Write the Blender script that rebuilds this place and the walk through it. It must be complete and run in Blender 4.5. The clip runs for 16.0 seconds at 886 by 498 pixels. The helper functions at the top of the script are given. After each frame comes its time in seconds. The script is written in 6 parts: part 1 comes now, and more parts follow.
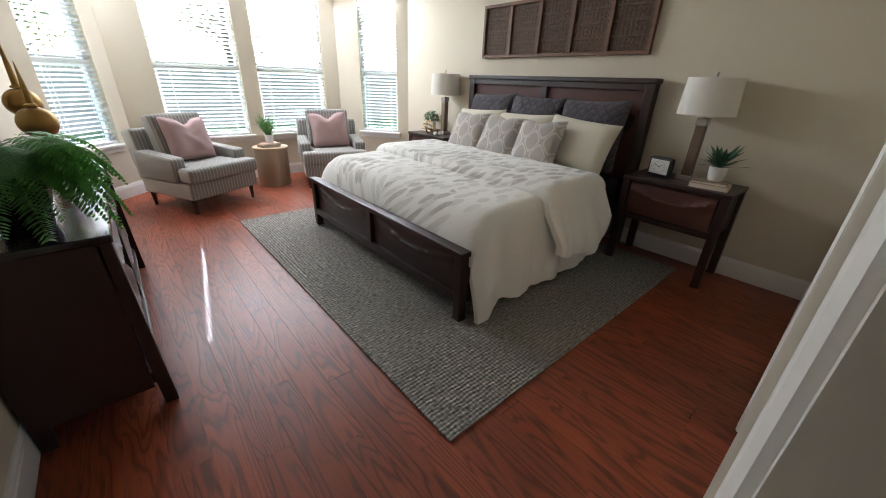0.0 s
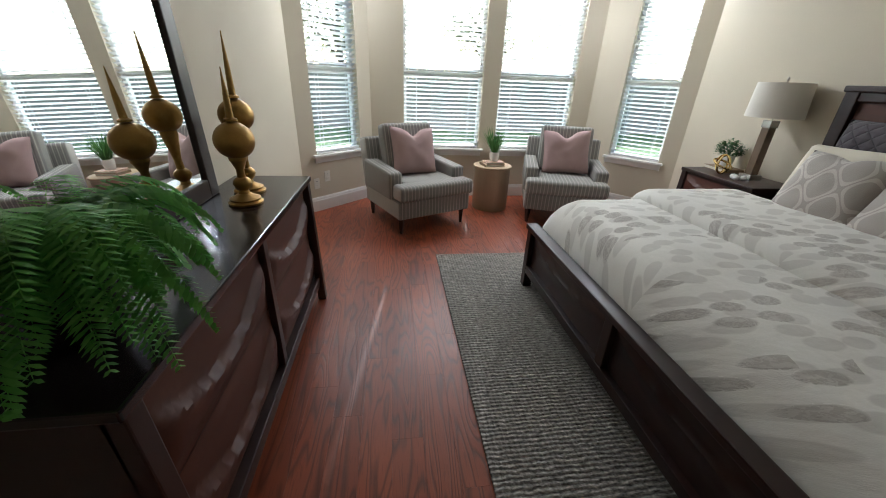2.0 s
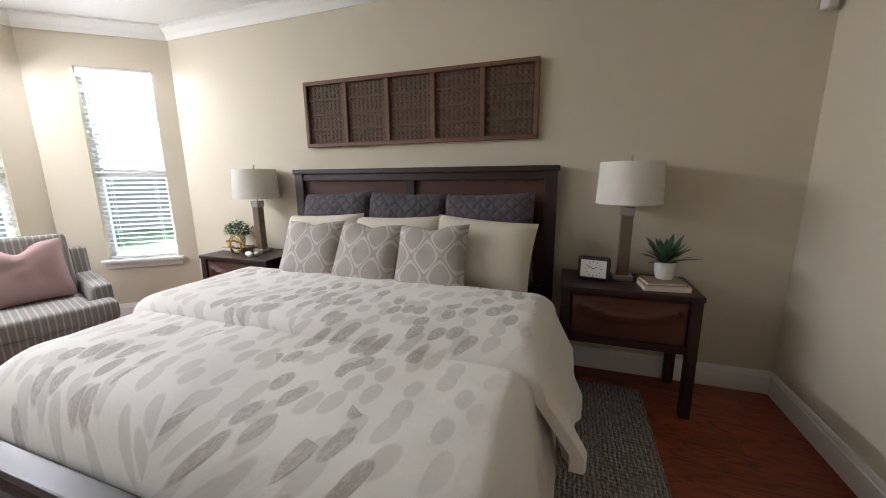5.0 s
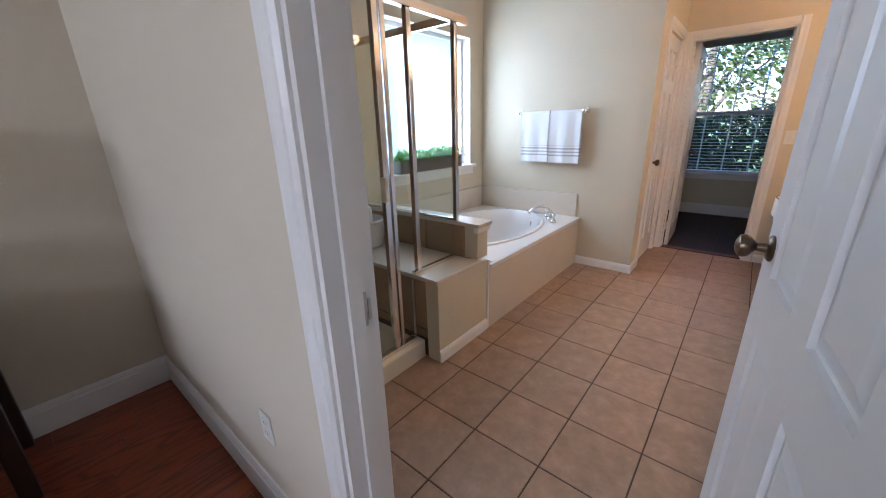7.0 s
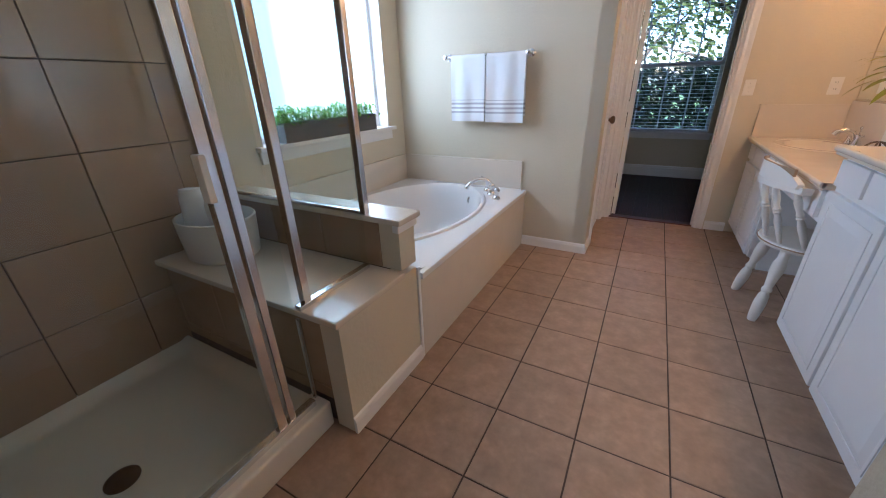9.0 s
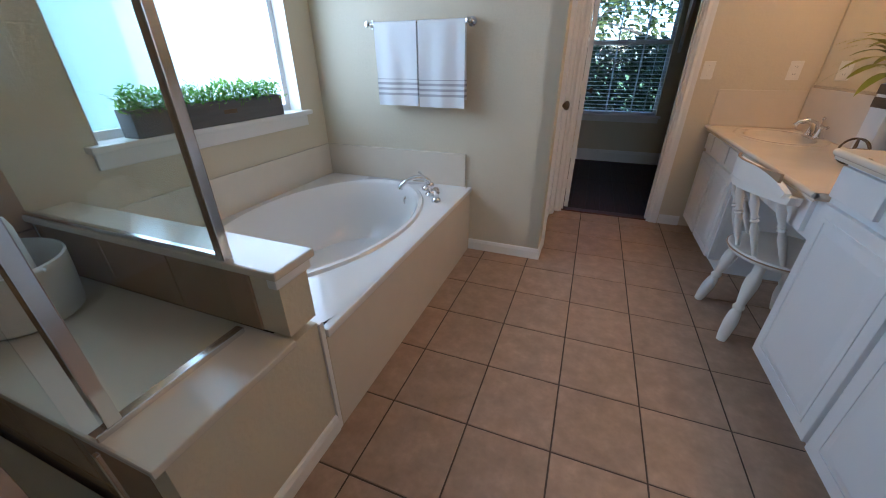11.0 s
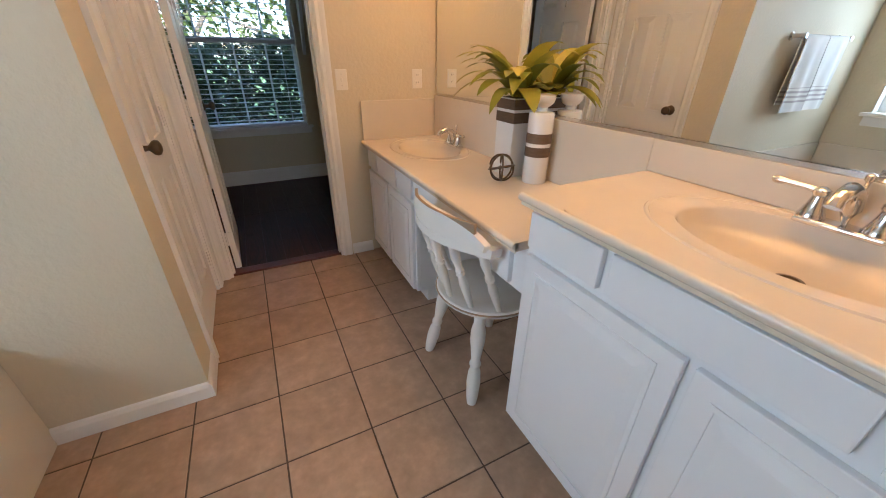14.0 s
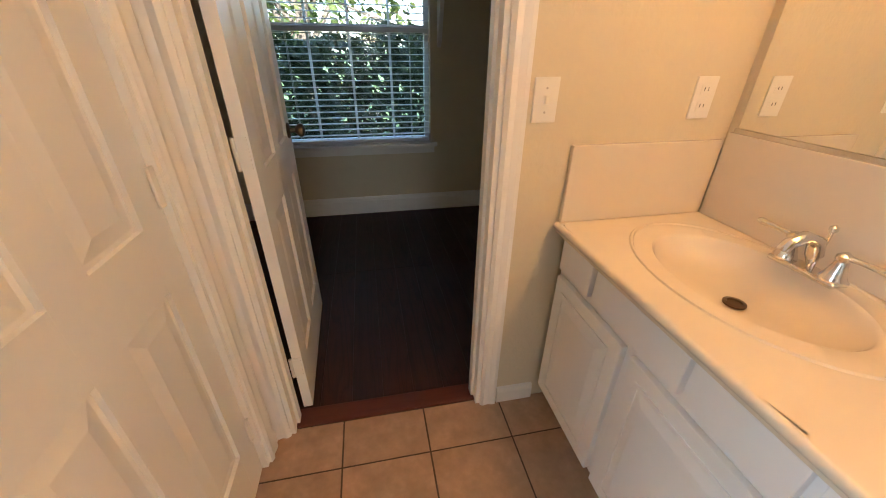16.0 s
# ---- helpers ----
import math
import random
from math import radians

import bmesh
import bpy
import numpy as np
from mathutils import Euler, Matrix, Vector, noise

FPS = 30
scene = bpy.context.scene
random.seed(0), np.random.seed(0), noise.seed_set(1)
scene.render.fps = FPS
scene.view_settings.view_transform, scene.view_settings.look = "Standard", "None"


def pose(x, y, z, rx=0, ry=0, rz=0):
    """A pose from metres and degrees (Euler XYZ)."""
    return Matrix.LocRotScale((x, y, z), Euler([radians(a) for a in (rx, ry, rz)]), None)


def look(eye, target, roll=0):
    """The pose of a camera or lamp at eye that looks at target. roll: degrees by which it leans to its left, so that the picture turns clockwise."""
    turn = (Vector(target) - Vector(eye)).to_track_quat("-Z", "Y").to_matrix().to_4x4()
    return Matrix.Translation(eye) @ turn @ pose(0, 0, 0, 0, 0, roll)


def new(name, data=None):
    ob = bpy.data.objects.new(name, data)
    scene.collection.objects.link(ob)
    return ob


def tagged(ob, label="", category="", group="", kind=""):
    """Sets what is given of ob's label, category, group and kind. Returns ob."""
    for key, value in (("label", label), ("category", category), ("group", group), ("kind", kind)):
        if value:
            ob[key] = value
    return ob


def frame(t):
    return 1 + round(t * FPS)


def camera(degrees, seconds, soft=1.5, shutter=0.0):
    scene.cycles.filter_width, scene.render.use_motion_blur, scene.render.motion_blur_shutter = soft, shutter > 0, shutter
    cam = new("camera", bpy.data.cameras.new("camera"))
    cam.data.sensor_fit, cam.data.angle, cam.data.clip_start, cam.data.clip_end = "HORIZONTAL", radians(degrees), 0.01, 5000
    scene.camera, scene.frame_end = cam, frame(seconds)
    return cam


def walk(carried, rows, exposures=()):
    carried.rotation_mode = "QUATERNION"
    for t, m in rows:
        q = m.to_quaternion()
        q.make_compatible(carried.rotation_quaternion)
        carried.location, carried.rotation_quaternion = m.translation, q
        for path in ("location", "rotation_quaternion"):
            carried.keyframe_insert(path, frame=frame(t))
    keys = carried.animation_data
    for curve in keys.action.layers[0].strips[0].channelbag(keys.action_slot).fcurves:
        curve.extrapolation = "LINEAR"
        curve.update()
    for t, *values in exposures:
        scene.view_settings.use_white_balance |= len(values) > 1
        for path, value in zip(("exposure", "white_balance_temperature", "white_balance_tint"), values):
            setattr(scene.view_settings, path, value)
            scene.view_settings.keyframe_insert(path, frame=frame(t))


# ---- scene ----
cam = camera(101.1, 16.0, soft=1.0)
PATH = [
    (0, (5.1, 1.906, 1.362), (6.304, 3.266, 0.525), 2.1),
    (0.5, (5.205, 2.237, 1.392), (5.976, 3.876, 0.544), 2.6),
    (1, (5.244, 2.566, 1.36), (5.7, 4.314, 0.501), 2.9),
    (1.5, (5.356, 2.819, 1.397), (5.616, 4.608, 0.541), 2.3),
    (2, (5.483, 3.065, 1.372), (5.745, 4.858, 0.526), 2.5),
    (2.5, (5.607, 3.255, 1.352), (5.827, 5.139, 0.718), 2.5),
    (3, (5.672, 3.447, 1.321), (6.074, 5.378, 0.986), 2.2),
    (3.2, (5.688, 3.487, 1.338), (6.231, 5.384, 1.01), 2.0),
    (5.3, (5.95, 2.999, 1.374), (7.871, 3.323, 0.924), -1.1),
    (5.5, (5.954, 2.913, 1.371), (7.889, 3.016, 0.875), -1.3),
    (6, (5.985, 2.718, 1.357), (7.853, 2.263, 0.804), -1.2),
    (6.5, (6.05, 2.444, 1.3), (7.689, 1.46, 0.713), -1.7),
    (7, (6.246, 2.221, 1.316), (7.468, 0.767, 0.687), -1.5),
    (7.5, (6.374, 2.003, 1.314), (7.23, 0.322, 0.649), -1.1),
    (8, (6.511, 1.782, 1.291), (7.318, 0.126, 0.512), -0.8),
    (8.2, (6.535, 1.709, 1.278), (7.362, 0.064, 0.497), -1.3),
    (10.3, (6.762, 1.32, 1.191), (7.696, -0.211, 0.306), -1.4),
    (10.5, (6.754, 1.241, 1.216), (7.529, -0.36, 0.302), -0.8),
    (11, (6.748, 1.056, 1.241), (7.39, -0.599, 0.321), -0.4),
    (11.5, (6.735, 0.894, 1.244), (7.123, -0.841, 0.328), -1.0),
    (12, (6.722, 0.774, 1.283), (6.482, -0.982, 0.356), -1.3),
    (12.5, (6.645, 0.715, 1.308), (5.904, -0.892, 0.378), -1.1),
    (13, (6.605, 0.558, 1.321), (5.704, -0.962, 0.385), 0.1),
    (13.5, (6.556, 0.37, 1.303), (5.669, -1.165, 0.378), -0.0),
    (14, (6.566, 0.147, 1.288), (5.764, -1.432, 0.359), 0.7),
    (14.5, (6.606, -0.14, 1.269), (5.9, -1.764, 0.341), 0.9),
    (15, (6.601, -0.457, 1.262), (5.977, -2.105, 0.317), 1.0),
    (15.5, (6.528, -0.869, 1.293), (6.088, -2.572, 0.339), 1.1),
    (16, (6.505, -1.299, 1.279), (6.155, -3.021, 0.323), 0.5),
]
EXPOSURES = [(0.0, 2.6, 5600.0, 11.0), (0.5, 2.55, 5550.0, 10.0), (1.0, 2.35, 5500.0, 8.0), (2.0, 1.85, 5650.0, 8.0), (2.5, 1.7, 5850.0, 10.0), (3.2, 1.25, 6000.0, 12.0), (5.3, 2.75, 5700.0, 14.0), (5.5, 2.9, 5650.0, 14.0), (6.0, 3.28, 5250.0, 17.0),
             (6.5, 3.05, 5000.0, 18.0), (7.2, 2.65, 5050.0, 20.0), (8.2, 2.55, 4950.0, 20.0), (10.5, 2.45, 4800.0, 15.0), (11.0, 2.2, 4750.0, 14.0), (11.5, 1.95, 4750.0, 13.0),
             (12.5, 2.72, 5200.0, 14.0), (13.5, 2.75, 5250.0, 14.0), (14.5, 2.75, 5350.0, 15.0), (15.0, 2.75, 5400.0, 15.0), (16.0, 3.22, 5750.0, 13.0)]
walk(cam, [(t, look(eye, target, roll)) for t, eye, target, roll in PATH], EXPOSURES)

# ---------------------------------------------------------------- light
world = bpy.data.worlds.new("sky")
scene.world = world
world.use_nodes = True
wn = world.node_tree.nodes
sky = wn.new("ShaderNodeTexSky")
sky.sky_type, sky.sun_disc = "NISHITA", False
sky.sun_elevation, sky.sun_rotation = radians(31), radians(8.5)
sky.air_density, sky.dust_density = 1.0, 1.5
world.node_tree.links.new(sky.outputs[0], wn["Background"].inputs[0])
wn["Background"].inputs[1].default_value = 0.15

sun_data = bpy.data.lights.new("sun", "SUN")
sun_data.energy, sun_data.angle, sun_data.color = 4.5, radians(0.5), (1.0, 0.95, 0.87)
sun = new("sun", sun_data)
sun.matrix_world = look((0, 0, 0), (-math.sin(radians(8.5)) * math.cos(radians(31)), -math.cos(radians(8.5)) * math.cos(radians(31)), -math.sin(radians(31))))


# ---------------------------------------------------------------- material helpers
def node_mat(name):
    m = bpy.data.materials.new(name)
    m.use_nodes = True
    nt = m.node_tree
    return m, nt, nt.nodes["Principled BSDF"]


def nd(nt, kind, **vals):
    n = nt.nodes.new(kind)
    for k, v in vals.items():
        n.inputs[k.replace("_", " ")].default_value = v
    return n


def lk(nt, a, b):
    nt.links.new(a, b)


def math_node(nt, op, a, b=None, c=None):
    n = nt.nodes.new("ShaderNodeMath")
    n.operation = op
    for i, v in enumerate((a, b, c)):
        if v is None:
            continue
        if isinstance(v, (int, float)):
            n.inputs[i].default_value = v
        else:
            lk(nt, v, n.inputs[i])
    return n.outputs[0]


def mix_col(nt, fac, a, b, blend="MIX"):
    n = nt.nodes.new("ShaderNodeMix")
    n.data_type, n.blend_type = "RGBA", blend
    for sock, v in ((n.inputs[0], fac), (n.inputs[6], a), (n.inputs[7], b)):
        if isinstance(v, (int, float)):
            sock.default_value = v
        elif isinstance(v, tuple):
            sock.default_value = (*v[:3], 1)
        else:
            lk(nt, v, sock)
    return n.outputs[2]


def coords(nt, stretch=(1, 1, 1), rand=0.0):
    tc = nt.nodes.new("ShaderNodeTexCoord")
    mp = nt.nodes.new("ShaderNodeMapping")
    mp.inputs["Scale"].default_value = stretch
    lk(nt, tc.outputs["Object"], mp.inputs["Vector"])
    if rand:
        oi = nt.nodes.new("ShaderNodeObjectInfo")
        cx = nt.nodes.new("ShaderNodeCombineXYZ")
        for i, k in enumerate((rand, rand * 1.7, rand * 2.3)):
            lk(nt, math_node(nt, "MULTIPLY", oi.outputs["Random"], k), cx.inputs[i])
        lk(nt, cx.outputs[0], mp.inputs["Location"])
    return mp.outputs[0]


def noise_tex(nt, vec, scale, detail=4.0, rough=0.55, distort=0.0):
    n = nd(nt, "ShaderNodeTexNoise", Scale=scale, Detail=detail, Roughness=rough, Distortion=distort)
    lk(nt, vec, n.inputs["Vector"])
    return n.outputs["Fac"]


def add_bump(nt, bsdf, height, strength, dist=0.002):
    b = nd(nt, "ShaderNodeBump", Strength=strength, Distance=dist)
    lk(nt, height, b.inputs["Height"])
    lk(nt, b.outputs[0], bsdf.inputs["Normal"])


def surface(name, col, rough=0.5, metal=0.0, var=0.12, vscale=3.0, fine=60.0, bump=0.15, stretch=(1, 1, 1), rand=0.0, tone=0.0, dist=0.002, coat=0.0):
    """Paint, wood, cloth, metal: broad and fine variation, gloss that varies, fine relief."""
    m, nt, b = node_mat(name)
    vec = coords(nt, stretch, rand)
    broad, grain = noise_tex(nt, vec, vscale, 3), noise_tex(nt, vec, fine, 5)
    dark = tuple(c * (1 - var) for c in col)
    light = tuple(min(1, c * (1 + var)) for c in col)
    c = mix_col(nt, broad, dark, light)
    c = mix_col(nt, math_node(nt, "MULTIPLY", grain, var * 1.5), c, tuple(x * 0.6 for x in col))
    if tone:
        oi = nt.nodes.new("ShaderNodeObjectInfo")
        hs = nd(nt, "ShaderNodeHueSaturation")
        lk(nt, math_node(nt, "MULTIPLY_ADD", oi.outputs["Random"], tone, 1 - tone / 2), hs.inputs["Value"])
        lk(nt, c, hs.inputs["Color"])
        c = hs.outputs[0]
    lk(nt, c, b.inputs["Base Color"])
    lk(nt, math_node(nt, "MULTIPLY_ADD", broad, 0.2 * rough, rough * 0.9), b.inputs["Roughness"])
    b.inputs["Metallic"].default_value = metal
    b.inputs["Coat Weight"].default_value = coat
    b.inputs["Coat Roughness"].default_value = 0.15
    if bump:
        add_bump(nt, b, grain, bump, dist)
    return m


def glass_mat(name, col=(0.95, 0.98, 0.97), rough=0.0):
    m, nt, b = node_mat(name)
    tr = nd(nt, "ShaderNodeBsdfTransparent", Color=(*col, 1))
    gl = nd(nt, "ShaderNodeBsdfGlossy", Roughness=rough)
    lw = nt.nodes.new("ShaderNodeLayerWeight")
    gloss = math_node(nt, "MULTIPLY_ADD", math_node(nt, "POWER", lw.outputs["Facing"], 4.0), 0.55, 0.03)
    mx = nt.nodes.new("ShaderNodeMixShader")
    lk(nt, gloss, mx.inputs[0])
    lk(nt, tr.outputs[0], mx.inputs[1])
    lk(nt, gl.outputs[0], mx.inputs[2])
    lk(nt, mx.outputs[0], nt.nodes["Material Output"].inputs[0])
    return m


def leaf_mat(name, a, b_col, rough=0.5, scale=25.0):
    m, nt, b = node_mat(name)
    geo = nt.nodes.new("ShaderNodeNewGeometry")
    c = mix_col(nt, geo.outputs["Random Per Island"], a, b_col)
    c = mix_col(nt, math_node(nt, "MULTIPLY", noise_tex(nt, coords(nt), scale), 0.5), c, tuple(x * 0.5 for x in a))
    lk(nt, c, b.inputs["Base Color"])
    b.inputs["Roughness"].default_value = rough
    tl = nt.nodes.new("ShaderNodeBsdfTranslucent")
    lk(nt, c, tl.inputs["Color"])
    mx = nd(nt, "ShaderNodeMixShader", Fac=0.38)
    lk(nt, b.outputs[0], mx.inputs[1])
    lk(nt, tl.outputs[0], mx.inputs[2])
    lk(nt, mx.outputs[0], nt.nodes["Material Output"].inputs[0])
    return m


# ---------------------------------------------------------------- materials
WALL = surface("beige_wall_paint", (0.64, 0.57, 0.445), 0.75, var=0.03, vscale=1.2, fine=90, bump=0.22, dist=0.003)
BATH_WALL = surface("bath_wall_paint", (0.64, 0.565, 0.415), 0.7, var=0.03, vscale=1.2, fine=48, bump=0.45, dist=0.006)
CEIL = surface("ceiling_paint", (0.78, 0.77, 0.74), 0.85, var=0.02, vscale=2, fine=120, bump=0.3)
TRIM = surface("white_trim_paint", (0.80, 0.78, 0.74), 0.35, var=0.03, vscale=4, fine=40, bump=0.05)
DOOR_WHITE = surface("white_door_paint", (0.80, 0.79, 0.77), 0.38, var=0.03, vscale=3, fine=50, bump=0.06)
CABINET = surface("white_cabinet_paint", (0.82, 0.83, 0.84), 0.35, var=0.03, vscale=3, fine=40, bump=0.05)
MARBLE = surface("cultured_marble", (0.70, 0.62, 0.50), 0.22, var=0.05, vscale=6, fine=18, bump=0.0)
TUB = surface("tub_acrylic", (0.80, 0.78, 0.75), 0.1, var=0.02, vscale=2, fine=10, bump=0.0)
PAN = surface("shower_pan", (0.72, 0.66, 0.54), 0.3, var=0.04, vscale=4, fine=40, bump=0.05)
CHROME = surface("brushed_chrome", (0.75, 0.75, 0.76), 0.16, metal=1, var=0.05, vscale=10, fine=200, bump=0.02)
NICKEL = surface("satin_nickel", (0.52, 0.48, 0.43), 0.3, metal=1, var=0.08, vscale=20, fine=150, bump=0.03)
BRONZE = surface("aged_bronze", (0.16, 0.11, 0.07), 0.35, metal=0.9, var=0.25, vscale=20, fine=150, bump=0.05)
GOLD = surface("antique_gold_leaf", (0.42, 0.25, 0.065), 0.4, metal=0.75, var=0.35, vscale=14, fine=70, bump=0.25)
GOLD_BRIGHT = surface("polished_gold", (0.75, 0.55, 0.22), 0.25, metal=1, var=0.1, vscale=20, fine=80, bump=0.05)
ESPRESSO = surface("espresso_wood", (0.028, 0.011, 0.008), 0.4, var=0.35, vscale=5, fine=30, bump=0.08, stretch=(1, 6, 6), coat=0.06)
ESP_TOP = surface("espresso_polished_top", (0.012, 0.008, 0.0075), 0.2, var=0.3, vscale=5, fine=30, bump=0.03, stretch=(6, 1, 6), coat=0.2)
CHERRY = surface("dark_cherry_veneer", (0.085, 0.025, 0.013), 0.56, var=0.35, vscale=5, fine=28, bump=0.06, stretch=(8, 1, 8))
MIRROR = surface("mirror_silver", (0.9, 0.92, 0.91), 0.0, metal=1, var=0.0, bump=0)
GLASS = glass_mat("clear_glass")
BLIND = surface("white_blind_slat", (0.80, 0.80, 0.79), 0.45, var=0.02, vscale=5, fine=50, bump=0.05)
VINYL = surface("white_vinyl_frame", (0.75, 0.75, 0.74), 0.4, var=0.02, vscale=5, fine=50, bump=0.0)
LINEN = surface("cream_linen", (0.72, 0.66, 0.54), 0.9, var=0.05, vscale=6, fine=220, bump=0.4)
SHEET = surface("dark_sheet", (0.035, 0.03, 0.032), 0.9, var=0.2, vscale=8, fine=150, bump=0.3)
PINK = surface("dusty_rose_velvet", (0.37, 0.245, 0.235), 0.75, var=0.12, vscale=9, fine=180, bump=0.3)
SHADE = surface("linen_lampshade", (0.74, 0.70, 0.63), 0.9, var=0.04, vscale=10, fine=250, bump=0.3)
CERAMIC = surface("white_ceramic", (0.78, 0.76, 0.72), 0.25, var=0.04, vscale=12, fine=60, bump=0.05)
SOIL = surface("soil", (0.05, 0.035, 0.025), 0.95, var=0.4, vscale=30, fine=120, bump=0.8)
PAPER = surface("book_pages", (0.68, 0.62, 0.52), 0.9, var=0.1, vscale=20, fine=200, bump=0.3, stretch=(1, 1, 12))
COVER = surface("blush_book_cover", (0.62, 0.42, 0.33), 0.6, var=0.08, vscale=12, fine=80, bump=0.1)
COVER2 = surface("tan_book_cover", (0.30, 0.21, 0.13), 0.6, var=0.1, vscale=12, fine=80, bump=0.1)
PLASTIC = surface("white_plastic_plate", (0.78, 0.75, 0.68), 0.35, var=0.02, bump=0)
BLACK = surface("black_plastic", (0.02, 0.02, 0.022), 0.4, var=0.1, bump=0.02)
TABLE_GOLD = surface("brushed_champagne_metal", (0.40, 0.30, 0.20), 0.42, metal=0.6, var=0.15, vscale=4, fine=40, bump=0.1, stretch=(8, 8, 0.6))
TABLE_TOP = surface("light_wood_top", (0.45, 0.33, 0.20), 0.45, var=0.15, vscale=8, fine=40, bump=0.1, stretch=(1, 8, 1))
CRATE = surface("grey_weathered_wood", (0.13, 0.125, 0.12), 0.8, var=0.3, vscale=10, fine=60, bump=0.5, stretch=(3, 0.6, 6))
CHAIR_WHITE = surface("distressed_white_paint", (0.78, 0.76, 0.71), 0.5, var=0.06, vscale=8, fine=60, bump=0.12)
WORN = surface("worn_bare_wood", (0.36, 0.25, 0.15), 0.6, var=0.3, vscale=20, fine=80, bump=0.3)
WICKER = surface("white_basket", (0.68, 0.65, 0.60), 0.85, var=0.08, vscale=20, fine=90, bump=0.6)
TOWEL_C = surface("white_terry", (0.80, 0.79, 0.77), 0.95, var=0.04, vscale=10, fine=260, bump=0.25, dist=0.001)
FERN = leaf_mat("fern_green", (0.10, 0.33, 0.045), (0.25, 0.56, 0.11))
SAGE = leaf_mat("sage_green", (0.05, 0.12, 0.04), (0.12, 0.22, 0.09))
GRASSY = leaf_mat("grassy_green", (0.05, 0.16, 0.03), (0.14, 0.30, 0.08))
BOX_GREEN = leaf_mat("planter_green", (0.10, 0.28, 0.02), (0.28, 0.52, 0.06))
YELLOW_LEAF = leaf_mat("yellow_green_leaf", (0.22, 0.26, 0.03), (0.60, 0.52, 0.05), 0.35, 12)
SUCC = leaf_mat("succulent_green", (0.06, 0.14, 0.07), (0.12, 0.22, 0.12))
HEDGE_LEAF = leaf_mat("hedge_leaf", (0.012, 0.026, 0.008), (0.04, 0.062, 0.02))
TOWEL_TAN = surface("tan_terry_stripe", (0.46, 0.36, 0.26), 0.95, var=0.08, vscale=10, fine=260, bump=0.25, dist=0.001)
TREE_LEAF = leaf_mat("tree_leaf", (0.03, 0.055, 0.012), (0.13, 0.15, 0.035))
BARK = surface("bark", (0.09, 0.07, 0.05), 0.95, var=0.4, vscale=8, fine=30, bump=1.0, stretch=(1, 1, 0.3), dist=0.02)
SCREEN = surface("rattan_carving", (0.12, 0.072, 0.042), 0.7, var=0.45, vscale=30, fine=90, bump=0.6)
ARTFRAME = surface("rustic_brown_frame", (0.16, 0.075, 0.036), 0.55, var=0.35, vscale=10, fine=50, bump=0.4, stretch=(4, 1, 4))
FENCE = surface("grey_fence", (0.30, 0.26, 0.22), 0.9, var=0.2, vscale=2, fine=20, bump=0.3, stretch=(1, 1, 0.2))
GROUT = surface("floor_grout", (0.095, 0.065, 0.048), 0.9, var=0.2, vscale=6, fine=90, bump=0.3)
TILE = surface("beige_floor_tile", (0.45, 0.305, 0.205), 0.42, var=0.5, vscale=13, fine=45, bump=0.2, rand=9, tone=0.10, dist=0.001)
WALL_TILE = surface("taupe_wall_tile", (0.39, 0.265, 0.165), 0.24, var=0.18, vscale=6, fine=18, bump=0.03, rand=9, tone=0.10)
BULB_MAT, _nt, _b = node_mat("warm_bulb")
_b.inputs["Emission Color"].default_value, _b.inputs["Emission Strength"].default_value = (1, 0.62, 0.30, 1), 4.0


def wood_floor(name, base, dark, rough):
    """Hand-scraped oak: cathedral grain lines, knots, tone from plank to plank."""
    m, nt, b = node_mat(name)
    vec = coords(nt, (7.5, 0.9, 1), 17)
    warp = noise_tex(nt, vec, 0.9, 2, 0.5, 0.4)
    rings = math_node(nt, "FRACT", math_node(nt, "MULTIPLY", warp, 14.0))
    rings = math_node(nt, "ABSOLUTE", math_node(nt, "SUBTRACT", rings, 0.5))
    ramp = nt.nodes.new("ShaderNodeMapRange")
    ramp.inputs[1].default_value, ramp.inputs[2].default_value = 0.0, 0.26
    lk(nt, rings, ramp.inputs[0])
    pores = noise_tex(nt, coords(nt, (60, 3, 1), 11), 3.0, 4, 0.6)
    oi = nt.nodes.new("ShaderNodeObjectInfo")
    c = mix_col(nt, math_node(nt, "MULTIPLY_ADD", oi.outputs["Random"], 0.55, 0.1), base, dark)
    c = mix_col(nt, math_node(nt, "MULTIPLY", noise_tex(nt, coords(nt, (3, 0.8, 1), 5), 2.2, 3), 0.55), c, dark)
    c = mix_col(nt, math_node(nt, "MULTIPLY_ADD", ramp.outputs[0], -0.60, 0.60), c, tuple(x * 0.22 for x in dark))
    c = mix_col(nt, math_node(nt, "MULTIPLY", math_node(nt, "GREATER_THAN", pores, 0.58), 0.3), c, tuple(x * 0.4 for x in dark))
    lk(nt, c, b.inputs["Base Color"])
    lk(nt, math_node(nt, "MULTIPLY_ADD", pores, 0.18, rough), b.inputs["Roughness"])
    h = math_node(nt, "ADD", math_node(nt, "MULTIPLY", ramp.outputs[0], 0.6), math_node(nt, "MULTIPLY", pores, 0.5))
    add_bump(nt, b, h, 0.35, 0.0015)
    return m


FLOOR_WOOD = wood_floor("red_brown_oak", (0.42, 0.092, 0.030), (0.13, 0.028, 0.011), 0.3)
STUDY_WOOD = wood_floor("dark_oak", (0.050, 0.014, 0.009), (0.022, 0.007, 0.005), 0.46)


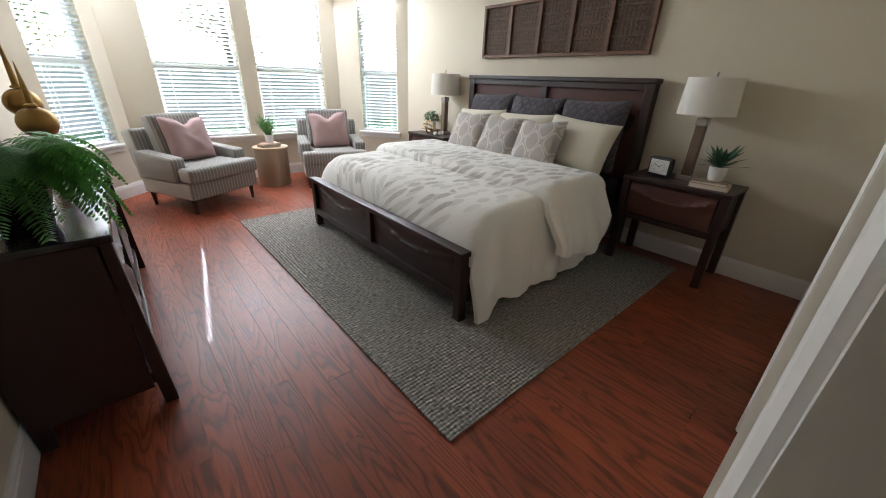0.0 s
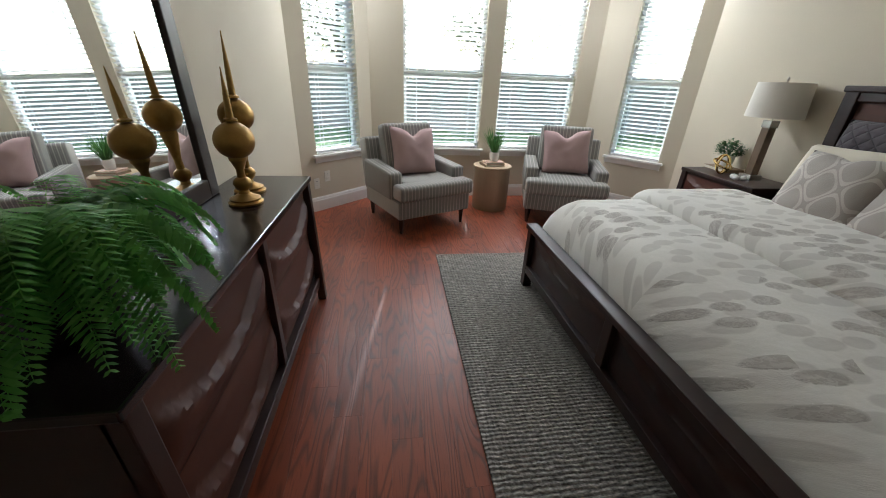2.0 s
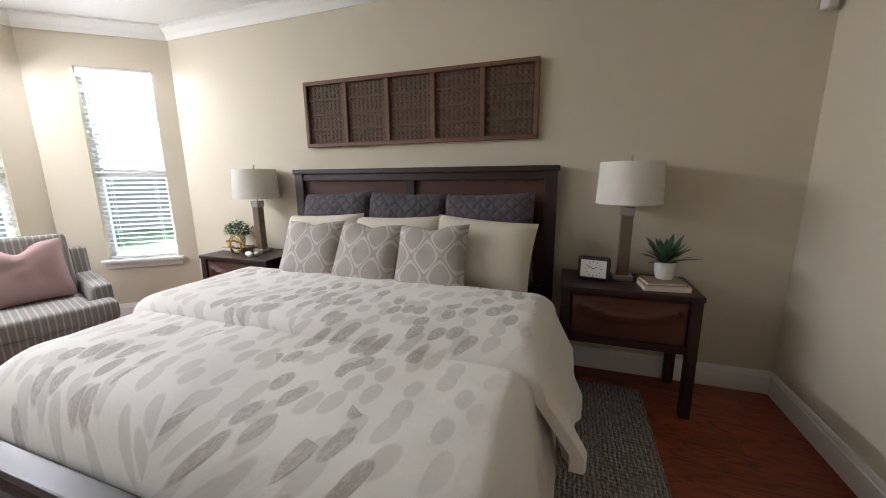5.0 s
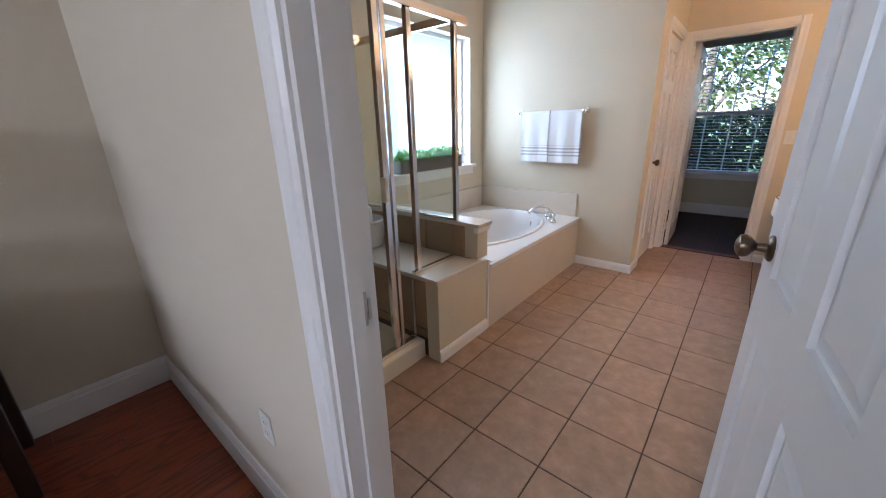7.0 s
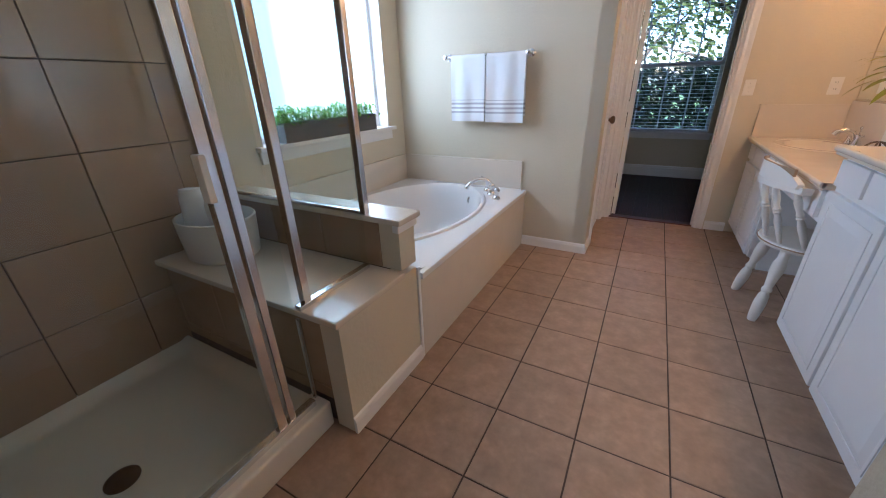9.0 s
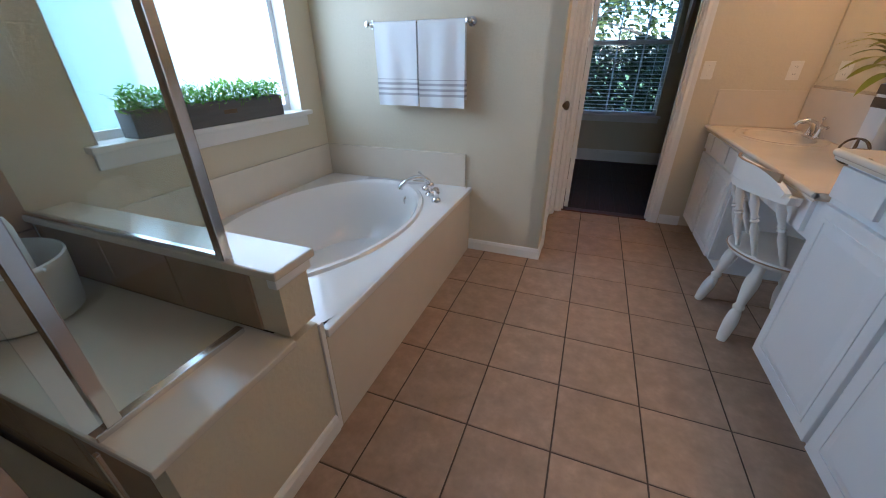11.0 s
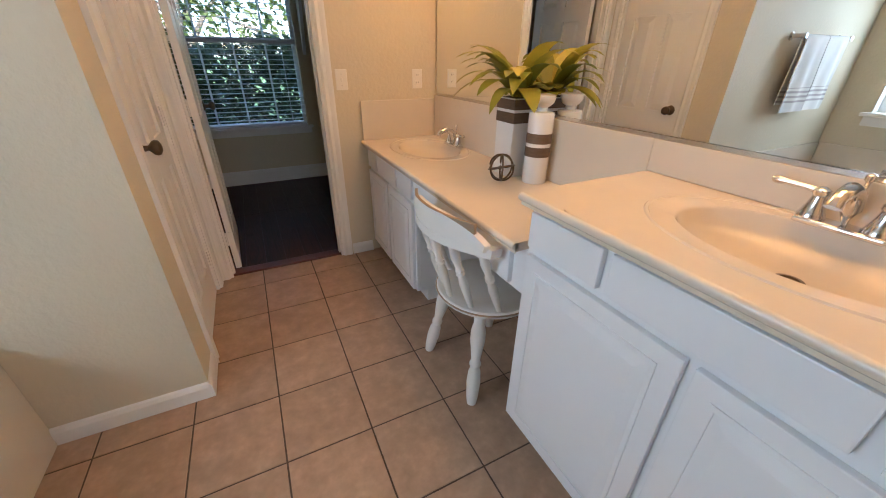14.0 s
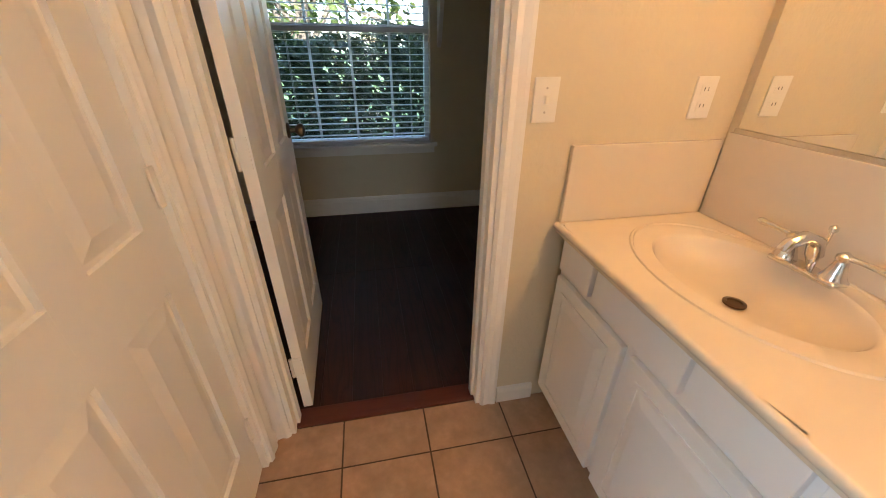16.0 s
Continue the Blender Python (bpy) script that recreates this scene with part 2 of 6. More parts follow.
def rug_mat():
    m, nt, b = node_mat("woven_grey_rug")
    vec = coords(nt)
    sx = nt.nodes.new("ShaderNodeSeparateXYZ")
    lk(nt, vec, sx.inputs[0])
    rib = math_node(nt, "SINE", math_node(nt, "ADD", math_node(nt, "MULTIPLY", sx.outputs[1], 2 * math.pi / 0.021), math_node(nt, "MULTIPLY", noise_tex(nt, vec, 22, 3), 6.0)))
    knot = math_node(nt, "SINE", math_node(nt, "ADD", math_node(nt, "MULTIPLY", sx.outputs[0], 2 * math.pi / 0.022), math_node(nt, "MULTIPLY", noise_tex(nt, vec, 60, 2), 5.0)))
    yarn = noise_tex(nt, coords(nt, (30, 95, 1)), 1.0, 3, 0.7)
    patch = noise_tex(nt, coords(nt, (2.2, 14, 1)), 1.0, 3, 0.6)
    c = mix_col(nt, math_node(nt, "MULTIPLY_ADD", yarn, 2.6, -0.8), (0.05, 0.046, 0.042), (0.58, 0.54, 0.48))
    c = mix_col(nt, math_node(nt, "MULTIPLY", patch, 0.5), c, (0.12, 0.11, 0.10))
    gap = math_node(nt, "LESS_THAN", rib, -0.55)
    c = mix_col(nt, math_node(nt, "MULTIPLY", gap, 0.38), c, (0.03, 0.028, 0.026))
    lk(nt, c, b.inputs["Base Color"])
    b.inputs["Roughness"].default_value = 0.95
    add_bump(nt, b, math_node(nt, "ADD", rib, math_node(nt, "MULTIPLY", knot, 0.5)), 0.6, 0.004)
    return m


RUG = rug_mat()


def duvet_mat():
    """White cotton with scattered oval grey leaves, a sprig of darker ones among them."""
    m, nt, b = node_mat("leaf_print_cotton")
    flat = nt.nodes.new("ShaderNodeSeparateXYZ")
    lk(nt, coords(nt), flat.inputs[0])
    unroll = math_node(nt, "MULTIPLY", math_node(nt, "SIGN", flat.outputs[1]), math_node(nt, "SUBTRACT", 0.70, flat.outputs[2]))
    across = math_node(nt, "ADD", flat.outputs[1], unroll)
    joined = nt.nodes.new("ShaderNodeCombineXYZ")
    lk(nt, flat.outputs[0], joined.inputs[0])
    lk(nt, across, joined.inputs[1])
    vec = joined.outputs[0]
    field = nt.nodes.new("ShaderNodeMapRange")
    field.inputs[1].default_value, field.inputs[2].default_value, field.inputs[3].default_value, field.inputs[4].default_value = 0.90, 1.02, 1.0, 0.0
    lk(nt, math_node(nt, "ABSOLUTE", across), field.inputs[0])
    warped = nt.nodes.new("ShaderNodeVectorMath")
    warped.operation = "MULTIPLY_ADD"
    nz = nd(nt, "ShaderNodeTexNoise", Scale=4.0, Detail=1.0)
    lk(nt, vec, nz.inputs["Vector"])
    lk(nt, nz.outputs["Color"], warped.inputs[0])
    warped.inputs[1].default_value = (0.05, 0.05, 0.0)
    lk(nt, vec, warped.inputs[2])

    def leaves(angle, scale, size, seed, rnd=0.75):
        mp = nt.nodes.new("ShaderNodeMapping")
        mp.inputs["Location"].default_value = (seed, seed * 1.3, 0)
        mp.inputs["Rotation"].default_value = (0, 0, angle)
        mp.inputs["Scale"].default_value = (1.0, 1.7, 0.0)
        lk(nt, warped.outputs[0], mp.inputs["Vector"])
        v = nd(nt, "ShaderNodeTexVoronoi", Scale=scale, Randomness=rnd)
        v.voronoi_dimensions = "2D"
        lk(nt, mp.outputs[0], v.inputs["Vector"])
        soft_ = nt.nodes.new("ShaderNodeMapRange")
        soft_.inputs[1].default_value, soft_.inputs[2].default_value, soft_.inputs[3].default_value, soft_.inputs[4].default_value = size - 0.05, size + 0.02, 1.0, 0.0
        lk(nt, v.outputs["Distance"], soft_.inputs[0])
        return math_node(nt, "MULTIPLY", soft_.outputs[0], field.outputs[0]), v.outputs["Distance"], v.outputs["Color"]

    a, _, _ = leaves(0.5, 6.4, 0.36, 0.0, 0.75)
    d, _, cd = leaves(-0.35, 6.6, 0.37, 3.7, 0.85)
    sep = nt.nodes.new("ShaderNodeSeparateColor")
    lk(nt, cd, sep.inputs[0])
    sprig = math_node(nt, "MULTIPLY", d, math_node(nt, "GREATER_THAN", noise_tex(nt, vec, 1.5, 0), 0.50))
    sprig = math_node(nt, "MULTIPLY", sprig, math_node(nt, "GREATER_THAN", sep.outputs[0], 0.35))
    grain = noise_tex(nt, vec, 240, 3)
    c = mix_col(nt, grain, (0.78, 0.755, 0.70), (0.86, 0.835, 0.78))
    c = mix_col(nt, math_node(nt, "MULTIPLY", a, 0.85), c, (0.65, 0.62, 0.57))
    vein = math_node(nt, "GREATER_THAN", noise_tex(nt, vec, 55, 3, 0.6, 1.5), 0.5)
    c = mix_col(nt, math_node(nt, "MULTIPLY", sprig, math_node(nt, "MULTIPLY_ADD", vein, 0.25, 0.55)), c, (0.40, 0.36, 0.32))
    lk(nt, c, b.inputs["Base Color"])
    b.inputs["Roughness"].default_value = 0.85
    b.inputs["Sheen Weight"].default_value = 0.15
    h = math_node(nt, "ADD", math_node(nt, "MULTIPLY", noise_tex(nt, vec, 7, 3), 3.0), math_node(nt, "ADD", math_node(nt, "MULTIPLY", sprig, vein), math_node(nt, "MULTIPLY", grain, 0.2)))
    add_bump(nt, b, h, 0.35, 0.008)
    return m


DUVET = duvet_mat()


def pattern_cloth(name, base, line, mode, pitch):
    """stripe: thin vertical stripes. trellis: ogee lattice. quilt: diamond quilting (relief)."""
    m, nt, b = node_mat(name)
    vec = coords(nt)
    sx = nt.nodes.new("ShaderNodeSeparateXYZ")
    lk(nt, vec, sx.inputs[0])
    x, y, z = sx.outputs[0], sx.outputs[1], sx.outputs[2]
    grain = noise_tex(nt, vec, 230, 3)
    broad = noise_tex(nt, vec, 9, 2)
    k = 2 * math.pi / pitch
    if mode == "stripe":
        s = math_node(nt, "SINE", math_node(nt, "MULTIPLY", math_node(nt, "ADD", x, math_node(nt, "MULTIPLY", y, 0.0)), k))
        f = math_node(nt, "GREATER_THAN", s, 0.80)
        s2 = math_node(nt, "GREATER_THAN", math_node(nt, "SINE", math_node(nt, "MULTIPLY", x, k * 3)), 0.5)
        f = math_node(nt, "MAXIMUM", f, math_node(nt, "MULTIPLY", s2, 0.25))
        height = grain
    elif mode == "trellis":
        u, v = math_node(nt, "MULTIPLY", x, k), math_node(nt, "MULTIPLY", y, k * 0.75)
        w = math_node(nt, "ADD", math_node(nt, "COSINE", u), math_node(nt, "COSINE", v))
        edge = math_node(nt, "ABSOLUTE", math_node(nt, "SUBTRACT", math_node(nt, "ABSOLUTE", w), 0.35))
        f = math_node(nt, "LESS_THAN", edge, 0.22)
        height = math_node(nt, "ADD", grain, math_node(nt, "MULTIPLY", f, 0.8))
    else:
        d1 = math_node(nt, "ABSOLUTE", math_node(nt, "SINE", math_node(nt, "MULTIPLY", math_node(nt, "ADD", x, y), k / 2)))
        d2 = math_node(nt, "ABSOLUTE", math_node(nt, "SINE", math_node(nt, "MULTIPLY", math_node(nt, "SUBTRACT", x, y), k / 2)))
        q = math_node(nt, "MINIMUM", d1, d2)
        f = math_node(nt, "LESS_THAN", q, 0.12)
        height = math_node(nt, "MULTIPLY", math_node(nt, "POWER", q, 0.5), 6.0)
    c = mix_col(nt, f, base, line)
    c = mix_col(nt, math_node(nt, "MULTIPLY", broad, 0.25), c, tuple(v * 0.7 for v in base))
    lk(nt, c, b.inputs["Base Color"])
    b.inputs["Roughness"].default_value = 0.85
    b.inputs["Sheen Weight"].default_value = 0.1
    add_bump(nt, b, height, 0.5, 0.003)
    return m


STRIPE = pattern_cloth("grey_striped_fabric", (0.215, 0.203, 0.187), (0.42, 0.395, 0.355), "stripe", 0.034)
TRELLIS = pattern_cloth("trellis_linen", (0.44, 0.395, 0.355), (0.63, 0.585, 0.535), "trellis", 0.19)
QUILT = pattern_cloth("charcoal_quilted", (0.085, 0.072, 0.082), (0.05, 0.043, 0.05), "quilt", 0.09)


def frosted():
    m, nt, b = node_mat("frosted_glass")
    tl = nd(nt, "ShaderNodeBsdfTranslucent", Color=(0.90, 0.95, 0.92, 1))
    tr = nd(nt, "ShaderNodeBsdfTransparent", Color=(0.9, 0.95, 0.92, 1))
    mx = nd(nt, "ShaderNodeMixShader", Fac=0.12)
    lk(nt, tl.outputs[0], mx.inputs[1])
    lk(nt, tr.outputs[0], mx.inputs[2])
    add = nd(nt, "ShaderNodeMixShader", Fac=0.06)
    gl = nd(nt, "ShaderNodeBsdfGlossy", Roughness=0.25)
    lk(nt, mx.outputs[0], add.inputs[1])
    lk(nt, gl.outputs[0], add.inputs[2])
    bp = nd(nt, "ShaderNodeBump", Strength=0.6, Distance=0.004)
    lk(nt, noise_tex(nt, coords(nt), 60, 3), bp.inputs["Height"])
    lk(nt, bp.outputs[0], gl.inputs["Normal"])
    lk(nt, add.outputs[0], nt.nodes["Material Output"].inputs[0])
    return m


FROST = frosted()


def towel_mat():
    m, nt, b = node_mat("striped_terry")
    vec = coords(nt)
    sx = nt.nodes.new("ShaderNodeSeparateXYZ")
    lk(nt, vec, sx.inputs[0])
    z = sx.outputs[2]
    band = math_node(nt, "MULTIPLY", math_node(nt, "GREATER_THAN", z, 0.05), math_node(nt, "LESS_THAN", z, 0.155))
    line = math_node(nt, "GREATER_THAN", math_node(nt, "SINE", math_node(nt, "MULTIPLY", z, 2 * math.pi / 0.03)), 0.15)
    grain = noise_tex(nt, vec, 260, 3)
    c = mix_col(nt, grain, (0.72, 0.71, 0.69), (0.84, 0.83, 0.81))
    c = mix_col(nt, math_node(nt, "MULTIPLY", band, math_node(nt, "MULTIPLY", line, 0.75)), c, (0.34, 0.32, 0.33))
    lk(nt, c, b.inputs["Base Color"])
    b.inputs["Roughness"].default_value = 0.95
    return m


TOWEL = towel_mat()
LAWN = surface("lawn", (0.09, 0.16, 0.035), 0.95, var=0.4, vscale=0.6, fine=40, bump=0.6, dist=0.02)


# ---------------------------------------------------------------- mesh helpers
def box(bm, x0, x1, y0, y1, z0, z1, bevel=0.0, seg=2, m=None):
    vs = [bm.verts.new((x, y, z)) for x in (x0, x1) for y in (y0, y1) for z in (z0, z1)]
    fs = [bm.faces.new([vs[i] for i in f]) for f in ((0, 1, 3, 2), (4, 6, 7, 5), (0, 4, 5, 1), (2, 3, 7, 6), (0, 2, 6, 4), (1, 5, 7, 3))]
    if bevel:
        es = list({e for f in fs for e in f.edges})
        r = bmesh.ops.bevel(bm, geom=es, offset=bevel, segments=seg, affect="EDGES", profile=0.6)
        vs = list({v for f in r["faces"] for v in f.verts} | {v for v in vs if v.is_valid})
    if m is not None:
        bmesh.ops.transform(bm, matrix=m, verts=vs)
    return vs


def lathe(bm, profile, seg=24, at=(0, 0, 0), m=None, sx=1.0, sy=1.0):
    """Turns (radius, height) pairs about z."""
    rings, made = [], []
    for r, z in profile:
        ring = [bm.verts.new((at[0] + sx * r * math.cos(2 * math.pi * i / seg), at[1] + sy * r * math.sin(2 * math.pi * i / seg), at[2] + z)) for i in range(seg)]
        rings.append(ring)
        made += ring
    for a, b in zip(rings, rings[1:]):
        for i in range(seg):
            bm.faces.new((a[i], a[(i + 1) % seg], b[(i + 1) % seg], b[i]))
    bm.faces.new(rings[0][::-1])
    bm.faces.new(rings[-1])
    if m is not None:
        bmesh.ops.transform(bm, matrix=m, verts=made)
    return made


def tube(bm, pts, radius, seg=10, flat=1.0):
    """A round bar through points; radius may be a list."""
    pts = [Vector(p) for p in pts]
    radii = radius if isinstance(radius, (list, tuple)) else [radius] * len(pts)
    rings = []
    ref = Vector((0, 0, 1)) if abs((pts[-1] - pts[0]).normalized().z) < 0.9 else Vector((1, 0, 0))
    for i, p in enumerate(pts):
        d = (pts[min(i + 1, len(pts) - 1)] - pts[max(i - 1, 0)]).normalized()
        u = d.cross(ref).normalized()
        v = d.cross(u).normalized()
        rings.append([bm.verts.new(p + (u * math.cos(2 * math.pi * k / seg) + v * math.sin(2 * math.pi * k / seg) * flat) * radii[i]) for k in range(seg)])
    for a, b in zip(rings, rings[1:]):
        for i in range(seg):
            bm.faces.new((a[i], a[(i + 1) % seg], b[(i + 1) % seg], b[i]))
    bm.faces.new(rings[0][::-1])
    bm.faces.new(rings[-1])


def sheet(bm, nu, nv, f, closed=False):
    """A grid of points f(u, v), u and v from 0 to 1."""
    g = [[bm.verts.new(f(i / nu, j / nv)) for j in range(nv + 1)] for i in range(nu + 1)]
    for i in range(nu):
        for j in range(nv):
            bm.faces.new((g[i][j], g[i + 1][j], g[i + 1][j + 1], g[i][j + 1]))
    return g


def thick_sheet(bm, nu, nv, f, back):
    """A sheet f(u, v) with a second face back(u, v) behind it and a closed rim."""
    a, b = sheet(bm, nu, nv, f), sheet(bm, nu, nv, back)
    rim = [(i, 0) for i in range(nu)] + [(nu, j) for j in range(nv)] + [(i, nv) for i in range(nu, 0, -1)] + [(0, j) for j in range(nv, 0, -1)]
    for (i, j), (k, l) in zip(rim, rim[1:] + rim[:1]):
        bm.faces.new((a[i][j], a[k][l], b[k][l], b[i][j]))


def prism(bm, pts, z0, z1):
    lo, hi = [bm.verts.new((x, y, z0)) for x, y in pts], [bm.verts.new((x, y, z1)) for x, y in pts]
    bm.faces.new(lo[::-1])
    bm.faces.new(hi)
    for i in range(len(pts)):
        j = (i + 1) % len(pts)
        bm.faces.new((lo[i], lo[j], hi[j], hi[i]))


def part(name, bm, material, parent=None, label="", smooth=False, m=None):
    bmesh.ops.recalc_face_normals(bm, faces=bm.faces[:])
    me = bpy.data.meshes.new(name)
    bm.to_mesh(me)
    bm.free()
    me.materials.append(material)
    if smooth:
        me.polygons.foreach_set("use_smooth", [True] * len(me.polygons))
        me.set_sharp_from_angle(angle=radians(42))
    ob = new(name, me)
    if parent is not None:
        ob.parent = parent
    if m is not None:
        ob.matrix_basis = m
    if label:
        ob["label"] = label
    return ob


def again(ob, m, parent=None):
    """Another object on the same mesh."""
    o = new(ob.name.split(".")[0], ob.data)
    o.parent = ob.parent if parent is None else parent
    o.matrix_basis = m
    if "label" in ob:
        o["label"] = ob["label"]
    return o


def thing(name, label, category, m=None, group="", kind=""):
    ob = new(name)
    ob.empty_display_size = 0.1
    if m is not None:
        ob.matrix_basis = m
    return tagged(ob, label, category, group, kind)


def bbox(x0, x1, y0, y1, z0, z1, bevel=0.0, seg=2):
    bm = bmesh.new()
    box(bm, x0, x1, y0, y1, z0, z1, bevel, seg)
    return bm


def turned(profile, seg=24, at=(0, 0, 0), m=None, sx=1.0, sy=1.0):
    bm = bmesh.new()
    lathe(bm, profile, seg, at, m, sx, sy)
    return bm


def bar(pts, radius, seg=10, flat=1.0):
    bm = bmesh.new()
    tube(bm, pts, radius, seg, flat)
    return bm


# ---------------------------------------------------------------- structure
CEILING_Z = 2.74
EX, WX, SY, NY = 8.585, 4.555, 1.875, 7.62
A, B, C, D = (WX, 6.92), (5.24, NY), (7.90, NY), (EX, 6.76)
BN, BEX, TOWEL_Y, CLOSET_X, END_Y, MIRROR_X, PART_X, PART_Y = 1.755, 8.575, -1.266, 6.945, -2.27, 5.41, 5.955, 0.415


def frame_of(p0, p1, z=0.0):
    """Local x runs from p0 to p1, local y to its left."""
    d = math.atan2(p1[1] - p0[1], p1[0] - p0[0])
    return pose(p0[0], p0[1], z, 0, 0, math.degrees(d)), math.hypot(p1[0] - p0[0], p1[1] - p0[1])


def wall(name, p0, p1, mat_, thick=0.12, z1=CEILING_Z, openings=(), ends=(0.0, 0.0), label="painted plaster wall"):
    """The face lies on the line from p0 to p1; the body is on its left."""
    m, n = frame_of(p0, p1)
    bm = bmesh.new()
    x = -ends[0]
    for a, b, za, zb in sorted(openings):
        box(bm, x, a, 0, thick, 0, z1)
        if za > 0:
            box(bm, a, b, 0, thick, 0, za)
        box(bm, a, b, 0, thick, zb, z1)
        x = b
    box(bm, x, n + ends[1], 0, thick, 0, z1)
    bmesh.ops.remove_doubles(bm, verts=bm.verts[:], dist=0.0005)
    return tagged(part(name, bm, mat_, m=m), label, "wall", kind="structure")


def moulding(name, p0, p1, profile, label, material=None):
    """Sweeps (out, up) along the foot of a wall whose body is left of p0 to p1."""
    m, n = frame_of(p0, p1)
    bm = bmesh.new()
    lo = [bm.verts.new((0, -o, u)) for o, u in profile]
    hi = [bm.verts.new((n, -o, u)) for o, u in profile]
    k = len(profile)
    for i in range(k):
        j = (i + 1) % k
        bm.faces.new((lo[i], lo[j], hi[j], hi[i]))
    bm.faces.new(lo)
    bm.faces.new(hi[::-1])
    return tagged(part(name, bm, material or TRIM, m=m), label, "trim", kind="structure")


BASE = [(0, 0), (0.016, 0), (0.016, 0.115), (0.012, 0.122), (0.012, 0.132), (0.006, 0.148), (0, 0.15)]
BASE_LOW = [(0, 0), (0.013, 0), (0.013, 0.055), (0.007, 0.072), (0, 0.078)]
CROWN = [(0, CEILING_Z - 0.11), (0.012, CEILING_Z - 0.11), (0.03, CEILING_Z - 0.07), (0.07, CEILING_Z - 0.025), (0.09, CEILING_Z - 0.02), (0.09, CEILING_Z - 0.001), (0, CEILING_Z - 0.001)]

DOOR_H = 2.05
BD0, BD1 = 6.03, 6.85          # bath door opening along x
ENTRY0, ENTRY1 = 4.60, 5.42     # entry opening along x
SD0, SD1 = 6.15, 6.885          # study door opening along x
CD0, CD1 = -1.52, -2.17         # closet door along y

# bedroom shell
wall("wall_east", (EX, D[1]), (EX, BN), WALL, 0.15, ends=(0.15, 0.0))
wall("wall_west", (WX, SY), (WX, A[1]), WALL, 0.15, ends=(0.3, 0.15))
W1 = (0.198, 0.80)
wall("wall_bay_1", A, B, WALL, 0.14, openings=[(*W1, 0.60, 2.36)], ends=(0.1, 0.1))
wall("wall_north", B, C, WALL, 0.14, openings=[(0.375, 1.295, 0.60, 2.36), (1.495, 2.425, 0.60, 2.36)], ends=(0.1, 0.1))
W4 = (0.35, 0.925)
wall("wall_bay_2", C, D, WALL, 0.14, openings=[(*W4, 0.60, 2.36)], ends=(0.1, 0.1))
wall("wall_south", (EX, SY), (WX, SY), WALL, 0.06, openings=[(EX - BD1, EX - BD0, 0, DOOR_H), (EX - ENTRY1, EX - ENTRY0, 0, DOOR_H)])
bm = bmesh.new()
prism(bm, [(WX - 0.1, -4.7), (EX + 0.1, -4.7), (EX + 0.1, D[1] + 0.05), (C[0] + 0.08, NY + 0.1), (B[0] - 0.08, NY + 0.1), (WX - 0.1, A[1] + 0.05)], CEILING_Z, CEILING_Z + 0.1)
tagged(part("ceiling", bm, CEIL), "white painted plaster ceiling", "ceiling", kind="structure")

# hall behind the entry
wall("wall_hall_east", (ENTRY1 + 0.1, 1.815), (ENTRY1 + 0.1, 0.5), WALL, 0.1)
wall("wall_hall_west", (WX, 0.5), (WX, 1.815), WALL, 0.1)
wall("wall_hall_south", (5.60, 0.5), (WX - 0.1, 0.5), WALL, 0.1)

# bathroom shell
wall("wall_bath_north", (PART_X, BN), (BEX, BN), BATH_WALL, 0.06, openings=[(BD0 - PART_X, BD1 - PART_X, 0, DOOR_H)], ends=(0.1, 0))
BW = (-1.04, 0.165, 0.945, 2.14)
wall("wall_bath_east", (BEX, BN), (BEX, TOWEL_Y), BATH_WALL, 0.16, openings=[(BN - BW[1], BN - BW[0], BW[2], BW[3])], ends=(0, 0.1))
wall("wall_towel", (BEX, TOWEL_Y), (CLOSET_X, TOWEL_Y), BATH_WALL, 0.10)
wall("wall_closet", (CLOSET_X, TOWEL_Y - 0.0), (CLOSET_X, END_Y), BATH_WALL, 0.10, openings=[(TOWEL_Y - CD0, TOWEL_Y - CD1, 0, DOOR_H)])
wall("wall_end", (CLOSET_X + 0.1, END_Y), (MIRROR_X - 0.12, END_Y), BATH_WALL, 0.05, openings=[(CLOSET_X + 0.1 - SD1, CLOSET_X + 0.1 - SD0, 0, DOOR_H)])
wall("wall_mirror", (MIRROR_X, END_Y), (MIRROR_X, PART_Y), BATH_WALL, 0.12, ends=(0, 0.1))
wall("wall_alcove_north", (MIRROR_X, PART_Y), (PART_X - 0.1, PART_Y), BATH_WALL, 0.10)
wall("wall_bath_west", (PART_X, PART_Y), (PART_X, BN), BATH_WALL, 0.10)

# study shell
STUDY_Y = -4.40
SW = (5.99, 7.17, 0.60, 2.36)
wall("wall_study_north", (4.6, END_Y - 0.10), (8.4, END_Y - 0.10), BATH_WALL, 0.05, openings=[(SD0 - 4.6, SD1 - 4.6, 0, DOOR_H)])
wall("wall_study_south", (8.4, STUDY_Y), (4.6, STUDY_Y), BATH_WALL, 0.14, openings=[(8.4 - SW[1], 8.4 - SW[0], SW[2], SW[3])])
wall("wall_study_east", (8.4, END_Y - 0.05), (8.4, STUDY_Y), BATH_WALL, 0.1)
wall("wall_study_west", (4.6, STUDY_Y), (4.6, END_Y - 0.05), BATH_WALL, 0.1)

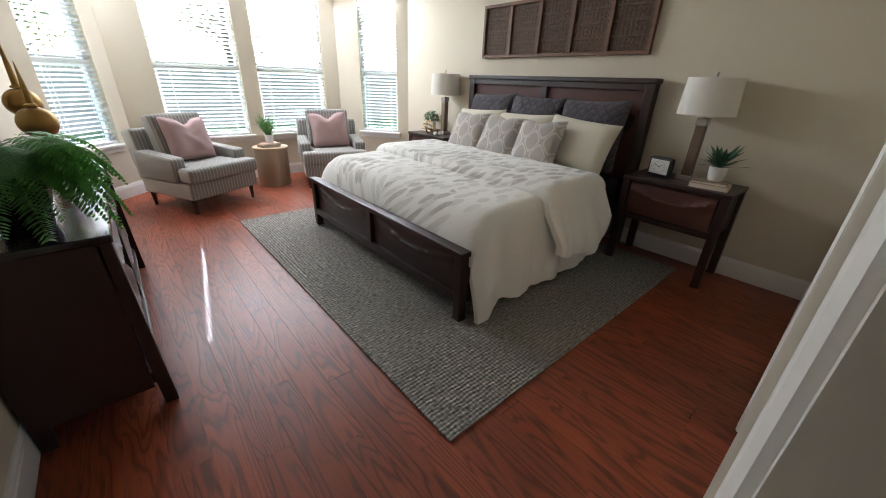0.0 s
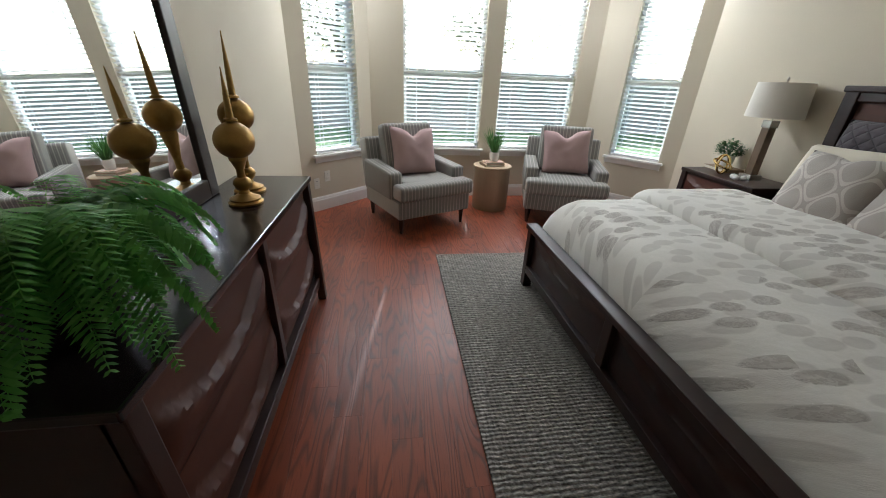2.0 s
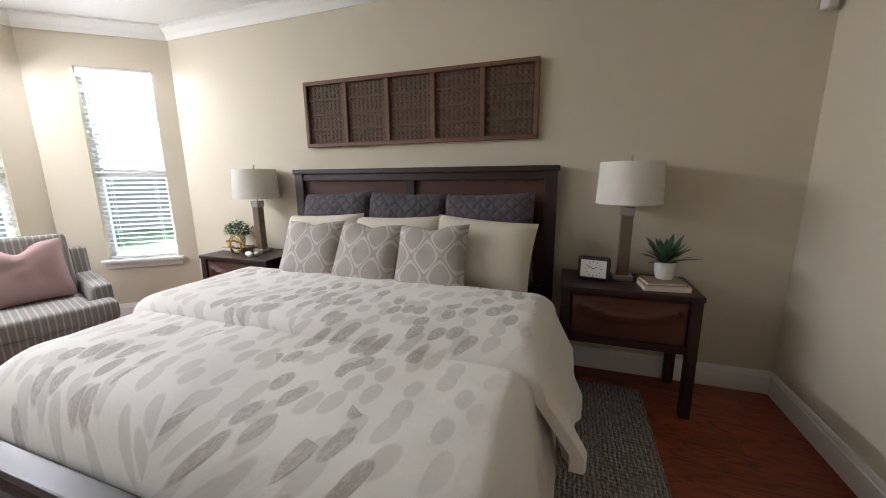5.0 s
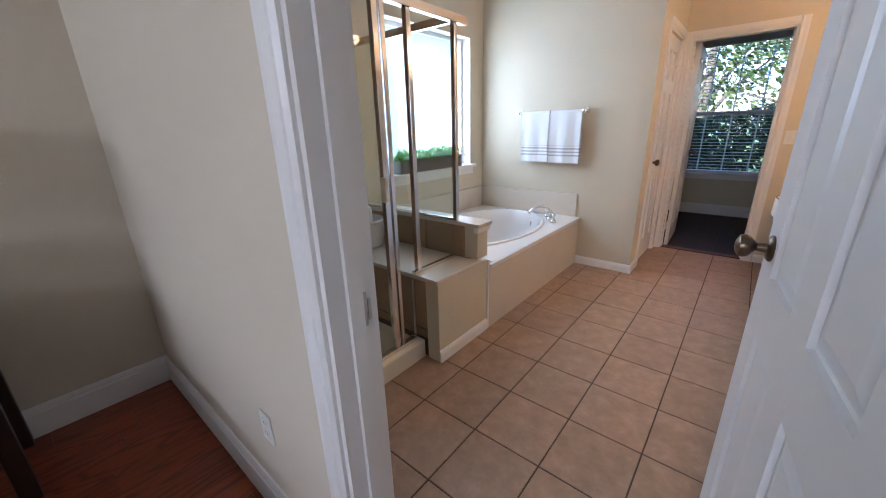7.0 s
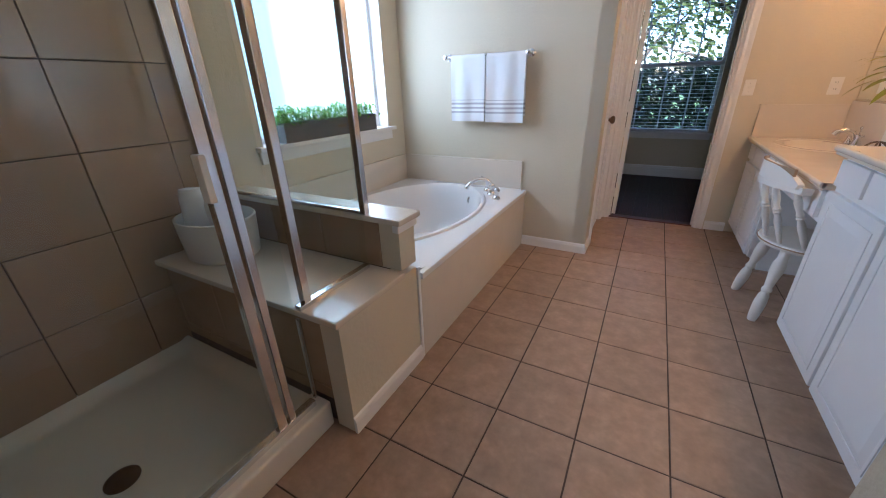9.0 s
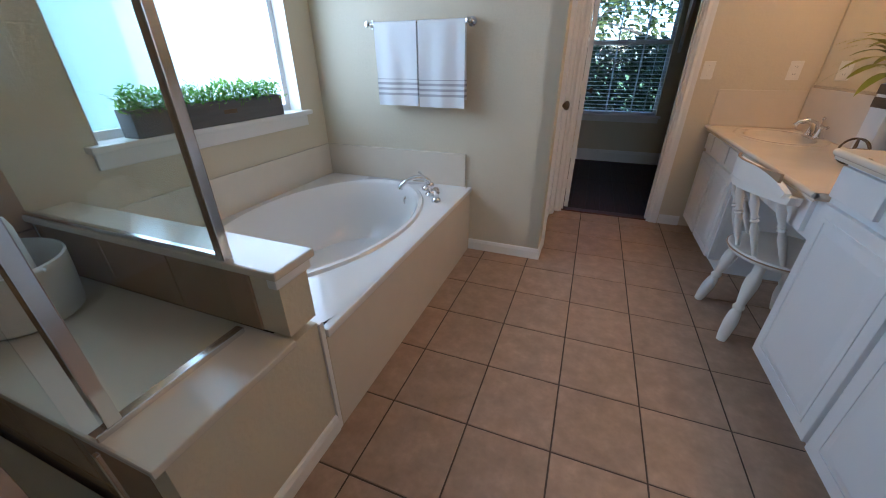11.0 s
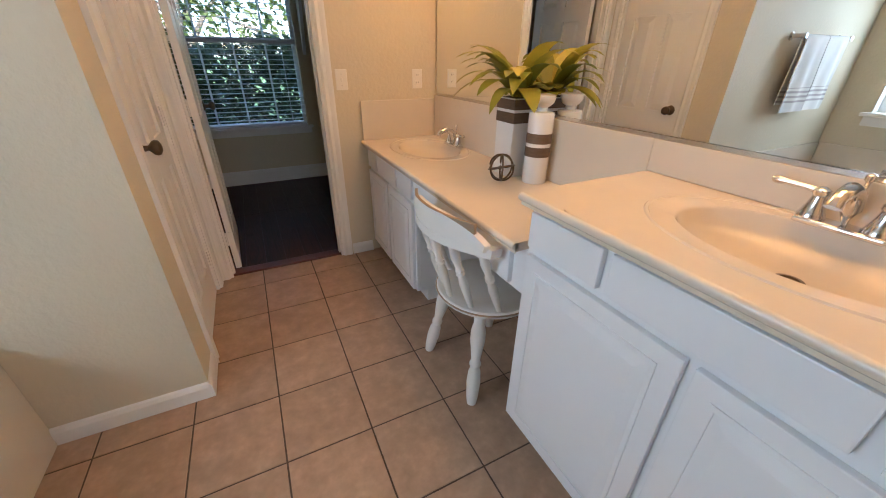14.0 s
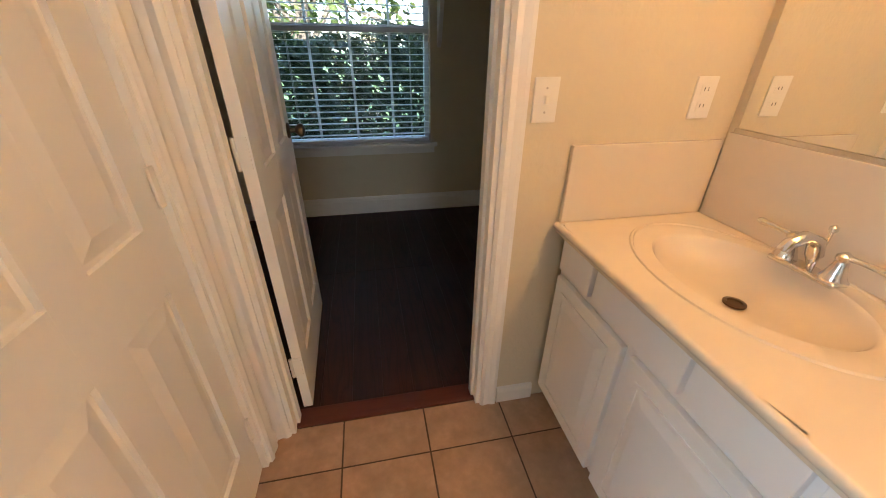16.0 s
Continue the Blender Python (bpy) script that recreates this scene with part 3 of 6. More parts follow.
# baseboards and crown
for n, (p, q) in enumerate((((EX, D[1]), (EX, SY)), ((EX, SY), (BD1 + 0.062, SY)), ((BD0 - 0.062, SY), (ENTRY1 + 0.062, SY)), ((WX, SY), A), (A, B), (B, C), (C, D))):
    moulding(f"baseboard_{n + 1}", p, q, BASE, "white moulded baseboard along the wall")
    moulding(f"trim_crown_{n + 1}", p, q, CROWN, "white crown moulding below the ceiling")
for n, (p, q) in enumerate((((7.47, TOWEL_Y), (CLOSET_X - 0.0, TOWEL_Y)), ((CLOSET_X, TOWEL_Y + 0.012), (CLOSET_X, CD0 + 0.06)), ((CLOSET_X, CD1 - 0.06), (CLOSET_X, END_Y)),
                            ((SD0 - 0.07, END_Y), (5.93, END_Y)), ((PART_X, PART_Y), (PART_X, BN)))):
    moulding(f"baseboard_bath_{n + 1}", p, q, BASE_LOW, "low white baseboard on the tiles")
for n, (p, q) in enumerate((((8.4, STUDY_Y), (4.6, STUDY_Y)), ((8.4, END_Y - 0.1), (8.4, STUDY_Y)), ((4.6, STUDY_Y), (4.6, END_Y - 0.1)))):
    moulding(f"baseboard_study_{n + 1}", p, q, BASE, "white moulded baseboard in the dark room")

CAS = [(0, 0), (0.0, 0.010), (0.012, 0.017), (0.03, 0.013), (0.05, 0.018), (0.062, 0.018), (0.062, 0.0)]


def casing(name, w, h, m, depth, stop=True):
    """Architrave round an opening w wide, on the side local -y; jamb lining goes to local +depth."""
    bm = bmesh.new()
    for s in (0, 1):
        pts = [((-u - 0.0) if s == 0 else (w + u), -v) for u, v in CAS]
        prism(bm, pts, 0, h + 0.062)
    lo = [bm.verts.new((-0.0, -v, h + u)) for u, v in CAS]
    hi = [bm.verts.new((w, -v, h + u)) for u, v in CAS]
    for i in range(len(CAS)):
        j = (i + 1) % len(CAS)
        bm.faces.new((lo[i], lo[j], hi[j], hi[i]))
    if depth:
        box(bm, 0, 0.016, -0.001, depth, 0, h)
        box(bm, w - 0.016, w, -0.001, depth, 0, h)
        box(bm, 0.016, w - 0.016, -0.001, depth, h - 0.016, h)
        if stop:
            box(bm, 0.016, 0.027, depth * 0.35, depth * 0.35 + 0.035, 0, h - 0.016)
            box(bm, w - 0.027, w - 0.016, depth * 0.35, depth * 0.35 + 0.035, 0, h - 0.016)
    return tagged(part(name, bm, TRIM, m=m), "white moulded door casing", "trim", kind="structure")


casing("trim_bath_door", BD1 - BD0, DOOR_H, pose(BD1, SY, 0, 0, 0, 180), 0.12)
casing("trim_bath_door_inside", BD1 - BD0, DOOR_H, pose(BD0, BN, 0), 0, False)
casing("trim_entry", ENTRY1 - ENTRY0, DOOR_H, pose(ENTRY1, SY, 0, 0, 0, 180), 0.06, False)
casing("trim_study_door", SD1 - SD0, DOOR_H, pose(SD1, END_Y, 0, 0, 0, 180), 0.10)
casing("trim_closet", CD0 - CD1, DOOR_H, pose(CLOSET_X, CD0, 0, 0, 0, -90), 0.10, False)

# floors
tagged(part("floor_slab", bbox(WX - 0.2, EX + 0.2, -4.6, NY + 0.1, -0.12, -0.014), GROUT), "rough screed under the floors", "floor", kind="structure")
bath_floor = tagged(part("floor_bath", bbox(MIRROR_X, 7.60, END_Y - 0.02, BN + 0.06, -0.013, -0.003), GROUT), "square beige ceramic tiles with dark grout", "floor", kind="structure")
bed_floor = tagged(part("floor_bedroom", bbox(WX, EX, BN + 0.06, NY, -0.013, -0.008), ESPRESSO), "red-brown hand-scraped oak planks", "floor", kind="structure")
study_floor = tagged(part("floor_study", bbox(4.6, 8.4, STUDY_Y, END_Y - 0.02, -0.013, -0.008), ESPRESSO), "dark wooden planks with a low sheen", "floor", kind="structure")
tagged(part("floor_hall", bbox(WX, 5.6, 0.5, BN + 0.06, -0.013, -0.001), FLOOR_WOOD), "red-brown wooden hall floor", "floor", kind="structure")
tagged(part("threshold_study", bbox(SD0, SD1, END_Y - 0.10, END_Y - 0.02, -0.008, 0.010, 0.006), surface("red_threshold", (0.10, 0.025, 0.013), 0.35, var=0.25, vscale=8, fine=60, stretch=(1, 8, 8))), "dark red wooden threshold strip", "threshold", kind="structure")
tagged(part("threshold_bath", bbox(BD0, BD1, BN + 0.03, SY - 0.02, -0.008, 0.008, 0.005), surface("oak_threshold", (0.15, 0.045, 0.02), 0.35, var=0.25, vscale=8, fine=60, stretch=(1, 8, 8))), "red-brown wooden threshold strip", "threshold", kind="structure")


# ---------------------------------------------------------------- windows and blinds
def sash_window(name, m, w, z0, z1, sill=True, grid=False):
    """Frame fills the opening (local x 0..w, y outward from the wall face)."""
    win = tagged(new(name), "white double-hung window with a moulded sill", "window", kind="structure")
    win.matrix_basis = m
    bm = bmesh.new()
    f0, f1, e = 0.075, 0.12, 0.035
    box(bm, 0, e, f0, f1, z0, z1), box(bm, w - e, w, f0, f1, z0, z1)
    box(bm, e, w - e, f0, f1, z0, z0 + e), box(bm, e, w - e, f0, f1, z1 - e, z1)
    zm = (z0 + z1) / 2 - 0.06
    box(bm, e, w - e, f0 - 0.012, f1 - 0.01, zm - 0.025, zm + 0.025)
    part("window_frame", bm, VINYL, win)
    if grid:
        for k in (1, 2, 3):
            part("muntin", bbox(w * k / 4 - 0.009, w * k / 4 + 0.009, 0.085, 0.10, z0 + e, z1 - e), VINYL, win)
    for a, b in ((z0 + e, zm - 0.025), (zm + 0.025, z1 - e)):
        pane = part("pane", bbox(e, w - e, 0.098, 0.102, a, b), GLASS, win)
        pane.visible_shadow = False
    if sill:
        bm = bmesh.new()
        box(bm, -0.05, w + 0.05, -0.045, 0.0, z0 - 0.028, z0, 0.006)
        box(bm, 0.001, w - 0.001, 0.0, 0.07, z0 - 0.006, z0 + 0.004)
        box(bm, -0.03, w + 0.03, -0.016, 0.0, z0 - 0.085, z0 - 0.028, 0.004)
        part("window_sill", bm, TRIM, win)
    return win


def blind(m, w, z0, z1, tilt, group, drop=0.0, label="white horizontal slat blind, lowered, slats open"):
    bl = thing("window_blind", label, "blind", m, group)
    part("headrail", bbox(0.008, w - 0.008, 0.006, 0.062, z1 - 0.085, z1 - 0.003, 0.004), BLIND, bl)
    part("bottom_rail", bbox(0.014, w - 0.014, 0.012, 0.062, z0 + 0.012, z0 + 0.034, 0.004), BLIND, bl)
    cords = (0.11, w - 0.11) if w < 0.7 else (0.15, w - 0.15)
    pitch, z, first = 0.0445, z0 + 0.075, None
    while z < z1 - 0.07:
        mm = pose(w / 2, 0.037, z, tilt, 0, 0)
        if first is None:
            bm = bmesh.new()
            h = w / 2 - 0.003
            cuts = [0.007 - w / 2] + [c - w / 2 + e for c in cords for e in (-0.004, 0.004)] + [h]
            prof = [(-0.025, -0.003), (-0.009, -0.0007), (0.0, 0.0), (0.009, -0.0007), (0.025, -0.003)]
            grid_ = [[[bm.verts.new((xx, yy, zz - dz)) for yy, zz in prof] for xx in cuts] for dz in (0.0, 0.0028)]
            for i in range(len(cuts) - 1):
                for j in range(4):
                    if i % 2 and j in (1, 2):
                        continue
                    for lay_ in grid_:
                        bm.faces.new((lay_[i][j], lay_[i + 1][j], lay_[i + 1][j + 1], lay_[i][j + 1]))
            for i in range(len(cuts) - 1):
                for j in (0, 4):
                    bm.faces.new((grid_[0][i][j], grid_[0][i + 1][j], grid_[1][i + 1][j], grid_[1][i][j]))
            first = part("slat", bm, BLIND, bl, m=mm)
        else:
            again(first, mm)
        z += pitch
    for x in cords:
        for y in (0.010, 0.064):
            part("ladder_cord", bbox(x - 0.0015, x + 0.0015, y - 0.001, y + 0.001, z0 + 0.03, z1 - 0.07), BLIND, bl)
    part("tilt_wand", bar([(0.06, 0.001, z1 - 0.07), (0.062, 0.0, z1 - 0.6)], 0.004, 6), BLIND, bl)
    return bl


def sky_lamp(m, w, watts):
    """Daylight entering at the head of a window opening."""
    ld = bpy.data.lights.new("window_daylight", "AREA")
    ld.shape, ld.size, ld.size_y, ld.energy, ld.color = "RECTANGLE", w - 0.03, 0.035, watts, (1.0, 0.97, 0.93)
    o = new("window_daylight", ld)
    o.matrix_world = m @ pose(w / 2, -0.002, 2.335, -42, 0, 0)


mA, _ = frame_of(A, B)
mB, _ = frame_of(B, C)
mC, _ = frame_of(C, D)
for n, (mm, a, b) in enumerate(((mA, *W1), (mB, 0.375, 1.295), (mB, 1.495, 2.425), (mC, *W4))):
    sash_window(f"window_{n + 1}", mm @ pose(a, 0, 0), b - a, 0.60, 2.36)
    sky_lamp(mm @ pose(a, 0, 0), b - a, 6.5 * (b - a))
    blind(mm @ pose(a, 0, 0), b - a, 0.60, 2.36, (-24, -23, -23, -22)[n], "blinds in the bay windows")
ms, _ = frame_of((SW[1], STUDY_Y), (SW[0], STUDY_Y))
sash_window("window_study", ms, SW[1] - SW[0], SW[2], SW[3], grid=True)
blind(ms, SW[1] - SW[0], SW[2], SW[3], 0, "", label="white horizontal slat blind in the dark room window")

# bath window: frosted panes in a deep reveal, with a marble-white sill
mb, _ = frame_of((BEX, BW[1]), (BEX, BW[0]))
bwin = tagged(new("window_bath"), "wide frosted bathroom window over the tub", "window", kind="structure")
bwin.matrix_basis = mb
ww = BW[1] - BW[0]
bm = bmesh.new()
for a, b, c, d in ((0, 0.04, BW[2], BW[3]), (ww - 0.04, ww, BW[2], BW[3]), (0.04, ww - 0.04, BW[2], BW[2] + 0.04), (0.04, ww - 0.04, BW[3] - 0.04, BW[3])):
    box(bm, a, b, 0.09, 0.13, c, d)
part("window_frame", bm, VINYL, bwin)
bm = bmesh.new()
for a, b, c, d in ((0, 0.004, BW[2], BW[3]), (ww - 0.004, ww, BW[2], BW[3]), (0.004, ww - 0.004, BW[3] - 0.004, BW[3])):
    box(bm, a, b, -0.002, 0.09, c, d)
part("reveal", bm, TRIM, bwin)
bm = bmesh.new()
box(bm, -0.05, ww + 0.05, -0.05, 0.0, BW[2] - 0.024, BW[2] + 0.003, 0.006)
box(bm, 0.002, ww - 0.002, 0.0, 0.09, BW[2] - 0.004, BW[2] + 0.003)
box(bm, -0.03, ww + 0.03, -0.015, 0.0, BW[2] - 0.095, BW[2] - 0.024, 0.004)
part("window_sill", bm, TRIM, bwin)
part("pane", bbox(0.04, ww - 0.04, 0.108, 0.114, BW[2] + 0.04, BW[3] - 0.04), FROST, bwin)
bath_day = bpy.data.lights.new("window_daylight", "AREA")
bath_day.shape, bath_day.size, bath_day.size_y, bath_day.energy, bath_day.color = "RECTANGLE", ww - 0.08, BW[3] - BW[2] - 0.08, 3.3, (0.91, 0.96, 1.0)
new("window_daylight", bath_day).matrix_world = mb @ pose(ww / 2, 0.105, (BW[2] + BW[3]) / 2, -90, 0, 0)


# ---------------------------------------------------------------- doors
def panel_door(name, m, w, h, label, knob_x, hinge_side=None, knob_z=0.965):
    """Six-panel door; local x 0..w, thickness y 0..0.035, both faces panelled."""
    d = tagged(new(name), label, "door", kind="structure")
    d.matrix_basis = m
    bm = bmesh.new()
    t, st = 0.035, 0.11 * w / 0.75
    rails = [(0.0, 0.20), (0.80, 0.95), (1.56, 1.67), (h - 0.115, h)]
    cols = [(0, st), (w / 2 - st / 2, w / 2 + st / 2), (w - st, w)]
    for a, b in ((cols[0][1], cols[1][0]), (cols[1][1], cols[2][0])):
        for (_, z0), (z1, _) in zip(rails, rails[1:]):
            box(bm, a, b, 0.012, t - 0.012, z0, z1)
    part("leaf", bm, DOOR_WHITE, d)
    for a, b in cols:
        part("stile", bbox(a, b, 0, t, 0, h), DOOR_WHITE, d)
    for a, b in ((cols[0][1], cols[1][0]), (cols[1][1], cols[2][0])):
        for z0, z1 in rails:
            part("rail", bbox(a, b, 0.0002, t - 0.0002, z0, z1), DOOR_WHITE, d)
    for a, b in ((cols[0][1], cols[1][0]), (cols[1][1], cols[2][0])):
        for (_, z0), (z1, _) in zip(rails, rails[1:]):
            for y, s in ((0.012, -1), (t - 0.012, 1)):
                bm = bmesh.new()
                g, q = 0.010, 0.045
                lo = [bm.verts.new(p) for p in ((a + g, y, z0 + g), (b - g, y, z0 + g), (b - g, y, z1 - g), (a + g, y, z1 - g))]
                hi = [bm.verts.new(p) for p in ((a + q, y + s * 0.009, z0 + q), (b - q, y + s * 0.009, z0 + q), (b - q, y + s * 0.009, z1 - q), (a + q, y + s * 0.009, z1 - q))]
                bm.faces.new(hi)
                for i in range(4):
                    bm.faces.new((lo[i], lo[(i + 1) % 4], hi[(i + 1) % 4], hi[i]))
                part("panel", bm, DOOR_WHITE, d)
    for s in (0, 1):
        mm = pose(knob_x, 0.0, knob_z, 90, 0, 0) if s == 0 else pose(knob_x, t, knob_z, -90, 0, 0)
        bm = turned([(0.032, 0), (0.033, 0.004), (0.028, 0.009), (0.012, 0.012), (0.010, 0.03), (0.016, 0.036), (0.026, 0.045), (0.029, 0.055), (0.026, 0.065), (0.015, 0.071), (0.002, 0.073)], 20, m=mm)
        part("door_knob", bm, BRONZE, d, "dark bronze round knob", True)
    if hinge_side is not None:
        hx = 0.0 if hinge_side == 0 else w
        for z in (0.22, 1.02, 1.80):
            bm = bmesh.new()
            box(bm, hx - 0.003, hx, 0.006, t + 0.006, z - 0.045, z + 0.045)
            tube(bm, [(hx - 0.004, t + 0.006, z - 0.045), (hx - 0.004, t + 0.006, z + 0.045)], 0.006, 8)
            part("hinge", bm, TRIM if hinge_side == 0 else NICKEL, d, "painted door hinge")
    return d


panel_door("door_bath", pose(BD0 + 0.018, BN + 0.02, 0.008, 0, 0, -83), BD1 - BD0 - 0.036, 2.02, "white six-panel door standing open, bronze knob", BD1 - BD0 - 0.036 - 0.065, knob_z=1.01)
panel_door("door_closet", pose(CLOSET_X + 0.052, CD1 + 0.018, 0.008, 0, 0, 90), CD0 - CD1 - 0.036, 2.02, "white six-panel closet door, closed, bronze knob", CD0 - CD1 - 0.036 - 0.06, None)
panel_door("door_study", pose(SD1 - 0.066, END_Y - 0.11, 0.008, 0, 0, -88), SD1 - SD0 - 0.036, 2.02, "white six-panel door opened into a dark room", SD1 - SD0 - 0.036 - 0.065, 0)
for z in (0.22, 1.02, 1.80):
    hg = part("hinge", bbox(CLOSET_X + 0.005, CLOSET_X + 0.012, CD1 + 0.017, CD1 + 0.04, z - 0.045, z + 0.045, 0.002), TRIM)
    tagged(hg, "white painted butt hinge on the closet door", "hinge", "closet hinges", "structure")
bm = bmesh.new()
box(bm, BD1 - 0.0205, BD1 - 0.016, BN + 0.03, BN + 0.066, 0.91, 0.99, 0.0015)
box(bm, BD1 - 0.023, BD1 - 0.0205, BN + 0.022, BN + 0.03, 0.925, 0.975)
sp = part("strike_plate", bm, NICKEL)
tagged(sp, "nickel strike plate on the door jamb", "strike plate", kind="structure")


# ---------------------------------------------------------------- bedroom: bed
bed = thing("bed", "king bed of dark espresso wood with panelled headboard", "bed", pose(6.41, 4.28, 0))
HW = 1.06   # half width; local x from the foot (0) to the head (2.14)


def scooped(bm, x, y0, y1, z0, z1, depth, dirx, nu=24, nv=14, arc=0.5):
    """A panel face whose upper part is hollowed below an arc."""
    def f(u, v):
        y, z = y0 + (y1 - y0) * u, z0 + (z1 - z0) * v
        edge = 0.62 + arc * (2 * u - 1) ** 2
        k = max(0.0, min(1.0, (v - edge + 0.38) / 0.38))
        k = k * k * (3 - 2 * k) if v < edge else 0.0
        e = min(1, u * 12, (1 - u) * 12, (1 - v) * 8, v * 8)
        return Vector((x + dirx * depth * (k * e), y, z))
    sheet(bm, nu, nv, f)


def rail_panel(parent, x, y0, y1, z0, z1, label=""):
    bm = bmesh.new()
    scooped(bm, x, y0, y1, z0, z1, 0.016, -1, arc=0.3)
    part("panel", bm, ESPRESSO, parent, label, True)


for s in (-1, 1):
    part("post", bbox(-0.0, 0.06, s * HW - (0.06 if s > 0 else 0), s * HW + (0 if s > 0 else 0.06), 0.013, 0.45, 0.006), ESPRESSO, bed)
part("foot_rail", bbox(-0.012, 0.068, -HW - 0.008, HW + 0.008, 0.448, 0.483, 0.007), ESPRESSO, bed, "dark top rail of the footboard")
part("foot_rail", bbox(0.0, 0.055, -HW + 0.06, HW - 0.06, 0.13, 0.185, 0.005), ESPRESSO, bed)
part("foot_rail", bbox(0.004, 0.05, -0.03, 0.03, 0.185, 0.447, 0.004), ESPRESSO, bed)
part("footboard_back", bbox(0.036, 0.05, -HW + 0.06, HW - 0.06, 0.185, 0.447), ESPRESSO, bed)
for s in (0, 1):
    a, b = (-HW + 0.06, -0.03) if s == 0 else (0.03, HW - 0.06)
    rail_panel(bed, 0.034, a, b, 0.185, 0.447)
for s in (-1, 1):
    part("side_rail", bbox(0.06, 2.06, s * (HW - 0.02) - 0.016, s * (HW - 0.02) + 0.016, 0.14, 0.37, 0.005), ESPRESSO, bed)
    part("head_post", bbox(2.06, 2.15, s * HW - (0.08 if s > 0 else 0), s * HW + (0 if s > 0 else 0.08), 0.013, 1.40, 0.006), ESPRESSO, bed)
part("head_rail", bbox(2.05, 2.16, -HW - 0.012, HW + 0.012, 1.398, 1.437, 0.008), ESPRESSO, bed, "dark top rail of the headboard")
part("head_rail", bbox(2.07, 2.14, -HW + 0.08, HW - 0.08, 1.345, 1.397, 0.004), ESPRESSO, bed)
part("head_rail", bbox(2.07, 2.14, -HW + 0.08, HW - 0.08, 0.35, 0.60, 0.004), ESPRESSO, bed)
part("head_stile", bbox(2.068, 2.14, -0.035, 0.035, 0.60, 1.345, 0.004), ESPRESSO, bed)
part("headboard_back", bbox(2.115, 2.14, -HW + 0.08, HW - 0.08, 0.60, 1.345), ESPRESSO, bed)
for a, b in ((-HW + 0.08, -0.035), (0.035, HW - 0.08)):
    bm = bmesh.new()
    scooped(bm, 2.10, a, b, 0.60, 1.345, 0.03, 1, arc=0.18)
    part("panel", bm, CHERRY, bed, "glossy hollowed headboard panel", True)
bm = bmesh.new()
box(bm, 0.14, 2.06, -0.98, 0.98, 0.16, 0.40, 0.03, 3)
box(bm, 0.19, 2.05, -0.97, 0.97, 0.40, 0.61, 0.05, 4)
part("mattress", bm, SHEET, bed, "mattress and box spring in a dark sheet", True)


def drape(x0, x1, top, half, hem, thick, wrinkle, seed, foot_tuck=True, over=0.0, rounding=0.0):
    """A quilt laid over the bed: flat on top, rounded at the sides, hanging to a waving hem."""
    bm = bmesh.new()
    r = 0.11

    def f(u, v):
        x = x0 + (x1 - x0) * u
        span = half + hem
        s = (v * 2 - 1) * (span + 0.10)
        a = abs(s)
        sg = 1 if s > 0 else -1
        fold = noise.noise(Vector((x * 4.5, sg * 3, seed))) * 0.5 + noise.noise(Vector((x * 11, sg * 5, seed + 4))) * 0.25
        puff = wrinkle * (noise.noise(Vector((x * 3, s * 3, seed))) + 0.5 * noise.noise(Vector((x * 8, s * 8, seed + 9))))
        foot = 1 - math.exp(-u * (x1 - x0) / (0.07 if foot_tuck else 0.028))
        if a < half - r:
            y, z = s, top + puff
        elif a < half - r + r * math.pi / 2:
            t = (a - half + r) / r
            y, z = sg * (half - r + r * math.sin(t)), top - r + r * math.cos(t) + puff * math.cos(t)
        else:
            down = a - (half - r + r * math.pi / 2)
            k = min(1, down / 0.3)
            length = hem * (1 + 0.10 * fold) * (1 - rounding * (2 * u - 1) ** 4)
            pleat = 0.022 * math.sin(x * 17 + 2.5 * noise.noise(Vector((x * 2, sg, seed)))) * min(1, down / 0.22) * (1.0 if foot_tuck else 0.3)
            y = sg * (half + over * k + 0.07 * fold * k + pleat + 0.03 * k)
            z = top - r - down * length / hem
        z -= (1 - foot) * (0.25 if foot_tuck else 0.055)
        return Vector((x, y, z))
    def under(u, v):
        p = f(u, v)
        a = max(0.0, min(1.0, (abs(p.y) - (half - r)) / r))
        return Vector((p.x, p.y - math.copysign(abs(thick) * a, p.y), p.z - abs(thick) * (1 - a)))
    thick_sheet(bm, 60, 96, f, under)
    return bm


duvet = part("duvet", drape(0.078, 1.50, 0.685, 1.07, 0.47, -0.03, 0.012, 2.0, over=0.03, rounding=0.05), DUVET, smooth=True, m=pose(6.41, 4.28, 0))
tagged(duvet, "white duvet with grey leaf print, spread over the bed", "duvet")
part("turned_edge", drape(0.74, 1.47, 0.750, 1.11, 0.36, -0.05, 0.010, 7.0, False, 0.09, 0.35), DUVET, duvet, "puffed turned-back edge", True)


def pillow(name, w, h, t, material, m, label, category="pillow", group="", pinch=0.05, band=None, seed=1.0, chop=0.0):
    """Stuffed cushion; local x width, y height, z thickness, centre at the origin."""
    bm = bmesh.new()
    for side in (1, -1):
        def f(u, v):
            a, b = u * 2 - 1, v * 2 - 1
            body = max(0.0, (1 - a ** 4) * (1 - b ** 4)) ** 0.55
            x = a * w / 2 * (1 - pinch * (1 - b * b))
            y = b * h / 2 * (1 - pinch * (1 - a * a))
            y -= chop * math.exp(-(a * 3.2) ** 2) * max(0.0, b) * h
            z = side * (t / 2 * body + 0.012 * body * noise.noise(Vector((a * 2.2 + seed, b * 2.2, side))))
            return Vector((x, y, z))
        sheet(bm, 22, 22, f)
    bmesh.ops.remove_doubles(bm, verts=bm.verts[:], dist=0.0008)
    o = part(name, bm, material, smooth=True, m=m)
    return tagged(o, label, category, group)


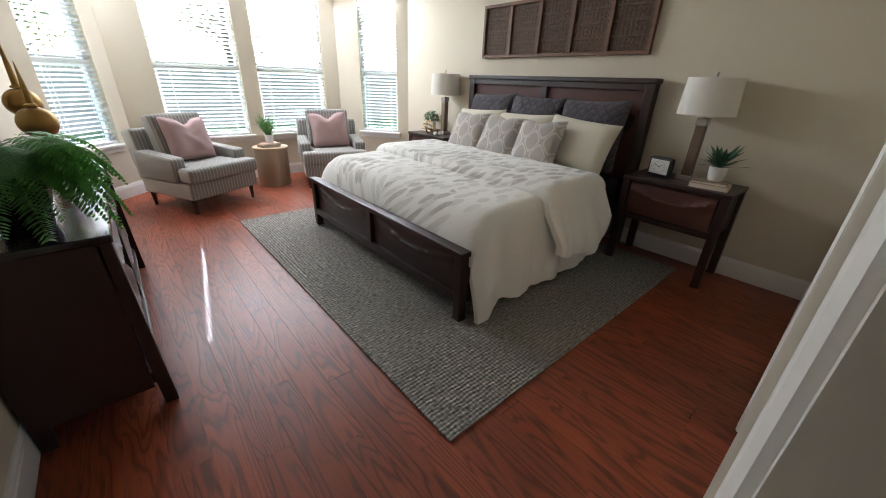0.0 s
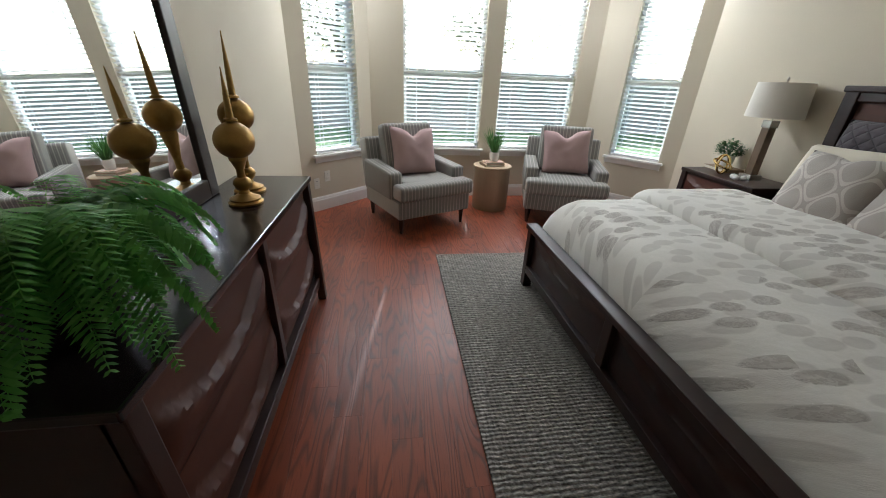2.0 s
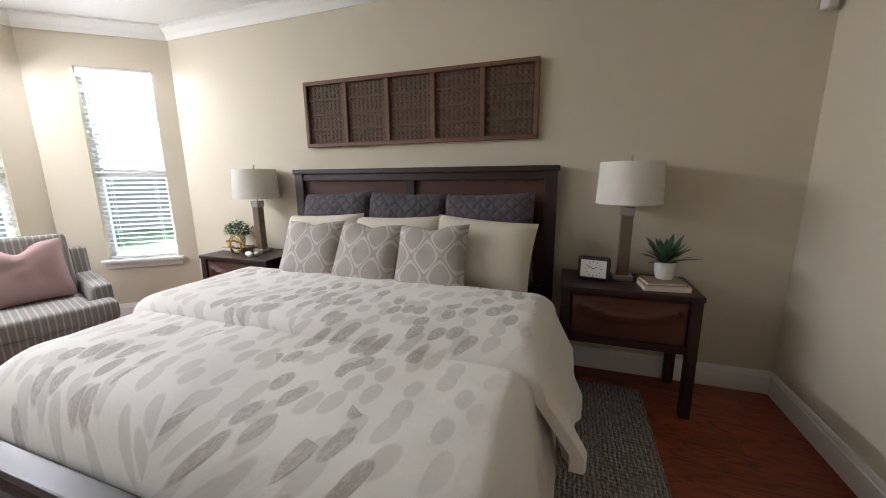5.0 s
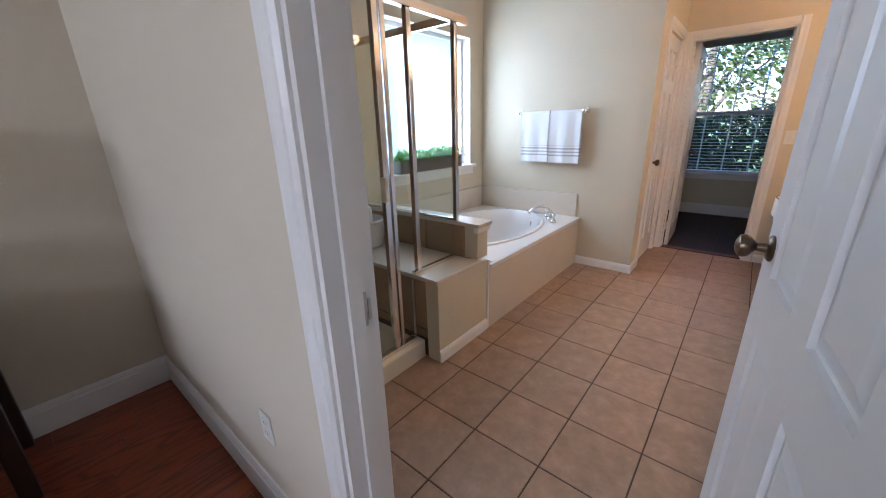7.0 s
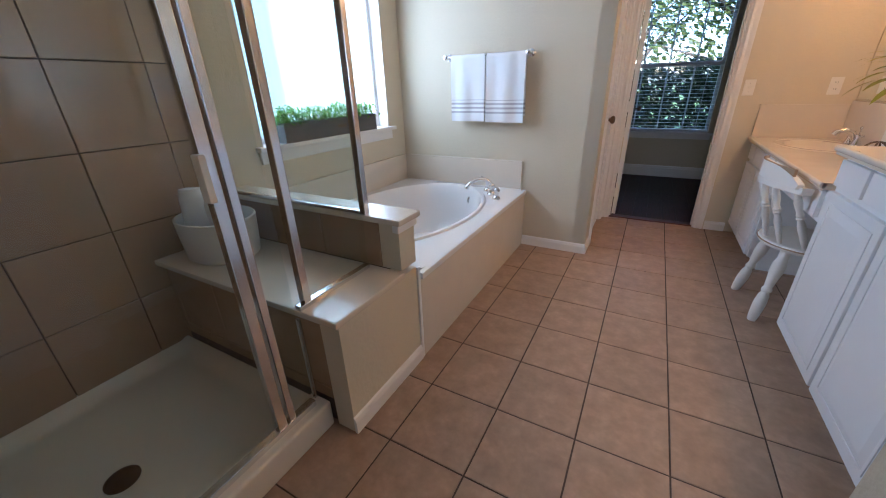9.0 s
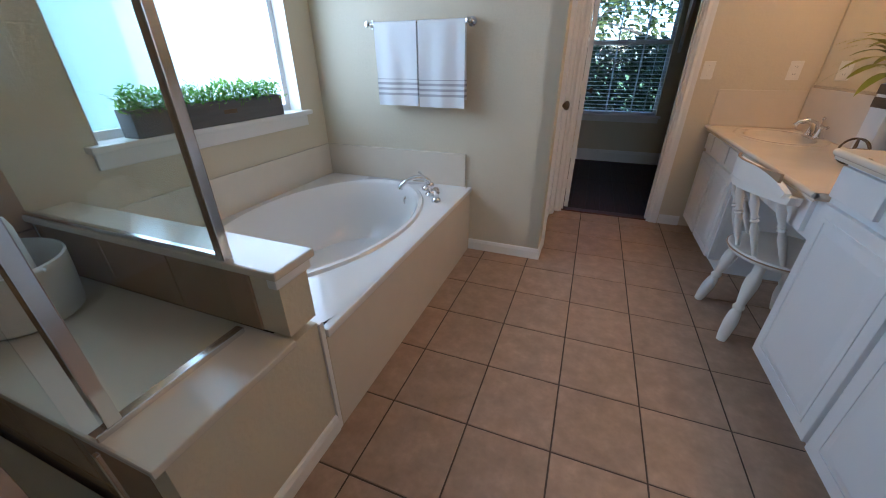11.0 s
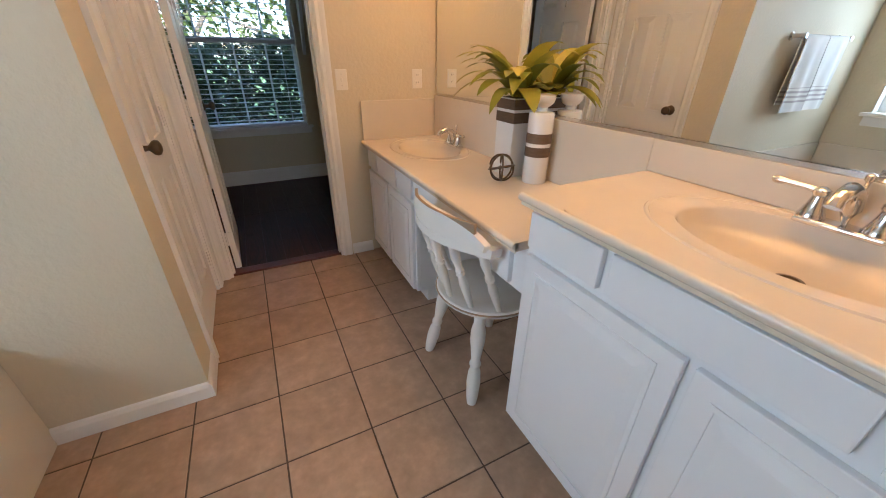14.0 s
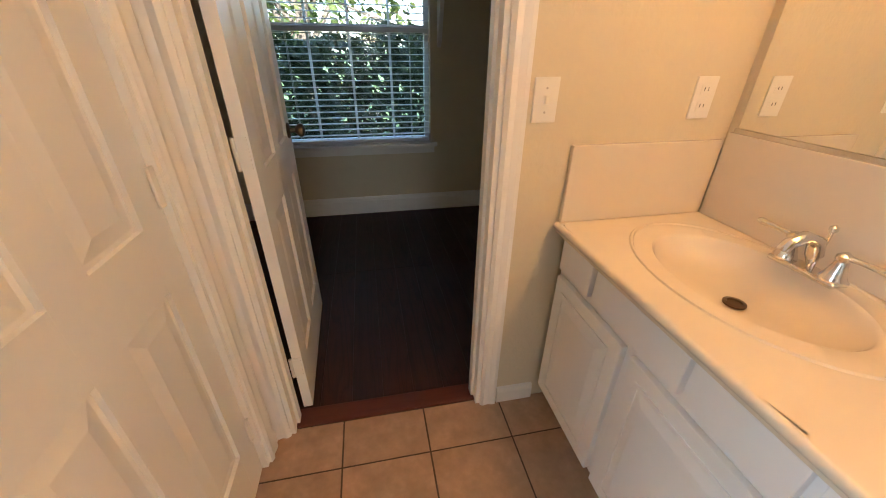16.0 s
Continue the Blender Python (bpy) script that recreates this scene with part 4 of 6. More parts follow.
def upright(x, y, z, lean, yaw=0.0, roll=0.0):
    """A pillow standing at (x, y), its face towards the foot (-x), leaning back."""
    return pose(x, y, z) @ Matrix.Rotation(radians(-90 + yaw), 4, "Z") @ Matrix.Rotation(radians(90 - lean), 4, "X") @ Matrix.Rotation(radians(roll), 4, "Z")


for y, r in ((3.66, 2), (4.285, -1), (4.87, 3)):
    pillow("euro_pillow", 0.64, 0.62, 0.20, QUILT, upright(8.36, y, 0.955, 14, 0, r), "charcoal quilted square pillow leaning on the headboard", "pillow", "dark square pillows", seed=y)
for y, r in ((3.66, -4), (4.28, 2), (4.88, 3)):
    pillow("sham_pillow", 0.67, 0.50, 0.20, LINEN, upright(8.17, y, 0.865, 22, 0, r), "cream linen pillow in the second row", "pillow", "cream pillows", seed=y + 3)
for y, r in ((3.93, 3), (4.38, -2), (4.82, 2)):
    pillow("throw_pillow", 0.47, 0.46, 0.17, TRELLIS, upright(7.98, y, 0.865, 27, 0, r), "grey and white lattice-pattern throw pillow", "pillow", "lattice pillows", seed=y + 8, chop=0.06)

# rug
rg = part("rug", bbox(-1.26, 1.26, -1.60, 1.60, 0.0, 0.0125, 0.004), RUG, m=pose(7.09, 4.245, 0.0005))
tagged(rg, "flat-woven grey and cream rug under the bed", "rug")


# ---------------------------------------------------------------- bedroom: nightstands and lamps
def nightstand(m):
    ns = thing("nightstand", "dark wooden nightstand with one deep drawer", "nightstand", m, "nightstands beside the bed")
    w, d, h = 0.74, 0.43, 0.725
    part("top", bbox(-0.01, d, -w / 2, w / 2, h - 0.03, h, 0.006), ESPRESSO, ns)
    part("body", bbox(0.02, d, -w / 2 + 0.03, w / 2 - 0.03, 0.40, h - 0.03, 0.003), ESPRESSO, ns)
    bm = bmesh.new()
    scooped(bm, 0.008, -w / 2 + 0.075, w / 2 - 0.075, 0.435, h - 0.05, 0.02, -1, 24, 12, 0.35)
    part("drawer", bm, CHERRY, ns, "reddish drawer front hollowed under an arc", True)
    part("rail", bbox(0.0, 0.03, -w / 2 + 0.06, w / 2 - 0.06, 0.385, 0.425, 0.004), ESPRESSO, ns)
    for y in (-1, 1):
        for x in (0.0, d - 0.05):
            bm = bmesh.new()
            y0 = y * (w / 2 - 0.005)
            box(bm, x, x + 0.05, min(y0, y0 - y * 0.055), max(y0, y0 - y * 0.055), 0, h - 0.03, 0.005)
            for v in bm.verts:
                if v.co.z < 0.1:
                    v.co.x += (-0.012 if x == 0 else 0.0)
            part("leg", bm, ESPRESSO, ns)
    return ns


nightstand(pose(8.135, 2.79, 0.0))
nightstand(pose(8.135, 5.76, 0.0))


def table_lamp(m):
    lp = thing("table_lamp", "table lamp with bronze column and linen drum shade", "lamp", m, "bedside lamps")
    part("foot", bbox(-0.055, 0.055, -0.055, 0.055, 0, 0.035, 0.004), NICKEL, lp, "silver square foot")
    part("column", bbox(-0.032, 0.032, -0.032, 0.032, 0.035, 0.40, 0.004), surface("bronze_wood_column", (0.17, 0.115, 0.07), 0.45, var=0.2, vscale=8, fine=60, stretch=(1, 1, 0.2)), lp)
    part("block", bbox(-0.038, 0.038, -0.038, 0.038, 0.40, 0.455, 0.005), surface("pewter_block", (0.62, 0.60, 0.56), 0.25, metal=0.7, var=0.15, vscale=30, fine=90), lp, "pale silver block")
    part("neck", bar([(0, 0, 0.455), (0, 0, 0.73)], 0.006, 8), NICKEL, lp)
    bm = bmesh.new()
    for r0, r1, up in ((0.185, 0.172, 1), (0.182, 0.169, -1)):
        sheet(bm, 40, 4, lambda u, v: Vector(((r0 + (r1 - r0) * v) * math.cos(2 * math.pi * u), (r0 + (r1 - r0) * v) * math.sin(2 * math.pi * u), 0.475 + 0.245 * v)))
    bmesh.ops.remove_doubles(bm, verts=bm.verts[:], dist=0.0004)
    part("shade", bm, SHADE, lp, "off-white linen drum shade", True)
    part("spider", bbox(-0.172, 0.172, -0.003, 0.003, 0.712, 0.716), NICKEL, lp)
    part("finial", turned([(0.004, 0.73), (0.009, 0.738), (0.009, 0.75), (0.003, 0.76)], 10), NICKEL, lp)
    return lp


table_lamp(pose(8.40, 2.80, 0.725))
table_lamp(pose(8.40, 5.70, 0.725))


def leaf(bm, base, d, length, width, droop=0.3, seg=4, up=Vector((0, 0, 1)), fold_=0.15):
    """A tapered, drooping leaf as a short strip."""
    d = Vector(d).normalized()
    side = d.cross(up)
    side = side.normalized() if side.length > 1e-4 else Vector((1, 0, 0))
    prev, p = None, Vector(base)
    for i in range(seg + 1):
        t = i / seg
        wv = width * math.sin(math.pi * min(1, 0.12 + 0.88 * t)) ** 0.8 * (1 if t < 1 else 0)
        q = [p - side * wv / 2, p + side * wv / 2] if wv > 1e-5 else [p]
        vs = [bm.verts.new(c) for c in q]
        if prev:
            if len(vs) == 2 and len(prev) == 2:
                bm.faces.new((prev[0], prev[1], vs[1], vs[0]))
            elif len(prev) == 2:
                bm.faces.new((prev[0], prev[1], vs[0]))
        prev = vs
        d = (d - up * droop / seg).normalized()
        p = p + d * length / seg


def pot_profile(r, h):
    return [(r * 0.78, 0), (r * 0.82, 0.004), (r * 0.97, h * 0.5), (r, h), (r * 0.9, h), (r * 0.88, h * 0.9), (0.002, h * 0.9)]


rng = random.Random(4)


# ---------------------------------------------------------------- bedroom: dresser, mirror, chairs
DX0, DX1, DY0, DY1, DZ = WX + 0.02, 4.985, 3.60, 5.27, 0.82
dresser = thing("dresser", "long dark wooden dresser with sculpted drawer fronts", "dresser")
part("top", bbox(DX0, DX1 + 0.012, DY0 - 0.012, DY1 + 0.012, DZ - 0.03, DZ, 0.006), ESP_TOP, dresser, "polished almost black top")
part("side_panel", bbox(DX0, DX1 - 0.03, DY0, DY0 + 0.025, 0.11, DZ - 0.03), ESPRESSO, dresser)
part("side_panel", bbox(DX0, DX1 - 0.03, DY1 - 0.025, DY1, 0.11, DZ - 0.03), ESPRESSO, dresser)
part("back_panel", bbox(DX0, DX0 + 0.012, DY0 + 0.025, DY1 - 0.025, 0.11, DZ - 0.03), ESPRESSO, dresser)
part("carcass", bbox(DX0 + 0.012, DX1 - 0.035, DY0 + 0.026, DY1 - 0.026, 0.13, DZ - 0.032), ESPRESSO, dresser)
part("plinth_rail", bbox(DX1 - 0.05, DX1 + 0.006, DY0 + 0.03, DY1 - 0.03, 0.11, 0.165, 0.005), ESPRESSO, dresser)
for y in (DY0, DY1 - 0.055):
    for x in (DX0, DX1 - 0.045):
        bm = bmesh.new()
        z1 = DZ - 0.032 if x > DX0 else 0.12
        box(bm, x, x + 0.05, y, y + 0.055, 0, z1, 0.005)
        for v in bm.verts:
            if v.co.z < 0.1 and x > DX0:
                v.co.x += 0.03
        part("leg", bm, ESPRESSO, dresser)
part("stile", bbox(DX1 - 0.04, DX1 - 0.002, (DY0 + DY1) / 2 - 0.02, (DY0 + DY1) / 2 + 0.02, 0.165, DZ - 0.032, 0.003), ESPRESSO, dresser)
for c in (0, 1):
    y0 = DY0 + 0.055 if c == 0 else (DY0 + DY1) / 2 + 0.02
    y1 = (DY0 + DY1) / 2 - 0.02 if c == 0 else DY1 - 0.055
    for r in range(2):
        z0 = 0.168 + r * 0.309
        bm = bmesh.new()

        def front(u, v):
            e = min(1, u * 14, (1 - u) * 14, v * 6, (1 - v) * 6)
            edge = 0.30 + 0.45 * (2 * u - 1) ** 2
            k = max(0.0, min(1.0, (v - edge) / 0.05))
            bulge = 0.030 * math.sin(math.pi * min(1, v / max(edge, 0.05)) * 0.5) if v < edge else 0.030 * (1 - k * k * (3 - 2 * k)) + 0.004
            return Vector((DX1 - 0.03 + bulge * e, y0 + (y1 - y0) * u, z0 + 0.003 + 0.303 * v))
        sheet(bm, 30, 18, front)
        part("drawer", bm, CHERRY, dresser, "sculpted reddish drawer front with a carved lip", True)

# mirror leaning on the wall above the dresser
mir = thing("wall_mirror", "large mirror in a wide dark wooden frame", "mirror", pose(WX + 0.045, 4.355, DZ + 0.001, 0, -2.0, 0))
MW, MH, MF = 1.16, 1.18, 0.085
for a, b, c, d in ((-MW / 2, -MW / 2 + MF, 0, MH), (MW / 2 - MF, MW / 2, 0, MH), (-MW / 2 + MF, MW / 2 - MF, 0, MF), (-MW / 2 + MF, MW / 2 - MF, MH - MF, MH)):
    part("frame", bbox(0, 0.035, a, b, c, d, 0.006), ESPRESSO, mir)
part("mirror_glass", bbox(0.012, 0.02, -MW / 2 + MF - 0.005, MW / 2 - MF + 0.005, MF - 0.005, MH - MF + 0.005), MIRROR, mir)


def armchair(m, label):
    """Local +y is the front; the seat is 0.72 wide between low set-back arms."""
    ch = thing("armchair", label, "armchair", m, "striped armchairs in the bay")
    w, d = 0.80, 0.80
    for x in (-w / 2 + 0.07, w / 2 - 0.07):
        for y in (-d / 2 + 0.08, d / 2 - 0.09):
            bm = bmesh.new()
            lathe(bm, [(0.016, 0.0), (0.03, 0.15)], 4, (x, y, 0))
            part("leg", bm, ESPRESSO, ch, "tapered dark wooden leg")
    part("seat_base", bbox(-w / 2 + 0.02, w / 2 - 0.02, -d / 2 + 0.04, d / 2 - 0.03, 0.15, 0.32, 0.02, 3), STRIPE, ch, "", True)
    bm = bmesh.new()
    box(bm, -w / 2 + 0.13, w / 2 - 0.13, -d / 2 + 0.18, d / 2 - 0.10, 0.32, 0.46, 0.045, 4)
    box(bm, -w / 2 + 0.015, w / 2 - 0.015, d / 2 - 0.16, d / 2 + 0.02, 0.32, 0.46, 0.045, 4)
    part("seat_cushion", bm, STRIPE, ch, "loose T-shaped striped seat cushion", True)
    for s in (-1, 1):
        bm = bmesh.new()
        box(bm, s * (w / 2 - 0.065) - 0.065, s * (w / 2 - 0.065) + 0.065, -d / 2 + 0.06, d / 2 - 0.17, 0.30, 0.58, 0.03, 3)
        for v in bm.verts:
            v.co.z -= max(0, v.co.y + 0.1) * 0.10 if v.co.z > 0.4 else 0
        part("arm", bm, STRIPE, ch, "", True)
    bm = bmesh.new()
    box(bm, -w / 2 + 0.015, w / 2 - 0.015, -0.085, 0.085, 0, 0.50, 0.04, 4, pose(0, -d / 2 + 0.10, 0.28, 12, 0, 0))
    part("backrest", bm, STRIPE, ch, "", True)
    bm = bmesh.new()
    box(bm, -w / 2 + 0.135, w / 2 - 0.135, -0.075, 0.075, 0, 0.47, 0.05, 4, pose(0, -d / 2 + 0.26, 0.45, 14, 0, 0))
    part("back_cushion", bm, STRIPE, ch, "", True)
    return ch


for (x, y, rz), tilt in (((5.72, 6.79, 206), 4), ((7.34, 6.86, 163), -3)):
    m = pose(x, y, 0, 0, 0, rz) @ Matrix.Diagonal((1.06, 1.06, 1.04, 1))
    armchair(m, "low armchair in grey striped fabric with dark legs")
    pillow("throw_pillow", 0.47, 0.45, 0.15, PINK, m @ pose(0.0, -0.06, 0.67, 70, tilt, 180), "dusty pink velvet cushion set on its edge", "pillow", "pink cushions", 0.06, seed=x, chop=0.16)

st = thing("drum_table", "round drum side table with champagne metal sides", "side table", pose(6.615, 7.16, 0))
part("drum", turned([(0.205, 0.0), (0.205, 0.47), (0.2, 0.475)], 40), TABLE_GOLD, st, smooth=True)
part("top", turned([(0.213, 0.475), (0.217, 0.48), (0.217, 0.495), (0.21, 0.5)], 40), TABLE_TOP, st, "pale wooden top", True)

# carved panel above the bed
art = thing("carved_wall_panel", "long carved wooden lattice panel with five fields", "wall art", pose(EX - 0.004, 4.30, 1.615))
AW, AH = 1.87, 0.51
for a, b, c, d in ((-AW / 2, AW / 2, 0, 0.03), (-AW / 2, AW / 2, AH - 0.03, AH), (-AW / 2, -AW / 2 + 0.03, 0.03, AH - 0.03), (AW / 2 - 0.03, AW / 2, 0.03, AH - 0.03)):
    part("frame", bbox(-0.045, 0, a, b, c, d, 0.004), ARTFRAME, art)
fw = (AW - 0.06 - 4 * 0.035) / 5
part("backing", bbox(-0.012, -0.002, -AW / 2 + 0.03, AW / 2 - 0.03, 0.03, AH - 0.03), SCREEN, art)
for i in range(5):
    y0 = -AW / 2 + 0.03 + i * (fw + 0.035)
    if i < 4:
        part("divider", bbox(-0.04, -0.012, y0 + fw, y0 + fw + 0.035, 0.03, AH - 0.03, 0.003), ARTFRAME, art)
    bm = bmesh.new()
    nx, nz = 9, 13
    for a in range(nx):
        for b in range(nz):
            cy, cz = y0 + fw * (a + 0.5) / nx, 0.03 + (AH - 0.06) * (b + 0.5) / nz
            lathe(bm, [(0.0165, 0), (0.012, 0.004), (0.005, 0.0045)], 5, m=Matrix.Translation((-0.0125, cy, cz)) @ Matrix.Rotation(radians(-90), 4, "Y") @ Matrix.Rotation(radians(30 * ((a + b) % 2)), 4, "Z"))
    for b in range(1, 4):
        cz = 0.03 + (AH - 0.06) * b / 4
        box(bm, -0.024, -0.012, y0, y0 + fw, cz - 0.006, cz + 0.006)
    part("carved_field", bm, SCREEN, art)


# ---------------------------------------------------------------- bathroom: tub
TX, TY0, TY1, TZ = 7.445, TOWEL_Y, 0.325, 0.468
tub = thing("bathtub", "white oval soaking tub set in a panelled deck", "bathtub")
cx, cy, rx, ry = (TX + BEX) / 2 + 0.02, (TY0 + TY1) / 2, 0.46, 0.70
bm = bmesh.new()
N = 64
outer, rim = [], []
for i in range(N):
    a = 2 * math.pi * i / N
    c_, s_ = math.cos(a), math.sin(a)
    k = 1 / max(abs(c_) / ((BEX - TX) / 2), abs(s_) / ((TY1 - TY0) / 2))
    outer.append(bm.verts.new(((TX + BEX) / 2 + c_ * k, cy + s_ * k, TZ)))
rings = [outer]
for f, z in ((1.06, TZ), (1.04, TZ + 0.012), (1.0, TZ + 0.012), (0.97, TZ - 0.005), (0.93, TZ - 0.12), (0.86, TZ - 0.28), (0.74, TZ - 0.37), (0.45, TZ - 0.39), (0.05, TZ - 0.395)):
    rings.append([bm.verts.new((cx + rx * f * math.cos(2 * math.pi * i / N), cy + ry * f * math.sin(2 * math.pi * i / N), z)) for i in range(N)])
for a, b in zip(rings, rings[1:]):
    for i in range(N):
        bm.faces.new((a[i], a[(i + 1) % N], b[(i + 1) % N], b[i]))
bm.faces.new(rings[-1])
part("basin", bm, TUB, tub, "glossy white oval basin and deck", True)
bm = bmesh.new()
box(bm, TX - 0.012, TX + 0.02, TY0, TY1, TZ - 0.035, TZ - 0.002, 0.006)
part("deck_edge", bm, TUB, tub)
part("apron", bbox(TX + 0.0, TX + 0.03, TY0, TY1 - 0.0, 0.0, TZ - 0.035, 0.003), MARBLE, tub, "flat white front panel")
part("apron_end", bbox(TX + 0.031, TX + 0.12, TY1 - 0.03, TY1, 0.0, TZ - 0.036), MARBLE, tub)
tf = (7.63, TY0 + 0.256, TZ + 0.002)
fc = thing("tub_faucet", "chrome two-handle tub faucet with curved spout", "faucet", pose(*tf, 0, 0, -52) @ Matrix.Diagonal((1.2, 1.2, 1.2, 1)))
part("base", turned([(0.030, 0), (0.031, 0.006), (0.024, 0.012), (0.017, 0.020), (0.015, 0.045), (0.019, 0.052), (0.019, 0.062), (0.012, 0.070)], 20), CHROME, fc, smooth=True)
part("spout", bar([(0, 0, 0.045), (0, 0.012, 0.078), (0, 0.045, 0.100), (0, 0.085, 0.104), (0, 0.125, 0.092), (0, 0.158, 0.066), (0, 0.164, 0.050)], [0.012, 0.0125, 0.013, 0.0125, 0.012, 0.013, 0.015], 12), CHROME, fc, smooth=True)
for x in (-0.10, 0.10):
    h = part("handle_base", turned([(0.024, 0), (0.022, 0.012), (0.013, 0.02), (0.012, 0.05), (0.018, 0.058), (0.012, 0.07)], 14, (x, 0, 0)), CHROME, fc, smooth=True)
    part("lever", bar([(x, 0, 0.062), (x * 1.5, 0.01, 0.07), (x * 1.9, 0.015, 0.075)], [0.007, 0.006, 0.008], 8), CHROME, h, smooth=True)
ov = turned([(0.036, 0), (0.034, 0.006), (0.02, 0.010), (0.018, 0.007), (0.002, 0.007)], 20, m=Matrix.Translation((cx - 0.20, cy - 0.605, TZ - 0.085)) @ Matrix.Rotation(radians(-78), 4, "X"))
part("overflow_plate", ov, CHROME, tub, "round chrome overflow plate", True)
part("splash", bbox(BEX - 0.018, BEX - 0.001, TY0 + 0.018, TY1 - 0.0, TZ, 0.69, 0.003), MARBLE, tub)
part("splash", bbox(7.478, BEX - 0.018, TY0 + 0.001, TY0 + 0.018, TZ, 0.69, 0.003), MARBLE, tub)

# towel bar and towels
tb = thing("towel_bar", "chrome towel bar with round posts", "towel bar")
BZ, BY = 1.435, TOWEL_Y + 0.07
part("rail", bar([(7.46, BY, BZ), (8.10, BY, BZ)], 0.008, 10), CHROME, tb, smooth=True)
for x in (7.46, 8.10):
    part("post", turned([(0.026, 0), (0.026, 0.006), (0.014, 0.012), (0.012, 0.062), (0.016, 0.066), (0.016, 0.082), (0.004, 0.086)], 14, m=Matrix.Translation((x, TOWEL_Y, BZ)) @ Matrix.Rotation(radians(-90), 4, "X")), CHROME, tb, smooth=True)


def towel(x0, x1, bottom, seed):
    bm = bmesh.new()
    L = BZ - bottom

    def f(u, v):
        x = x0 + (x1 - x0) * u
        s = v * 2 - 1
        ripple = 0.006 * math.sin(u * 11 + seed) * min(1, abs(s) * 1.6) + 0.004 * noise.noise(Vector((u * 5, s * 4, seed)))
        if abs(s) < 0.06:
            t = s / 0.06 * math.pi / 2
            y, z = 0.012 * math.sin(t), BZ + 0.012 * math.cos(t)
        else:
            y = (0.013 + 0.010 * (abs(s) - 0.06)) * (1 if s > 0 else -1)
            z = BZ - (abs(s) - 0.06) / 0.94 * (L if s > 0 else L * 0.9)
        return Vector((x - 0.006 * abs(s), BY + y + ripple * (1 if s > 0 else 0.5), z - bottom))
    def inner(u, v):
        p = f(u, v)
        t = max(-1.0, min(1.0, (v * 2 - 1) / 0.06))
        return Vector((p.x, p.y - 0.006 * t, p.z - 0.006 * (1 - abs(t))))
    thick_sheet(bm, 18, 60, f, inner)
    o = part("bath_towel", bm, TOWEL, smooth=True, m=pose(0, 0, bottom))
    tagged(o, "white terry towel with grey woven stripes, folded over the bar", "towel", "towels on the bar")


towel(7.775, 8.055, 0.985, 1.0)
towel(7.475, 7.765, 0.98, 2.6)

# ---------------------------------------------------------------- bathroom: shower
SX = 7.455
bench = thing("shower_bench", "built-in shower bench with marble seat and tiled sides", "shower bench")
part("bench_wall", bbox(SX, SX + 0.09, 0.345, 0.835, 0.0, 0.505), BATH_WALL, bench, "painted outer face of the bench")
part("bench_core", bbox(SX + 0.092, BEX, 0.35, 0.822, 0.0, 0.505), GROUT, bench)
part("seat", bbox(SX - 0.02, BEX - 0.008, 0.455, 0.862, 0.507, 0.533, 0.006), MARBLE, bench, "cream marble seat slab")
part("ledge_wall", bbox(SX, BEX - 0.008, 0.342, 0.452, 0.533, 0.738), BATH_WALL, bench, "half wall between tub and bench")
part("ledge_cap", bbox(SX - 0.025, BEX - 0.002, 0.322, 0.478, 0.740, 0.765, 0.006), MARBLE, bench, "pale marble cap")
part("ledge_trim", bbox(SX - 0.012, SX + 0.02, 0.332, 0.468, 0.705, 0.739, 0.005), TRIM, bench)
moulding("baseboard_bench", (SX, 0.838), (SX, 0.345), BASE_LOW, "low white baseboard under the bench")
part("tub_end_trim", bbox(SX - 0.01, SX, 0.326, 0.345, 0.0, 0.50, 0.002), TRIM, bench)

pan = thing("shower_pan", "cream shower pan with raised curb and drain", "shower pan")
bm = bmesh.new()
box(bm, 7.56, 7.665, 0.84, BN - 0.001, 0, 0.12, 0.012, 3)
part("curb", bm, PAN, pan, smooth=True)
bm = bmesh.new()


def pan_f(u, v):
    x, y = 7.665 + (BEX - 7.665) * u, 0.84 + (BN - 0.84) * v
    e = min(u, 1 - u, v, 1 - v)
    k = min(1, e / 0.08)
    return Vector((x, y, 0.095 - 0.055 * k * k * (3 - 2 * k) - 0.006 * min(1, e * 3)))


sheet(bm, 30, 30, pan_f)
part("basin", bm, PAN, pan, smooth=True)
part("drain", turned([(0.052, 0.0), (0.052, 0.004), (0.045, 0.006), (0.044, 0.003), (0.002, 0.003)], 24, (8.02, 1.37, 0.036)), BRONZE, pan, "round dark drain", True)

encl = thing("shower_enclosure", "framed glass shower enclosure with chrome posts", "shower enclosure")
GX, ST = 7.61, 1.88
part("sill_rail", bbox(GX - 0.016, GX + 0.016, 0.88, BN, 0.121, 0.145, 0.003), CHROME, encl)
part("sill_rail", bbox(GX - 0.014, GX + 0.014, 0.482, 0.86, 0.5335, 0.552, 0.003), CHROME, encl)
part("top_rail", bbox(GX - 0.018, GX + 0.018, 0.36, BN, ST - 0.03, ST + 0.012, 0.003), CHROME, encl)
for y, z, w in ((0.822, 0.552, 0.03), (0.984, 0.145, 0.026), (1.026, 0.145, 0.034), (1.735, 0.145, 0.026)):
    part("post", bbox(GX - 0.014, GX + 0.014, y - w / 2, y + w / 2, z, ST - 0.03, 0.003), CHROME, encl)
part("post", bbox(GX - 0.014, GX + 0.014, 0.449, 0.477, 0.767, ST - 0.03, 0.003), CHROME, encl)
part("edge_channel", bbox(GX - 0.008, GX + 0.008, 0.864, 0.874, 0.145, 0.506, 0.002), CHROME, encl)
